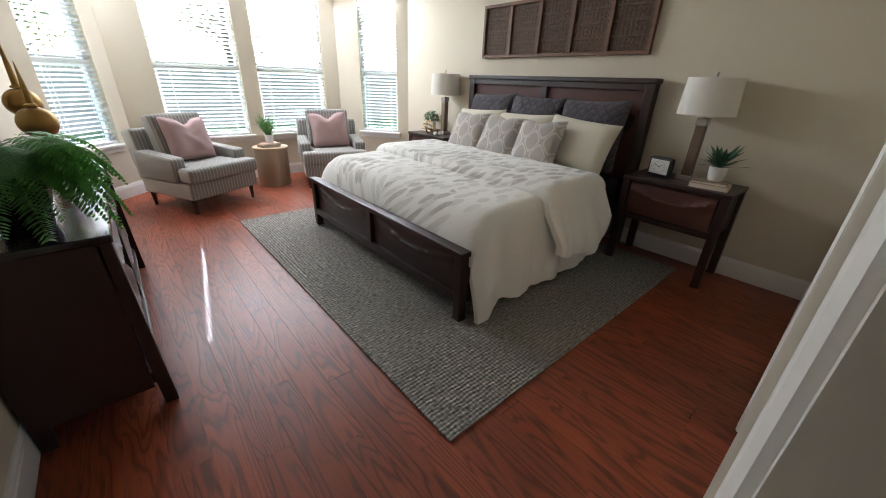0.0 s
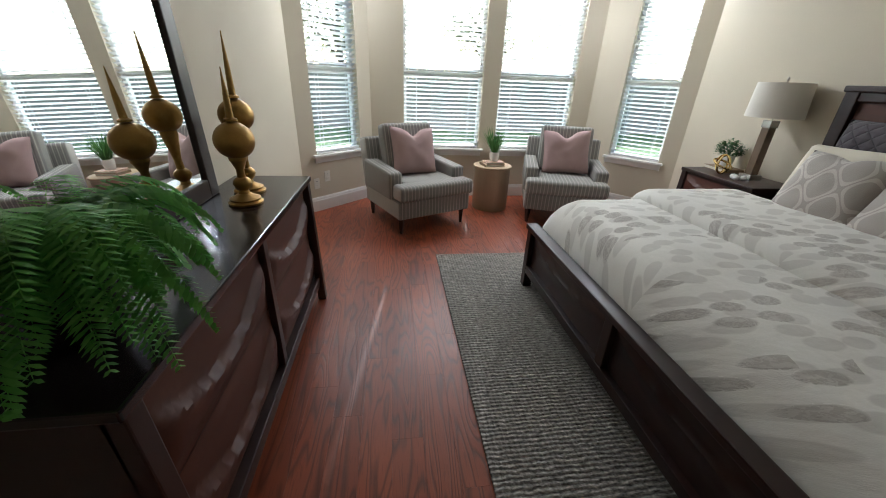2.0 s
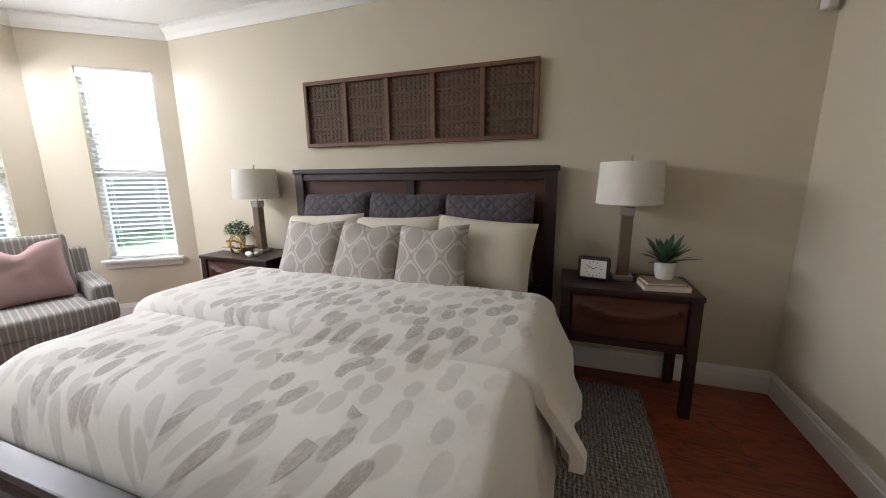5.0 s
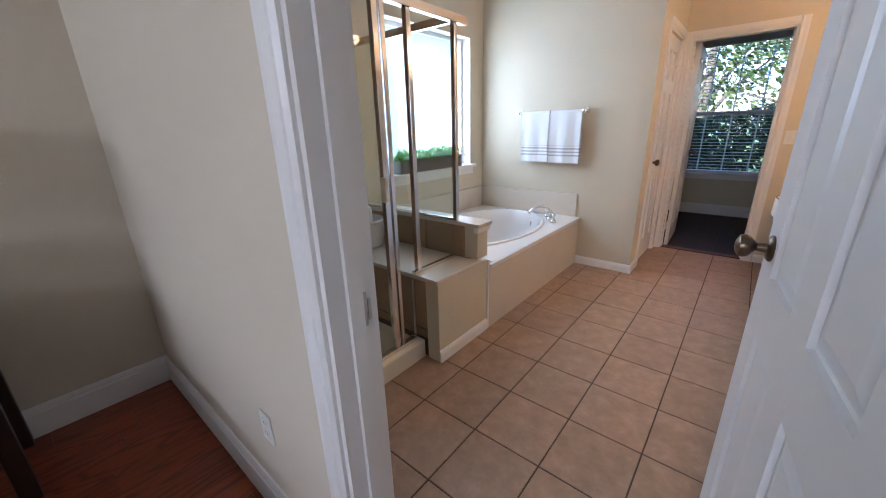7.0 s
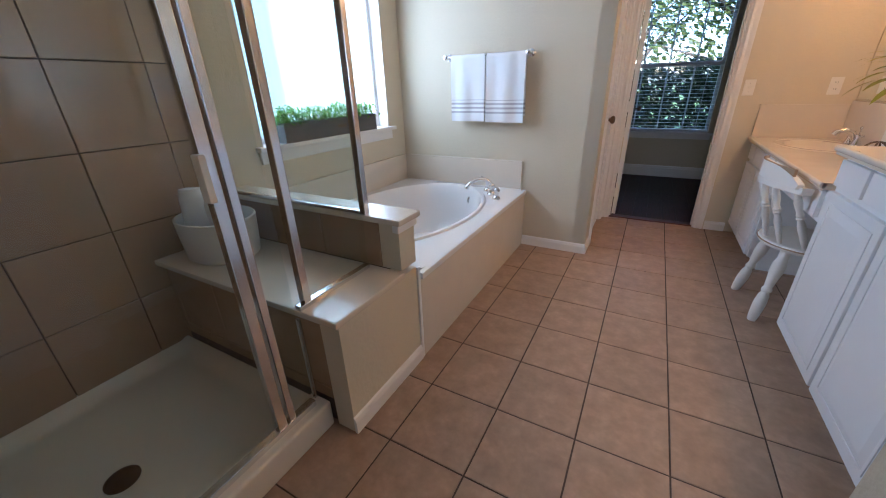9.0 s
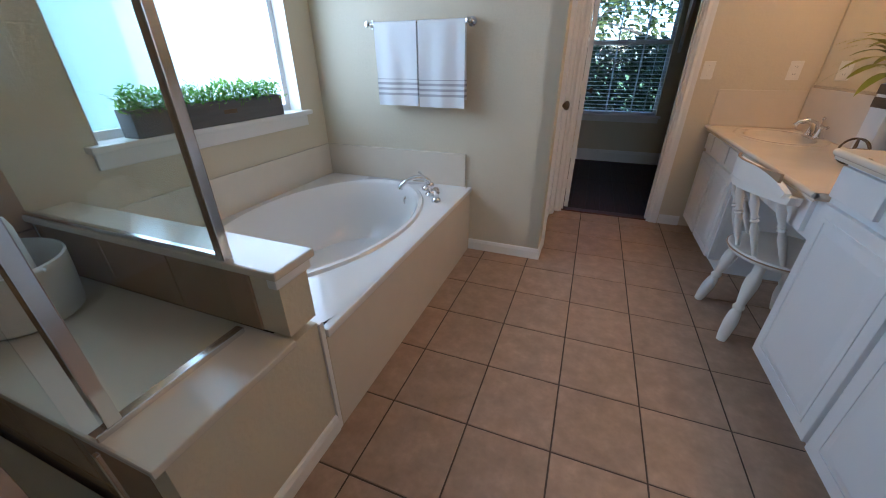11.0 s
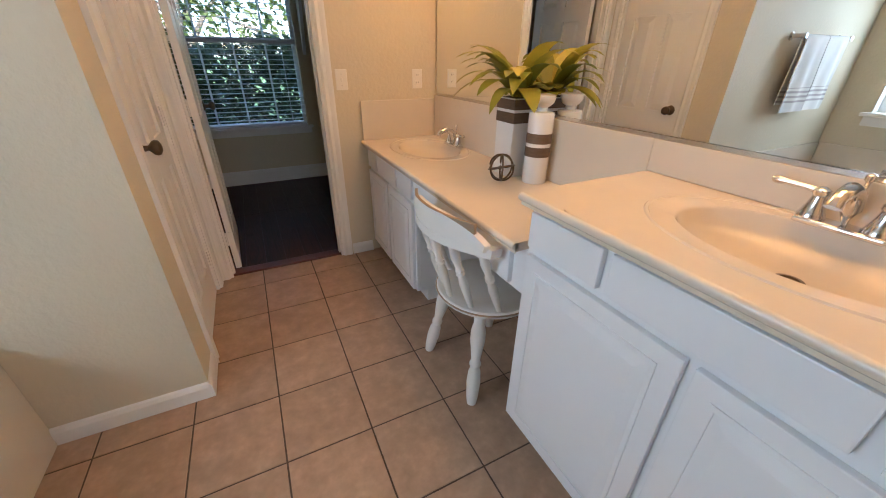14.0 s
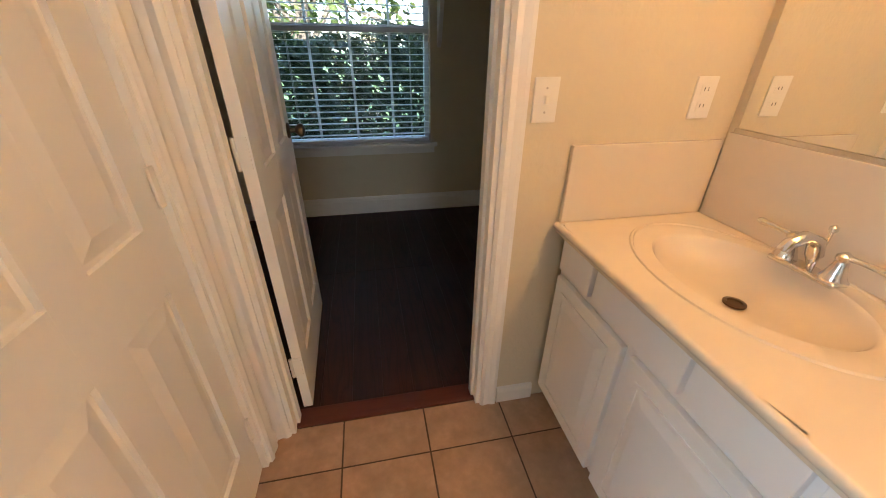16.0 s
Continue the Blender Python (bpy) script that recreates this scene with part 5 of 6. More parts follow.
for a, b, z in ((0.48, 0.806, 0.552), (0.876, 0.970, 0.146), (1.044, 1.72, 0.146)):
    part("glass_pane", bbox(GX - 0.003, GX + 0.003, a, b, z, ST - 0.031), GLASS, encl)
bm = bmesh.new()
box(bm, GX - 0.045, GX - 0.012, 1.046, 1.064, 0.98, 1.10, 0.004)
part("pull_handle", bm, PLASTIC, encl, "white pull handle")
part("glass_pane", bbox(GX + 0.016, BEX - 0.01, 0.460, 0.466, 0.767, ST - 0.031), GLASS, encl)
part("top_rail", bbox(GX + 0.018, BEX, 0.448, 0.478, ST - 0.03, ST + 0.012, 0.003), CHROME, encl)
part("ledge_rail", bbox(GX + 0.016, BEX - 0.01, 0.454, 0.472, 0.7655, 0.78, 0.002), CHROME, encl)

# ---------------------------------------------------------------- bathroom: vanity
CABX, CTRX = 5.90, 5.935


def raised_front(parent, name, x, y0, y1, z0, z1, label=""):
    """Overlay door or drawer front facing +x, with a bevelled raised field."""
    front_ = part(name, bbox(x, x + 0.019, y0, y1, z0, z1, 0.004, 2), CABINET, parent, label)
    if z1 - z0 > 0.25:
        g, q = 0.055, 0.085
        bm = bmesh.new()
        lo = [bm.verts.new(p) for p in ((x + 0.0195, y0 + g, z0 + g), (x + 0.0195, y1 - g, z0 + g), (x + 0.0195, y1 - g, z1 - g), (x + 0.0195, y0 + g, z1 - g))]
        hi = [bm.verts.new(p) for p in ((x + 0.0265, y0 + q, z0 + q), (x + 0.0265, y1 - q, z0 + q), (x + 0.0265, y1 - q, z1 - q), (x + 0.0265, y0 + q, z1 - q))]
        bm.faces.new(hi)
        for i in range(4):
            bm.faces.new((lo[i], lo[(i + 1) % 4], hi[(i + 1) % 4], hi[i]))
        part("raised_panel", bm, CABINET, front_)
        for ya, yb, za, zb in ((y0 + g - 0.012, y0 + g, z0 + g - 0.012, z1 - g + 0.012), (y1 - g, y1 - g + 0.012, z0 + g - 0.012, z1 - g + 0.012), (y0 + g, y1 - g, z0 + g - 0.012, z0 + g), (y0 + g, y1 - g, z1 - g, z1 - g + 0.012)):
            part("bead", bbox(x + 0.019, x + 0.0225, ya, yb, za, zb), CABINET, front_)
    return front_


def cabinet(name, y0, y1, top, label, drawers, doors):
    cb = thing(name, label, "cabinet")
    part("body", bbox(MIRROR_X + 0.005, CABX - 0.02, y0 + 0.018, y1 - 0.018, 0.09, top - 0.125), CABINET, cb)
    part("face_frame", bbox(CABX - 0.02, CABX, y0, y1, 0.09, top, 0.002), CABINET, cb)
    for y in (y0, y1 - 0.018):
        part("side_panel", bbox(MIRROR_X + 0.005, CABX - 0.02, y, y + 0.018, 0.09, top), CABINET, cb)
    part("toe_kick", bbox(MIRROR_X + 0.02, CABX - 0.07, y0 + 0.01, y1 - 0.01, 0, 0.09), CABINET, cb)
    for a, b in drawers:
        raised_front(cb, "drawer", CABX, a, b, top - 0.13, top - 0.022)
    for a, b in doors:
        raised_front(cb, "door", CABX, a, b, 0.10, top - 0.155)
    return cb


cabinet("vanity_cabinet", -0.60, 0.408, 0.935, "white sink cabinet with panelled doors and drawers", [(-0.585, -0.335), (-0.31, 0.12), (0.15, 0.395)], [(-0.585, -0.105), (-0.085, 0.395)])
cabinet("low_vanity_cabinet", -2.255, -1.48, 0.775, "lower white sink cabinet beside the doorway", [(-2.24, -2.07), (-2.05, -1.72), (-1.70, -1.495)], [(-2.24, -1.89), (-1.86, -1.495)])
kd = thing("knee_drawer", "white shallow drawer apron over the knee space", "drawer")
part("apron", bbox(CABX - 0.05, CABX, -1.48, -0.60, 0.62, 0.775), CABINET, kd)
raised_front(kd, "drawer", CABX, -1.46, -0.66, 0.635, 0.76)


def counter(name, y0, y1, z, label, bowl_y, end_lips):
    ct = thing(name, label, "countertop")
    x0, x1 = MIRROR_X + 0.002, CTRX
    cxx, rx_, ry_ = 5.64, 0.165, 0.24
    bm = bmesh.new()
    N = 56
    t = 0.03
    ring0 = []
    for i in range(N):
        a = 2 * math.pi * i / N
        c_, s_ = math.cos(a), math.sin(a)
        hx = (x1 - cxx) if c_ > 0 else (cxx - x0)
        hy = 0.36
        k = 1 / max(abs(c_) / hx, abs(s_) / hy)
        ring0.append(bm.verts.new((cxx + c_ * k, bowl_y + s_ * k, z)))
    rr = [ring0]
    for f, dz in ((1.34, 0), (1.325, 0.004), (1.295, 0.004), (1.28, 0.0), (1.035, -0.001), (1.0, -0.008), (0.965, -0.032), (0.82, -0.058), (0.55, -0.077), (0.12, -0.082)):
        rr.append([bm.verts.new((cxx + rx_ * f * math.cos(2 * math.pi * i / N), bowl_y + ry_ * f * math.sin(2 * math.pi * i / N), z + dz)) for i in range(N)])
    for a, b in zip(rr, rr[1:]):
        for i in range(N):
            bm.faces.new((a[i], a[(i + 1) % N], b[(i + 1) % N], b[i]))
    bm.faces.new(rr[-1])
    part("sink_bowl", bm, MARBLE, ct, "oval bowl moulded into the counter", True)
    for a, b in ((y0, bowl_y - 0.36), (bowl_y + 0.36, y1)):
        if b - a > 0.004:
            part("slab", bbox(x0, x1, a, b, z - t, z), MARBLE, ct)
    part("slab_edge", bbox(x1, x1 + 0.004, y0, y1, z - t - 0.005, z), MARBLE, ct)
    part("slab_edge", bbox(x1 - 0.03, x1, bowl_y - 0.36, bowl_y + 0.36, z - t, z - 0.004), MARBLE, ct)
    part("front_edge", bar([(x1 + 0.003, y0, z - 0.012), (x1 + 0.003, y1, z - 0.012)], 0.0125, 10), MARBLE, ct, smooth=True)
    part("drain", turned([(0.026, 0), (0.026, 0.004), (0.018, 0.005), (0.016, 0.001), (0.002, 0.001)], 18, (cxx, bowl_y, z - 0.0785)), BRONZE, ct, "dark round drain", True)
    return ct


counter("vanity_counter", -0.612, 0.412, 0.965, "cream cultured-marble counter with moulded oval sink", -0.10, True)
counter("low_vanity_counter", -2.266, -0.614, 0.805, "lower cream counter with sink and dressing space", -1.88, True)
part_low = thing("backsplash", "cream marble backsplash below the mirror", "backsplash")
part("splash", bbox(MIRROR_X + 0.001, MIRROR_X + 0.02, -0.6135, PART_Y - 0.02, 0.966, 1.068, 0.003), MARBLE, part_low)
part("splash", bbox(MIRROR_X + 0.001, MIRROR_X + 0.02, -2.25, -0.614, 0.806, 1.068, 0.003), MARBLE, part_low)
part("splash", bbox(MIRROR_X + 0.021, CTRX, END_Y + 0.001, END_Y + 0.018, 0.806, 1.045, 0.003), MARBLE, part_low)
mr = thing("vanity_mirror", "wide frameless mirror across the vanity wall", "mirror")
part("mirror_glass", bbox(MIRROR_X + 0.002, MIRROR_X + 0.007, -2.235, PART_Y - 0.03, 1.082, 2.08), MIRROR, mr)
part("channel", bbox(MIRROR_X + 0.002, MIRROR_X + 0.013, -2.24, PART_Y - 0.025, 1.069, 1.081), CHROME, mr)


def faucet(m):
    f = thing("sink_faucet", "chrome centre-set faucet with two lever handles", "faucet", m, "sink faucets")
    bm = bmesh.new()
    box(bm, -0.026, 0.026, -0.078, 0.078, 0, 0.014, 0.006, 3)
    part("base", bm, CHROME, f, smooth=True)
    part("spout", bar([(0, 0, 0.012), (0, 0, 0.05), (0.015, 0, 0.085), (0.055, 0, 0.10), (0.095, 0, 0.088), (0.105, 0, 0.07)], [0.022, 0.018, 0.017, 0.016, 0.014, 0.015], 14), CHROME, f, smooth=True)
    part("lift_rod", turned([(0.004, 0.01), (0.004, 0.105), (0.009, 0.11), (0.009, 0.12), (0.003, 0.125)], 10, (-0.018, 0, 0)), CHROME, f, smooth=True)
    for s in (-1, 1):
        h = part("handle_base", turned([(0.026, 0.012), (0.026, 0.018), (0.022, 0.026), (0.015, 0.048), (0.0125, 0.062), (0.016, 0.067), (0.015, 0.076), (0.006, 0.083)], 18, (0, s * 0.055, 0)), CHROME, f, smooth=True)
        part("lever", bar([(0, s * 0.055, 0.072), (0.003, s * 0.085, 0.076), (0.007, s * 0.118, 0.078), (0.009, s * 0.136, 0.079), (0.010, s * 0.146, 0.079)], [0.007, 0.006, 0.007, 0.0095, 0.006], 10), CHROME, h, smooth=True)
    return f


faucet(pose(5.475, -0.11, 0.965))
faucet(pose(5.475, -1.875, 0.805))

# vanity light bars over the mirror
for yc in (-1.55, -0.25):
    lb = thing("vanity_light", "chrome light bar with four round glowing bulbs", "wall lamp", pose(MIRROR_X, yc, 2.22), "light bars above the mirror")
    part("back_plate", bbox(0.001, 0.03, -0.38, 0.38, -0.06, 0.06, 0.006), CHROME, lb)
    for k in range(4):
        y = -0.285 + 0.19 * k
        part("socket", turned([(0.03, 0.03), (0.03, 0.045), (0.018, 0.06)], 14, m=Matrix.Translation((0, y, 0)) @ Matrix.Rotation(radians(90), 4, "Y")), CHROME, lb, smooth=True)
        part("bulb", turned([(0.012, 0.058), (0.03, 0.075), (0.045, 0.10), (0.047, 0.115), (0.04, 0.14), (0.02, 0.156), (0.002, 0.16)], 18, m=Matrix.Translation((0, y, 0)) @ Matrix.Rotation(radians(90), 4, "Y")), BULB_MAT, lb, "warm glowing round bulb", True)
    ld = bpy.data.lights.new("vanity_lamp", "AREA")
    ld.shape, ld.size, ld.size_y, ld.energy, ld.color = "RECTANGLE", 0.8, 0.1, 0.95, (1.0, 0.38, 0.025)
    lo_ = new("vanity_lamp", ld)
    lo_.matrix_world = Matrix.Translation((MIRROR_X + 0.20, yc, 2.20)) @ Matrix.Rotation(radians(90), 4, "Z") @ Matrix.Rotation(radians(40), 4, "X")


# ---------------------------------------------------------------- bedroom: small things
fern = thing("potted_fern", "bushy green fern in a dark pot on the dresser", "plant", pose(4.775, 3.84, DZ) @ Matrix.Diagonal((1, 1, 1.25, 1)))
part("pot", turned([(0.07, 0), (0.075, 0.006), (0.095, 0.10), (0.10, 0.15), (0.09, 0.15), (0.088, 0.135), (0.002, 0.135)], 24), ESP_TOP, fern, "glossy dark pot", True)
bm = bmesh.new()
for k in range(110):
    a = 2.399 * k + rng.uniform(-0.3, 0.3)
    ln = rng.uniform(0.22, 0.38)
    d = Vector((math.cos(a), math.sin(a), rng.uniform(0.7, 2.6))).normalized()
    p = Vector((0.03 * math.cos(a), 0.03 * math.sin(a), 0.15))
    if 4.775 + p.x + d.x * ln < WX + 0.14:
        ln *= 0.45
    n = 30
    rach = []
    for i in range(n + 1):
        rach.append(p.copy())
        d = (d - Vector((0, 0, rng.uniform(0.07, 0.125)))).normalized()
        p = p + d * ln / n
        p.x = max(p.x, WX + 0.06 - 4.775)
        if p.z < 0.02 and p.x < 0.22 and p.y > -0.28:
            p.z = 0.02
    for i in range(1, n):
        t = i / n
        dd = (rach[i + 1] - rach[i - 1]).normalized()
        s = dd.cross(Vector((0, 0, 1)))
        s = s.normalized() if s.length > 1e-3 else Vector((1, 0, 0))
        size = 0.050 * math.sin(math.pi * (0.18 + 0.80 * t)) + 0.006
        for sg in (-1, 1):
            leaf(bm, rach[i], s * sg + dd * 0.35 + Vector((0, 0, rng.uniform(-0.1, 0.15))), size, 0.0125, 0.35, 2)
        tri = [bm.verts.new(rach[i - 1] - s * 0.0015), bm.verts.new(rach[i - 1] + s * 0.0015), bm.verts.new(rach[i])]
        bm.faces.new(tri)
part("fronds", bm, FERN, fern)


def finial(m, h, r, label):
    """Gilded spire: moulded foot, stem, big ball, long needle."""
    prof = [(0.072, 0), (0.074, 0.008), (0.062, 0.016), (0.066, 0.024), (0.045, 0.034), (0.024, 0.046), (0.020, 0.06), (0.034, 0.075), (0.040, 0.092), (0.034, 0.108), (0.018, 0.12)]
    zb = h * 0.52 - r if h > 0.65 else 0.20
    if h > 0.65:
        prof += [(0.016, 0.16), (0.022, 0.20), (0.032, zb - 0.03), (0.036, zb - 0.01)]
    else:
        prof += [(0.016, 0.15), (0.030, 0.185), (0.036, 0.195)]
    i0 = len(prof)
    prof += [(r * math.sin(t), zb + r * 0.95 * (1 - math.cos(t))) for t in [math.pi * (0.15 + 0.79 * i / 12) for i in range(13)]]
    i1 = len(prof)
    zt = prof[-1][1]
    prof += [(0.026, zt + 0.004), (0.026, zt + 0.012), (0.015, zt + 0.018), (0.0115, zt + (h - zt) * 0.45), (0.0015, h)]
    t = thing("gilded_finial", label, "ornament", m, "gilded finials")
    part("foot", turned(prof[:11], 28), GOLD, t, "moulded round foot", True)
    part("stem", turned(prof[10:i0], 28), GOLD, t, smooth=True)
    part("ball", turned(prof[i0 - 1:i1], 32), GOLD, t, "large gilded ball", True)
    part("spire", turned(prof[i1 - 1:], 20), GOLD, t, "long tapering spire", True)


finial(pose(4.765, 4.965, DZ), 0.70, 0.076, "taller antique gold spire ornament on the dresser")
finial(pose(4.81, 4.775, DZ), 0.56, 0.081, "shorter antique gold spire ornament on the dresser")


def book(m, w, d, h, cover, label):
    bk = thing("book", label, "book", m)
    part("pages", bbox(-w / 2 + 0.004, w / 2 - 0.004, -d / 2 + 0.004, d / 2 - 0.004, 0.003, h - 0.003), PAPER, bk)
    bm = bmesh.new()
    box(bm, -w / 2, w / 2, -d / 2, d / 2, 0, 0.003)
    box(bm, -w / 2, w / 2, -d / 2, d / 2, h - 0.003, h)
    box(bm, -w / 2, -w / 2 + 0.003, -d / 2, d / 2, 0.003, h - 0.003)
    part("cover", bm, cover, bk)


def potted(m, r, h, material, kind_, label):
    pl = thing("potted_plant", label, "plant", m)
    part("pot", turned(pot_profile(r, h), 28), material, pl, "round pale ceramic pot", True)
    part("soil", turned([(r * 0.86, h * 0.88), (r * 0.5, h * 0.93), (0.002, h * 0.94)], 16), SOIL, pl)
    bm = bmesh.new()
    if kind_ == "grass":
        for _ in range(150):
            a, q = rng.uniform(0, 6.28), rng.random() ** 0.5 * r * 0.7
            leaf(bm, (q * math.cos(a), q * math.sin(a), h * 0.9), (math.cos(a) * 0.35 + rng.gauss(0, 0.12), math.sin(a) * 0.35 + rng.gauss(0, 0.12), 1), rng.uniform(0.18, 0.32), 0.007, 0.35, 3)
        part("blades", bm, GRASSY, pl)
    elif kind_ == "rosette":
        for k in range(34):
            a, up = 2.4 * k, 0.25 + 1.6 * k / 34
            leaf(bm, (0.008 * math.cos(a), 0.008 * math.sin(a), h * 0.92 + 0.0006 * k), (math.cos(a), math.sin(a), up), rng.uniform(0.12, 0.19), 0.034, 0.3, 4)
        part("leaves", bm, SUCC, pl)
    else:
        for _ in range(420):
            a, q = rng.uniform(0, 6.28), rng.random() ** 0.5
            zz = h + 0.14 * (1 - 0.5 * q * q) * rng.random()
            rr = q * 0.12 * (0.6 + 0.5 * rng.random())
            leaf(bm, (rr * math.cos(a), rr * math.sin(a), zz), (math.cos(a) + rng.gauss(0, 0.6), math.sin(a) + rng.gauss(0, 0.6), rng.gauss(0.4, 0.5)), rng.uniform(0.025, 0.046), 0.018, 0.3, 2)
        for _ in range(14):
            a = rng.uniform(0, 6.28)
            tube(bm, [(0, 0, h * 0.9), (0.04 * math.cos(a), 0.04 * math.sin(a), h + 0.09)], 0.0015, 4)
        part("foliage", bm, SAGE, pl)
    return pl


book(pose(6.60, 7.13, 0.50, 0, 0, 12), 0.24, 0.17, 0.026, COVER2, "closed tan book on the drum table")
book(pose(6.61, 7.13, 0.526, 0, 0, 8), 0.22, 0.16, 0.02, COVER, "closed blush book on top of another")
potted(pose(6.62, 7.15, 0.546), 0.055, 0.10, CERAMIC, "grass", "spiky green grass plant in a pale pot on books")

book(pose(8.27, 2.60, 0.725, 0, 0, 96), 0.24, 0.17, 0.03, COVER, "thick book with blush cover on the nightstand")
book(pose(8.27, 2.605, 0.755, 0, 0, 100), 0.21, 0.15, 0.018, COVER2, "thin tan book on a thicker one")
potted(pose(8.31, 2.59, 0.773), 0.056, 0.10, CERAMIC, "rosette", "green succulent in a white pot on books")
book(pose(8.43, 6.00, 0.725, 0, 0, 84), 0.26, 0.18, 0.028, COVER2, "tan book under a plant on the nightstand")
potted(pose(8.45, 6.02, 0.753), 0.058, 0.105, CERAMIC, "herb", "leafy grey-green plant in a white pot")

ck = thing("table_clock", "square black desk clock with pale round dial", "clock", pose(8.32, 2.97, 0.725, 0, 0, -12))
bm = bmesh.new()
box(bm, -0.025, 0.025, -0.094, 0.094, 0.002, 0.152, 0.024, 4)
part("case", bm, BLACK, ck, smooth=True)
bm = bmesh.new()
box(bm, -0.0275, -0.0245, -0.074, 0.074, 0.024, 0.132, 0.001)
part("dial", bm, CERAMIC, ck, "pale square dial")
bm = bmesh.new()
for k in range(12):
    a = radians(30 * k)
    box(bm, -0.0285, -0.0275, -0.002, 0.002, 0.040, 0.048, m=Matrix.Translation((0, 0, 0.078)) @ Matrix.Rotation(a, 4, "X"))
part("marks", bm, BLACK, ck)
for a, n in ((58, 0.026), (-64, 0.04)):
    bm = bmesh.new()
    box(bm, -0.0295, -0.0285, -0.0018, 0.0018, -0.004, n, m=Matrix.Translation((0, 0, 0.078)) @ Matrix.Rotation(radians(a), 4, "X"))
    part("clock_hand", bm, BLACK, ck)


def ring_knot(name, m, r, tr, rots, material, label, category):
    o = thing(name, label, category, m)
    for rx_, ry_, rz_ in rots:
        pts = [Matrix.Rotation(radians(rz_), 3, "Z") @ Matrix.Rotation(radians(ry_), 3, "Y") @ Matrix.Rotation(radians(rx_), 3, "X") @ Vector((r * math.cos(t), r * math.sin(t), 0)) for t in [2 * math.pi * i / 36 for i in range(37)]]
        part("ring", bar([(p.x, p.y, p.z + r + tr) for p in pts], tr, 8, 1.0), material, o, smooth=True)
    return o


ring_knot("ring_ornament", pose(8.27, 5.86, 0.725, 0, 0, 20), 0.075, 0.008, ((90, 0, 0), (90, 0, 65), (25, 0, 0)), GOLD_BRIGHT, "interlocked polished gold rings on the nightstand", "ornament")
for k, (x, y) in enumerate(((8.24, 5.69), (8.26, 5.62), (8.21, 5.64))):
    s = part("white_knob_ornament", turned([(0.012, 0), (0.022, 0.008), (0.026, 0.02), (0.02, 0.033), (0.004, 0.04)], 14, sx=1.2), CERAMIC, smooth=True, m=pose(x, y, 0.7255, 0, 0, 40 * k))
    tagged(s, "small white rounded ornament on the nightstand", "ornament", "white ornaments")
sn = part("motion_detector", bbox(-0.05, 0, -0.03, 0.03, 0, 0.10, 0.012, 3), PLASTIC, smooth=True, m=pose(EX - 0.02, 1.95, 2.19, 0, 0, 25))
tagged(sn, "white alarm sensor in the wall corner", "sensor")


def wall_plate(m, kind_, label):
    """Plate in the local x-z plane, facing local -y."""
    p = thing("wall_plate", label, "wall plate", m, "switches and outlets")
    part("plate", bbox(-0.035, 0.035, -0.006, 0, -0.057, 0.057, 0.003), PLASTIC, p)
    if kind_ == "switch":
        part("toggle", bbox(-0.005, 0.005, -0.016, -0.006, -0.010, 0.012, 0.002), PLASTIC, p)
        for z in (-0.03, 0.03):
            part("screw", turned([(0.003, 0), (0.003, 0.001)], 8, m=Matrix.Translation((0, -0.006, z)) @ Matrix.Rotation(radians(90), 4, "X")), NICKEL, p)
    else:
        for z in (-0.022, 0.022):
            s = part("socket", bbox(-0.017, 0.017, -0.008, -0.006, z - 0.014, z + 0.014, 0.001), PLASTIC, p)
            for x in (-0.006, 0.006):
                part("slot", bbox(x - 0.001, x + 0.001, -0.0086, -0.008, z - 0.003, z + 0.006), BLACK, s)


wall_plate(pose(6.034, END_Y, 1.165, 0, 0, 180), "switch", "cream light switch by the doorway")
wall_plate(pose(5.545, END_Y, 1.165, 0, 0, 180), "outlet", "cream power outlet above the counter")
wall_plate(pose(7.29, SY, 0.42, 0, 0, 180), "outlet", "cream power outlet low on the wall")
wall_plate(pose(WX, 3.50, 0.335, 0, 0, 90), "outlet", "cream power outlet beside the dresser")
mw1 = frame_of(A, B)[0]
wall_plate(mw1 @ pose(0.30, 0, 0.36), "outlet", "cream power outlet under the bay window")
wall_plate(mw1 @ pose(0.16, 0, 0.30), "outlet", "cream cable outlet under the bay window")

# ---------------------------------------------------------------- bathroom: small things
pb = thing("window_planter", "weathered grey wooden box of green plants on the sill", "planter", pose(BEX + 0.005, -0.40, BW[2] + 0.003))
for a, b, c, d in ((-0.05, 0.05, -0.43, -0.415), (-0.05, 0.05, 0.415, 0.43), (-0.05, -0.036, -0.415, 0.415), (0.036, 0.05, -0.415, 0.415)):
    part("board", bbox(a, b, c, d, 0, 0.115, 0.003), CRATE, pb)
part("soil", bbox(-0.036, 0.036, -0.415, 0.415, 0.004, 0.09), SOIL, pb)
part("label_plate", bbox(-0.053, -0.05, -0.09, -0.01, 0.05, 0.07, 0.001), BRONZE, pb, "small dark metal label holder")
bm = bmesh.new()
for _ in range(2600):
    x, y = rng.gauss(0, 0.035), rng.uniform(-0.44, 0.44)
    z = 0.10 + 0.12 * rng.random() * (0.7 + 0.5 * noise.noise(Vector((x * 20, y * 9, 2))))
    leaf(bm, (x, y, z), (rng.gauss(0, 1), rng.gauss(0, 1), rng.gauss(0.5, 0.6)), rng.uniform(0.014, 0.03), rng.uniform(0.010, 0.018), 0.4, 2)
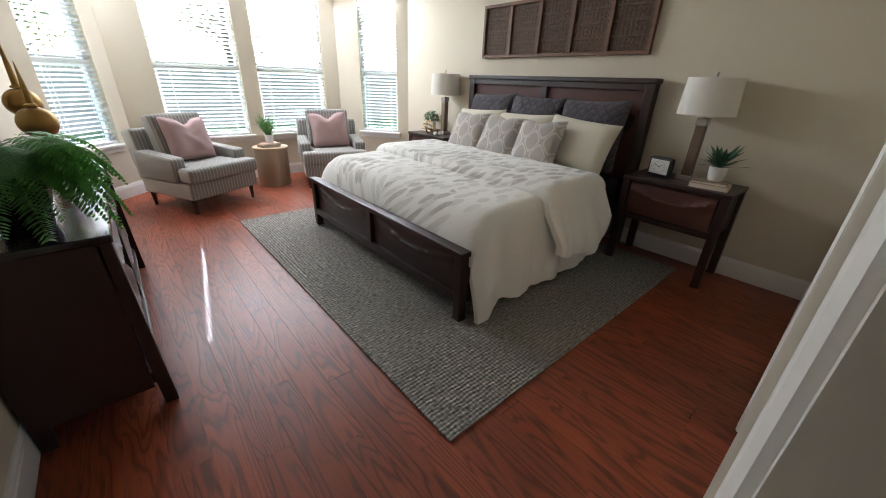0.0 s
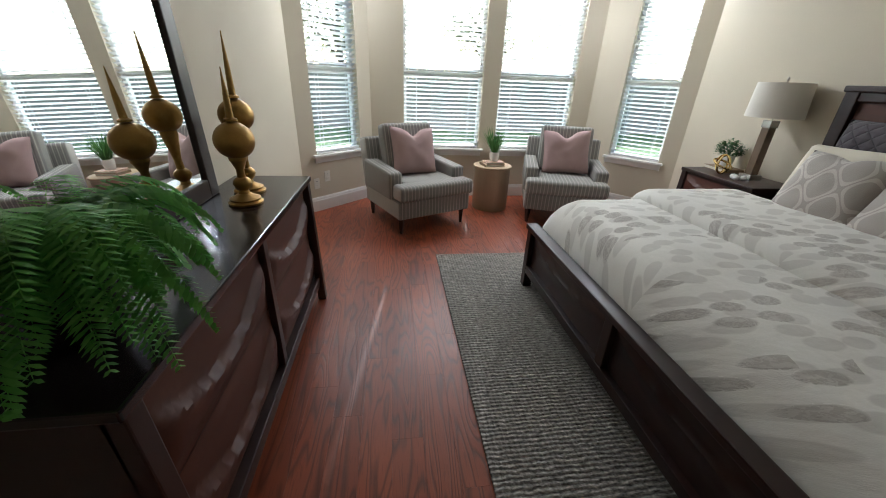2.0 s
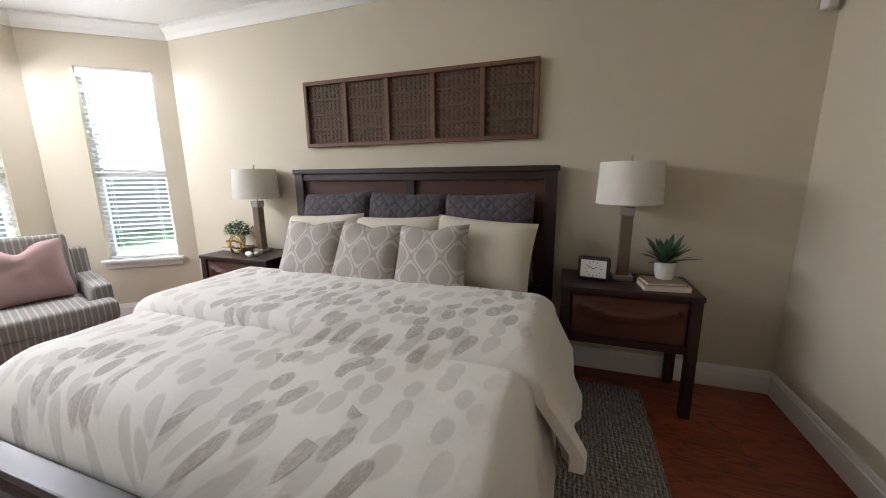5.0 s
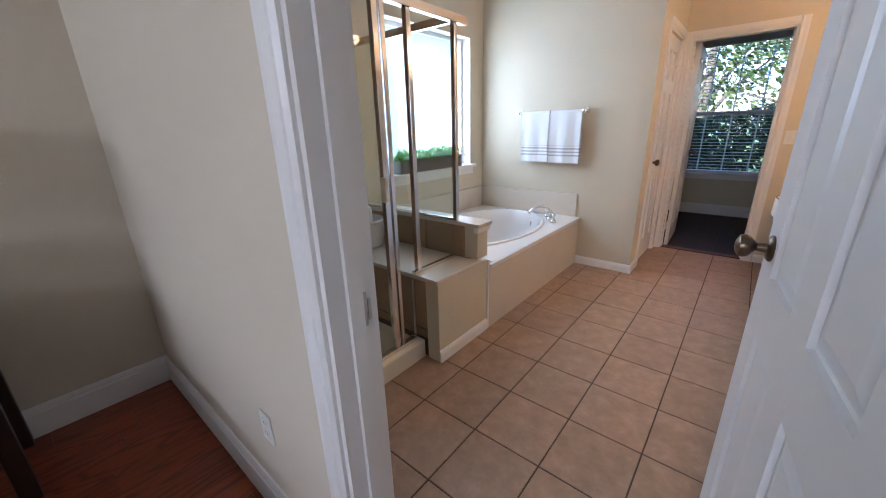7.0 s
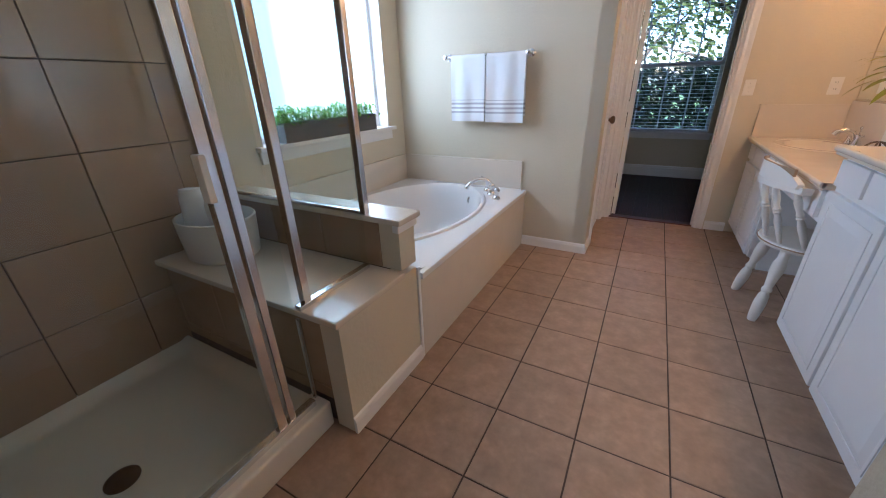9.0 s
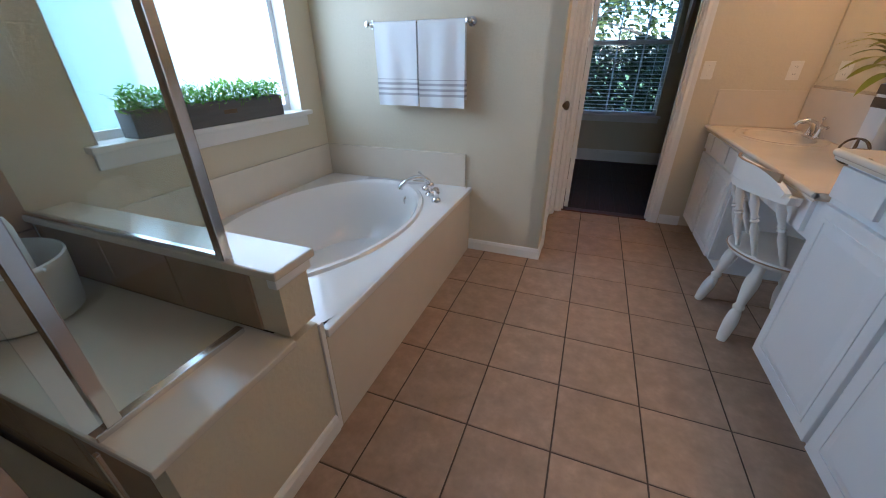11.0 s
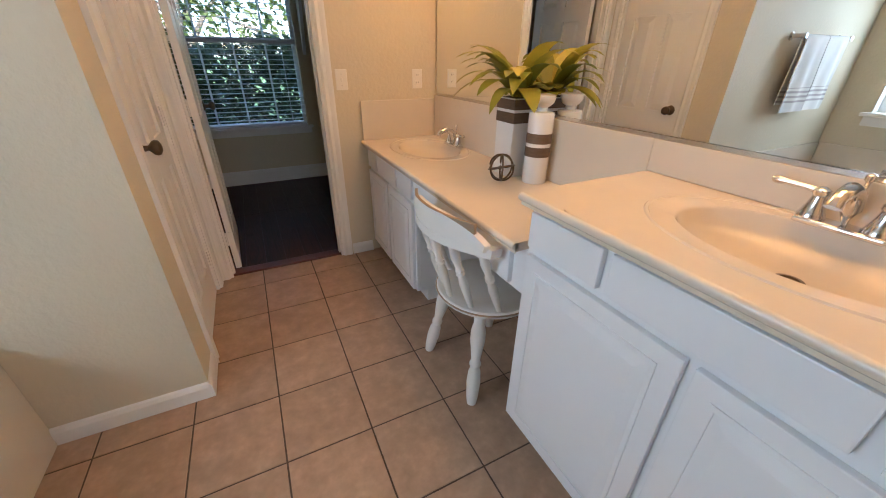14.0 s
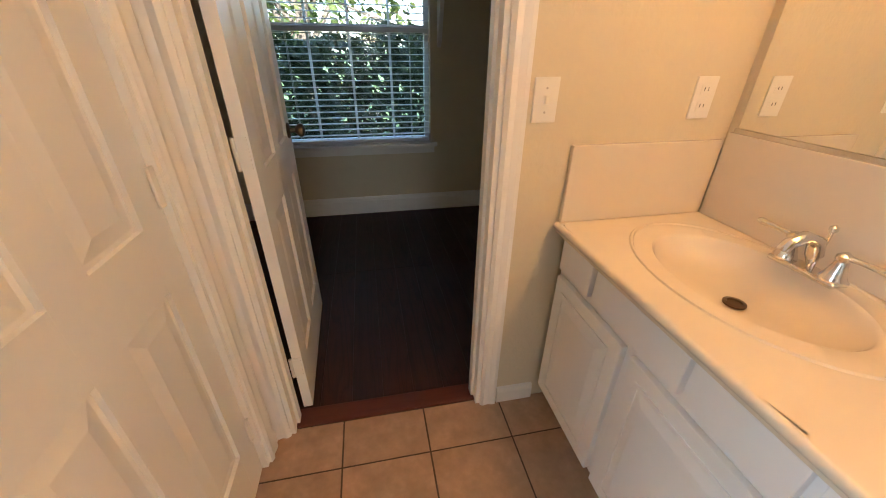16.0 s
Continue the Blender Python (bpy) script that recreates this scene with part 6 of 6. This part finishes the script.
for _ in range(160):
    x, y = rng.gauss(0, 0.025), rng.uniform(-0.42, 0.42)
    tube(bm, [(x, y, 0.08), (x + rng.gauss(0, 0.01), y + rng.gauss(0, 0.01), rng.uniform(0.14, 0.2))], 0.0012, 3)
part("foliage", bm, BOX_GREEN, pb)

bk = thing("storage_basket", "white oval basket with handles on the shower bench", "basket", pose(8.33, 0.66, 0.534))
bm = bmesh.new()
lathe(bm, [(0.13, 0), (0.142, 0.01), (0.15, 0.10), (0.155, 0.19), (0.149, 0.193), (0.143, 0.10), (0.13, 0.015), (0.01, 0.012)], 32, sx=1.25, sy=1.0)
part("body", bm, WICKER, bk, smooth=True)
for s in (-1, 1):
    part("handle", bar([(s * 0.165, -0.04, 0.175), (s * 0.205, -0.02, 0.185), (s * 0.205, 0.02, 0.185), (s * 0.165, 0.04, 0.175)], 0.009, 8), WICKER, bk, smooth=True)
for k, (x, y, h, r) in enumerate(((-0.07, 0.0, 0.27, 0.055), (0.04, -0.04, 0.28, 0.05), (0.07, 0.05, 0.30, 0.052))):
    bm = turned([(r * 0.8, 0), (r, 0.02), (r, h - 0.03), (r * 0.85, h), (r * 0.5, h + 0.004), (r * 0.45, h - 0.01), (0.002, h - 0.008)], 20)
    o = part("rolled_towel", bm, TOWEL_C, smooth=True, m=pose(8.33 + x, 0.66 + y, 0.547, 4 * (k - 1), 3 * (k - 1), 0))
    tagged(o, "white rolled towel standing in the basket", "towel", "rolled towels")

# captain's chair at the dressing counter; local +x is its back
chair = thing("wooden_chair", "distressed white wooden chair with turned legs and spindles", "chair", pose(5.80, -0.94, 0, 0, 0, 4))
bm = bmesh.new()
lathe(bm, [(0.195, 0.405), (0.215, 0.41), (0.222, 0.425), (0.215, 0.437), (0.17, 0.436), (0.02, 0.436)], 40, sx=0.98, sy=1.0)
part("seat", bm, CHAIR_WHITE, chair, "round saddled seat with worn rim", True)
part("seat_wear", bar([(0.2205 * 0.98 * math.cos(t), 0.2205 * math.sin(t), 0.427) for t in [2 * math.pi * i / 40 for i in range(41)]], 0.0035, 6), WORN, chair, "bare worn wood along the rim")
LEGP = [(0.019, 0), (0.024, 0.03), (0.029, 0.10), (0.025, 0.15), (0.018, 0.17), (0.024, 0.18), (0.024, 0.19), (0.018, 0.20), (0.020, 0.215), (0.030, 0.29), (0.030, 0.33), (0.022, 0.36), (0.024, 0.41)]
for sx_, sy_ in ((1, 1), (1, -1), (-1, 1), (-1, -1)):
    foot, head = Vector((0.185 * sx_, 0.185 * sy_, 0)), Vector((0.12 * sx_, 0.12 * sy_, 0.41))
    ax = (head - foot).normalized()
    rot = Vector((0, 0, 1)).rotation_difference(ax).to_matrix().to_4x4()
    part("leg", turned([(r, z * (head - foot).length / 0.41) for r, z in LEGP], 16, m=Matrix.Translation(foot) @ rot), CHAIR_WHITE, chair, "turned white leg", True)
def back_line(t, reach, half, sag):
    """A point of the shallow back curve, t from -1 to 1 across the chair."""
    return Vector((reach - sag * t * t, half * t, 0))


for k in (-2, -1, 0, 1, 2):
    a = radians(33 * k)
    lo = Vector((0.185 * math.cos(a), 0.195 * math.sin(a), 0.432))
    hi = back_line(k * 0.42, 0.270, 0.245, 0.10) + Vector((0, 0, 0.735))
    ax = hi - lo
    rot = Vector((0, 0, 1)).rotation_difference(ax.normalized()).to_matrix().to_4x4()
    prof = [(0.010, 0), (0.013, 0.04), (0.018, 0.11), (0.012, 0.145), (0.018, 0.152), (0.012, 0.16), (0.017, 0.167), (0.012, 0.176), (0.018, 0.22), (0.012, 0.27)]
    part("spindle", turned([(r, z * ax.length / 0.27) for r, z in prof], 12, m=Matrix.Translation(lo) @ rot), CHAIR_WHITE, chair, "", True)


def bow(z0, z1, r0, r1, half, sag, lift, material, name, label="", scroll=0.0):
    """A sawn rail bent along the back; its top falls by lift at the ends, which flare by scroll."""
    bm = bmesh.new()
    sec = [(r0, z0), (r1, z0), (r1, z1), (r0, z1)]
    prev = None
    for i in range(33):
        t = -1 + i / 16
        drop = lift * abs(t) ** 3.0
        flare = scroll * max(0.0, abs(t) - 0.7) ** 1.5 / 0.164
        ring = []
        for r, z in sec:
            p = back_line(t, r, half, sag)
            ring.append(bm.verts.new((p.x + flare * (0.6 if z > z0 else 1.0), p.y, z - drop * (1 if z > z0 + 0.001 else 0.12))))
        if prev:
            for j in range(4):
                bm.faces.new((prev[j], prev[(j + 1) % 4], ring[(j + 1) % 4], ring[j]))
        else:
            bm.faces.new(ring)
        prev = ring
    bm.faces.new(prev[::-1])
    bmesh.ops.bevel(bm, geom=[e for e in bm.edges if e.calc_face_angle(0) > 0.9], offset=min(0.006, (z1 - z0) * 0.3), segments=2, affect="EDGES")
    part(name, bm, material, chair, label, True)


bow(0.73, 0.760, 0.25, 0.292, 0.255, 0.10, 0.0, CHAIR_WHITE, "back_bow", "curved arm bow", 0.01)
bow(0.760, 0.842, 0.266, 0.290, 0.240, 0.085, 0.070, CHAIR_WHITE, "crest", "raised curved crest rail", 0.018)
bow(0.8408, 0.8432, 0.280, 0.2908, 0.20, 0.059, 0.042, WORN, "crest_wear", "bare worn wood on the crest")


def striped_vessel(name, m, prof_w, h, square, bands, label, category):
    v = thing(name, label, category, m)
    r = prof_w
    if square:
        bm = bmesh.new()
        box(bm, -r, r, -r, r, 0, h, 0.006, 2)
        part("body", bm, CERAMIC, v)
        for a, b in bands:
            bm = bmesh.new()
            box(bm, -r - 0.0012, r + 0.0012, -r - 0.0012, r + 0.0012, a, b)
            part("band", bm, BAND, v, "textured dark brown band")
        part("soil", bbox(-r + 0.012, r - 0.012, -r + 0.012, r - 0.012, h, h + 0.002), SOIL, v)
    else:
        part("body", turned([(r * 0.97, 0), (r, 0.006), (r, h * 0.79), (r * 0.94, h * 0.81), (r * 0.42, h * 0.82), (r * 0.40, h * 0.86), (r * 0.62, h * 0.88), (r * 0.82, h * 0.91), (r * 0.9, h * 0.95), (r * 0.88, h * 0.99), (r * 0.6, h), (0.002, h * 0.99)], 32), CERAMIC, v, smooth=True)
        for a, b in bands:
            part("band", turned([(r + 0.0012, a), (r + 0.0012, b)], 32), BAND, v, "textured dark brown band")
    return v


BAND = surface("ribbed_brown_band", (0.15, 0.095, 0.055), 0.5, metal=0.2, var=0.4, vscale=20, fine=60, bump=0.3, stretch=(1, 1, 6))
striped_vessel("striped_jar", pose(5.492, -1.085, 0.805), 0.052, 0.36, False, ((0.115, 0.155), (0.17, 0.21)), "white ceramic jar with two brown bands", "vase")
pot = striped_vessel("striped_planter", pose(5.502, -1.237, 0.805), 0.064, 0.335, True, ((0.235, 0.278), (0.290, 0.330)), "square white planter with brown bands and yellow-green leaves", "plant")
bm = bmesh.new()
for k in range(52):
    a = 2.4 * k + rng.uniform(-0.3, 0.3)
    up = rng.uniform(1.1, 5.0)
    ln = rng.uniform(0.24, 0.38)
    if math.cos(a) < -0.1:
        ln *= 0.45
    leaf(bm, (0.02 * math.cos(a), 0.02 * math.sin(a), 0.33), (math.cos(a), math.sin(a), up), ln, rng.uniform(0.055, 0.09), 2.3, 10)
part("leaves", bm, YELLOW_LEAF, pot, "long arching yellow-green leaves", True)
ring_knot("wire_sphere", pose(5.625, -1.150, 0.805), 0.056, 0.0042, ((90, 0, 0), (90, 0, 60), (90, 0, 120), (20, 0, 0)), BRONZE, "open sphere of dark bronze hoops", "ornament")

ht = thing("hand_towel", "cream hand towel with tan stripes hanging from a ring", "towel", pose(5.60, PART_Y, 1.0))
part("ring_mount", turned([(0.025, 0), (0.022, 0.01), (0.01, 0.014), (0.01, 0.105)], 16, m=Matrix.Translation((0, 0, 0.50)) @ Matrix.Rotation(radians(90), 4, "X")), CHROME, ht, smooth=True)
part("ring", bar([(0.075 * math.cos(t), -0.10, 0.43 + 0.075 * math.sin(t)) for t in [2 * math.pi * i / 24 for i in range(25)]], 0.005, 8), CHROME, ht, smooth=True)


def towel_at(u, z, out):
    v = z / 0.40
    w = 0.10 + 0.10 * (1 - v)
    return Vector(((u - 0.5) * w, -0.10 + 0.012 * math.sin(u * 14) * (1 - v * 0.3) - out, z))


bm = bmesh.new()
thick_sheet(bm, 16, 24, lambda u, v: towel_at(u, 0.40 * v, 0.016), lambda u, v: towel_at(u, 0.40 * v, -0.016))
part("cloth", bm, LINEN, ht, smooth=True)
for a, b in ((0.05, 0.075), (0.10, 0.125), (0.15, 0.175)):
    bm = bmesh.new()
    thick_sheet(bm, 16, 2, lambda u, v: towel_at(-0.01 + 1.02 * u, a + (b - a) * v, 0.018), lambda u, v: towel_at(-0.01 + 1.02 * u, a + (b - a) * v, -0.018))
    part("stripe", bm, TOWEL_TAN, ht, "tan woven stripe", True)

for x in (SW[0] - 0.07, SW[1] + 0.07):
    bm = bmesh.new()
    for a, b in (((0, 1.26), (0, 1.75)),):
        v = [bm.verts.new(p) for p in ((x - 0.015, STUDY_Y, 1.30), (x - 0.015, STUDY_Y, 1.80), (x - 0.015, STUDY_Y + 0.20, 1.80), (x - 0.015, STUDY_Y + 0.04, 1.34))]
        r = bmesh.ops.extrude_face_region(bm, geom=[bm.faces.new(v)])
        bmesh.ops.translate(bm, vec=(0.03, 0, 0), verts=[e for e in r["geom"] if isinstance(e, bmesh.types.BMVert)])
    o = part("shelf_bracket", bm, TRIM)
    tagged(o, "white wooden shelf bracket beside the window", "bracket", "shelf brackets")
sh = part("wall_shelf", bbox(SW[0] - 0.12, SW[1] + 0.12, STUDY_Y, STUDY_Y + 0.24, 2.42, 2.45, 0.004), TRIM)
tagged(sh, "white shelf above the window", "shelf")

# ---------------------------------------------------------------- outdoors
tagged(part("ground", bbox(-400, 400, -400, 400, -0.35, -0.20), LAWN), "green lawn round the house", "ground", kind="structure")


def leaf_cloud(name, count, place, size, material, label, category, parent=None):
    """Many small leaf quads; place(rng) gives a centre."""
    r = random.Random(len(name) * 7 + count)
    verts, faces = [], []
    for k in range(count):
        c = Vector(place(r))
        n = Vector((r.gauss(0, 1), r.gauss(0, 1), r.gauss(0.3, 1))).normalized()
        u = n.orthogonal().normalized()
        v = n.cross(u)
        s = size * r.uniform(0.6, 1.3)
        verts += [c - u * s, c + v * s * 0.45, c + u * s, c - v * s * 0.45]
        faces.append((4 * k, 4 * k + 1, 4 * k + 2, 4 * k + 3))
    me = bpy.data.meshes.new(name)
    me.from_pydata([tuple(v) for v in verts], [], faces)
    me.materials.append(material)
    o = new(name, me)
    if parent is not None:
        o.parent = parent
    elif label:
        tagged(o, label, category, kind="stuff")
    return o


def hedge_at(r):
    x = r.uniform(2.5, 10.5)
    y = -6.0 - r.random() ** 0.6 * 1.1
    top = 1.42 + 0.30 * noise.noise(Vector((x * 0.9, 0, 3))) + 0.18 * noise.noise(Vector((x * 3, 1, 3)))
    return (x, y, -0.2 + (top + 0.2) * r.random() ** 0.8)


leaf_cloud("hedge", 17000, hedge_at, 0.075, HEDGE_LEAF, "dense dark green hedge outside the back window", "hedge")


def tree(x, y, h, spread, seed, leaves, base=0.16):
    r = random.Random(seed)
    t = thing("tree", "leafy tree with a bare forked trunk", "tree", pose(x, y, -0.2), "garden trees")
    bm = bmesh.new()
    tube(bm, [(0, 0, 0), (0.05, 0.03, h * 0.25), (-0.04, 0.05, h * 0.5), (0.03, 0, h * 0.8)], [base, base * 0.8, base * 0.6, base * 0.25], 10)
    tips = []
    for k in range(9):
        a, z0 = r.uniform(0, 6.28), h * r.uniform(0.28, 0.7)
        e = Vector((math.cos(a) * spread * r.uniform(0.5, 0.95), math.sin(a) * spread * r.uniform(0.5, 0.95), z0 + h * r.uniform(0.12, 0.3)))
        mid = Vector((e.x * 0.45, e.y * 0.45, (z0 + e.z) / 2 + 0.1))
        tube(bm, [(0, 0, z0), mid, e], [base * 0.4, base * 0.25, base * 0.08], 7)
        tips += [mid, e, (mid + e) / 2]
    part("trunk", bm, BARK, t, smooth=True)
    tips.append(Vector((0, 0, h * 0.9)))

    def place(q):
        c = q.choice(tips)
        return (c.x + q.gauss(0, spread * 0.24), c.y + q.gauss(0, spread * 0.24), c.z + q.gauss(0, spread * 0.2))
    leaf_cloud("crown", leaves, place, 0.085, TREE_LEAF, "", "", t)


tree(5.2, -8.2, 4.6, 1.9, 3, 2300)
tree(7.4, -8.8, 5.0, 2.1, 5, 2300)
tree(9.8, -8.0, 4.4, 1.8, 8, 1700)
tree(3.0, -9.0, 4.8, 2.0, 9, 1700)
tree(3.2, 22.0, 6.0, 2.4, 11, 3000, 0.2)
tree(10.5, 25.0, 6.5, 2.6, 12, 3000, 0.2)
tree(-2.5, 19.0, 6.0, 2.4, 14, 3000, 0.2)
fence = thing("garden_fence", "tall grey wooden board fence across the lawn", "fence")
board = part("board", bbox(-0.07, 0.07, -0.01, 0.01, -0.2, 1.65, 0.003), FENCE, fence, m=pose(-9.0, 16, 0))
for k in range(1, 190):
    again(board, pose(-9.0 + 0.145 * k, 16, 0.01 * math.sin(k * 1.7)))
for z in (0.3, 1.2):
    part("rail", bbox(-9.1, 18.5, 16.012, 16.05, z - 0.04, z + 0.04), FENCE, fence)

# ---------------------------------------------------------------- pieces of floors and walls
def tile_mesh(name, w, h, t, material, bev):
    bm = bmesh.new()
    lo = [(-w / 2, -h / 2), (w / 2, -h / 2), (w / 2, h / 2), (-w / 2, h / 2)]
    a = [bm.verts.new((x, y, 0)) for x, y in lo]
    b = [bm.verts.new((x, y, t - bev)) for x, y in lo]
    c = [bm.verts.new((x - math.copysign(bev, x), y - math.copysign(bev, y), t)) for x, y in lo]
    for p, q in ((a, b), (b, c)):
        for i in range(4):
            bm.faces.new((p[i], p[(i + 1) % 4], q[(i + 1) % 4], q[i]))
    bm.faces.new(c)
    bmesh.ops.recalc_face_normals(bm, faces=bm.faces[:])
    me = bpy.data.meshes.new(name)
    bm.to_mesh(me)
    bm.free()
    me.materials.append(material)
    return me


meshes = {}


def lay(name, w, h, t, material, m, parent, bev=0.002):
    key = (name, round(w, 3), round(h, 3), material.name)
    if key not in meshes:
        meshes[key] = tile_mesh(name, w, h, t, material, bev)
    o = new(name, meshes[key])
    o.parent, o.matrix_basis = parent, m
    return o


TPX, TPY, G = 0.3125, 0.3225, 0.006
x = 7.318 + TPX
while x > MIRROR_X:
    xa, xb = max(x - TPX, MIRROR_X) + G / 2, min(x, 7.60) - G / 2
    y = 0.155 + 5 * TPY
    while y > END_Y - 0.02:
        ya, yb = max(y - TPY, END_Y - 0.02) + G / 2, min(y, BN + 0.03) - G / 2
        if xb - xa > 0.02 and yb - ya > 0.02:
            lay("tile", xb - xa, yb - ya, 0.008, TILE, pose((xa + xb) / 2, (ya + yb) / 2, -0.008 + rng.uniform(-0.0004, 0.0004)), bath_floor)
        y -= TPY
    x -= TPX


def bay_limit(xm):
    if xm < B[0]:
        return A[1] + (xm - A[0]) * (B[1] - A[1]) / (B[0] - A[0]) + 0.04
    if xm > C[0]:
        return C[1] + (xm - C[0]) * (D[1] - C[1]) / (D[0] - C[0]) + 0.04
    return NY


PW = 0.129
x, k = WX, 0
while x < EX - 0.01:
    xb = min(x + PW, EX)
    y = BN + 0.065 - rng.uniform(0, 1.1)
    top = bay_limit((x + xb) / 2)
    while y < top:
        n = rng.choice((0.9, 1.2, 1.5))
        ya, yb = max(y, BN + 0.065), min(y + n, top)
        if yb - ya > 0.03:
            lay("plank", xb - x - 0.0004, round(yb - ya - 0.0008, 2), 0.009, FLOOR_WOOD, pose((x + xb) / 2, (ya + yb) / 2, -0.009), bed_floor, 0.0004)
        y += n
    x += PW
x = 4.6
while x < 8.39:
    xb = min(x + PW, 8.4)
    for ya, yb in ((STUDY_Y, STUDY_Y + 1.0), (STUDY_Y + 1.0, END_Y - 0.10)):
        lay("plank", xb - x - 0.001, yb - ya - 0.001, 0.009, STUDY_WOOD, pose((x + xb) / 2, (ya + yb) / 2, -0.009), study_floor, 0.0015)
    x += PW

WT, WG = 0.325, 0.004
north_tiles = tagged(part("wall_shower_north", bbox(7.50, BEX, BN - 0.006, BN - 0.001, 0.0, 2.30), GROUT), "taupe square wall tiles in the shower", "wall", kind="structure")
east_tiles = tagged(part("wall_shower_east", bbox(BEX - 0.006, BEX - 0.001, 0.46, BN - 0.006, 0.0, 2.30), GROUT), "taupe square wall tiles in the shower", "wall", kind="structure")
z = 0.06
while z < 2.3:
    zb = min(z + WT, 2.3)
    x = BEX - 0.14
    edges = [BEX - 0.012, x]
    while x > 7.5:
        x -= WT
        edges.append(max(x, 7.5))
    for a, b in zip(edges[1:], edges):
        if b - a > 0.02:
            lay("tile", b - a - WG, zb - z - WG, 0.008, WALL_TILE, pose((a + b) / 2, BN - 0.005, (z + zb) / 2, 90, 0, 0), north_tiles)
    edges = [BN - 0.014, BN - 0.14]
    while edges[-1] > 0.50:
        edges.append(max(edges[-1] - WT, 0.46))
    for b, a in zip(edges, edges[1:]):
        if b - a > 0.02:
            lay("tile", b - a - WG, zb - z - WG, 0.008, WALL_TILE, pose(BEX - 0.005, (a + b) / 2, (z + zb) / 2, 90, 0, -90), east_tiles)
    z = zb
x = SX + 0.095
while x < BEX - 0.02:
    xb = min(x + WT, BEX - 0.014)
    for za, zb in ((0.12, 0.175), (0.18, 0.505)):
        lay("tile", xb - x - WG, zb - za - WG, 0.008, WALL_TILE, pose((x + xb) / 2, 0.8215, (za + zb) / 2, 90, 0, 180), bench)
    lay("tile", xb - x - WG, 0.20, 0.008, WALL_TILE, pose((x + xb) / 2, 0.4515, 0.636, 90, 0, 180), bench)
    x = xb
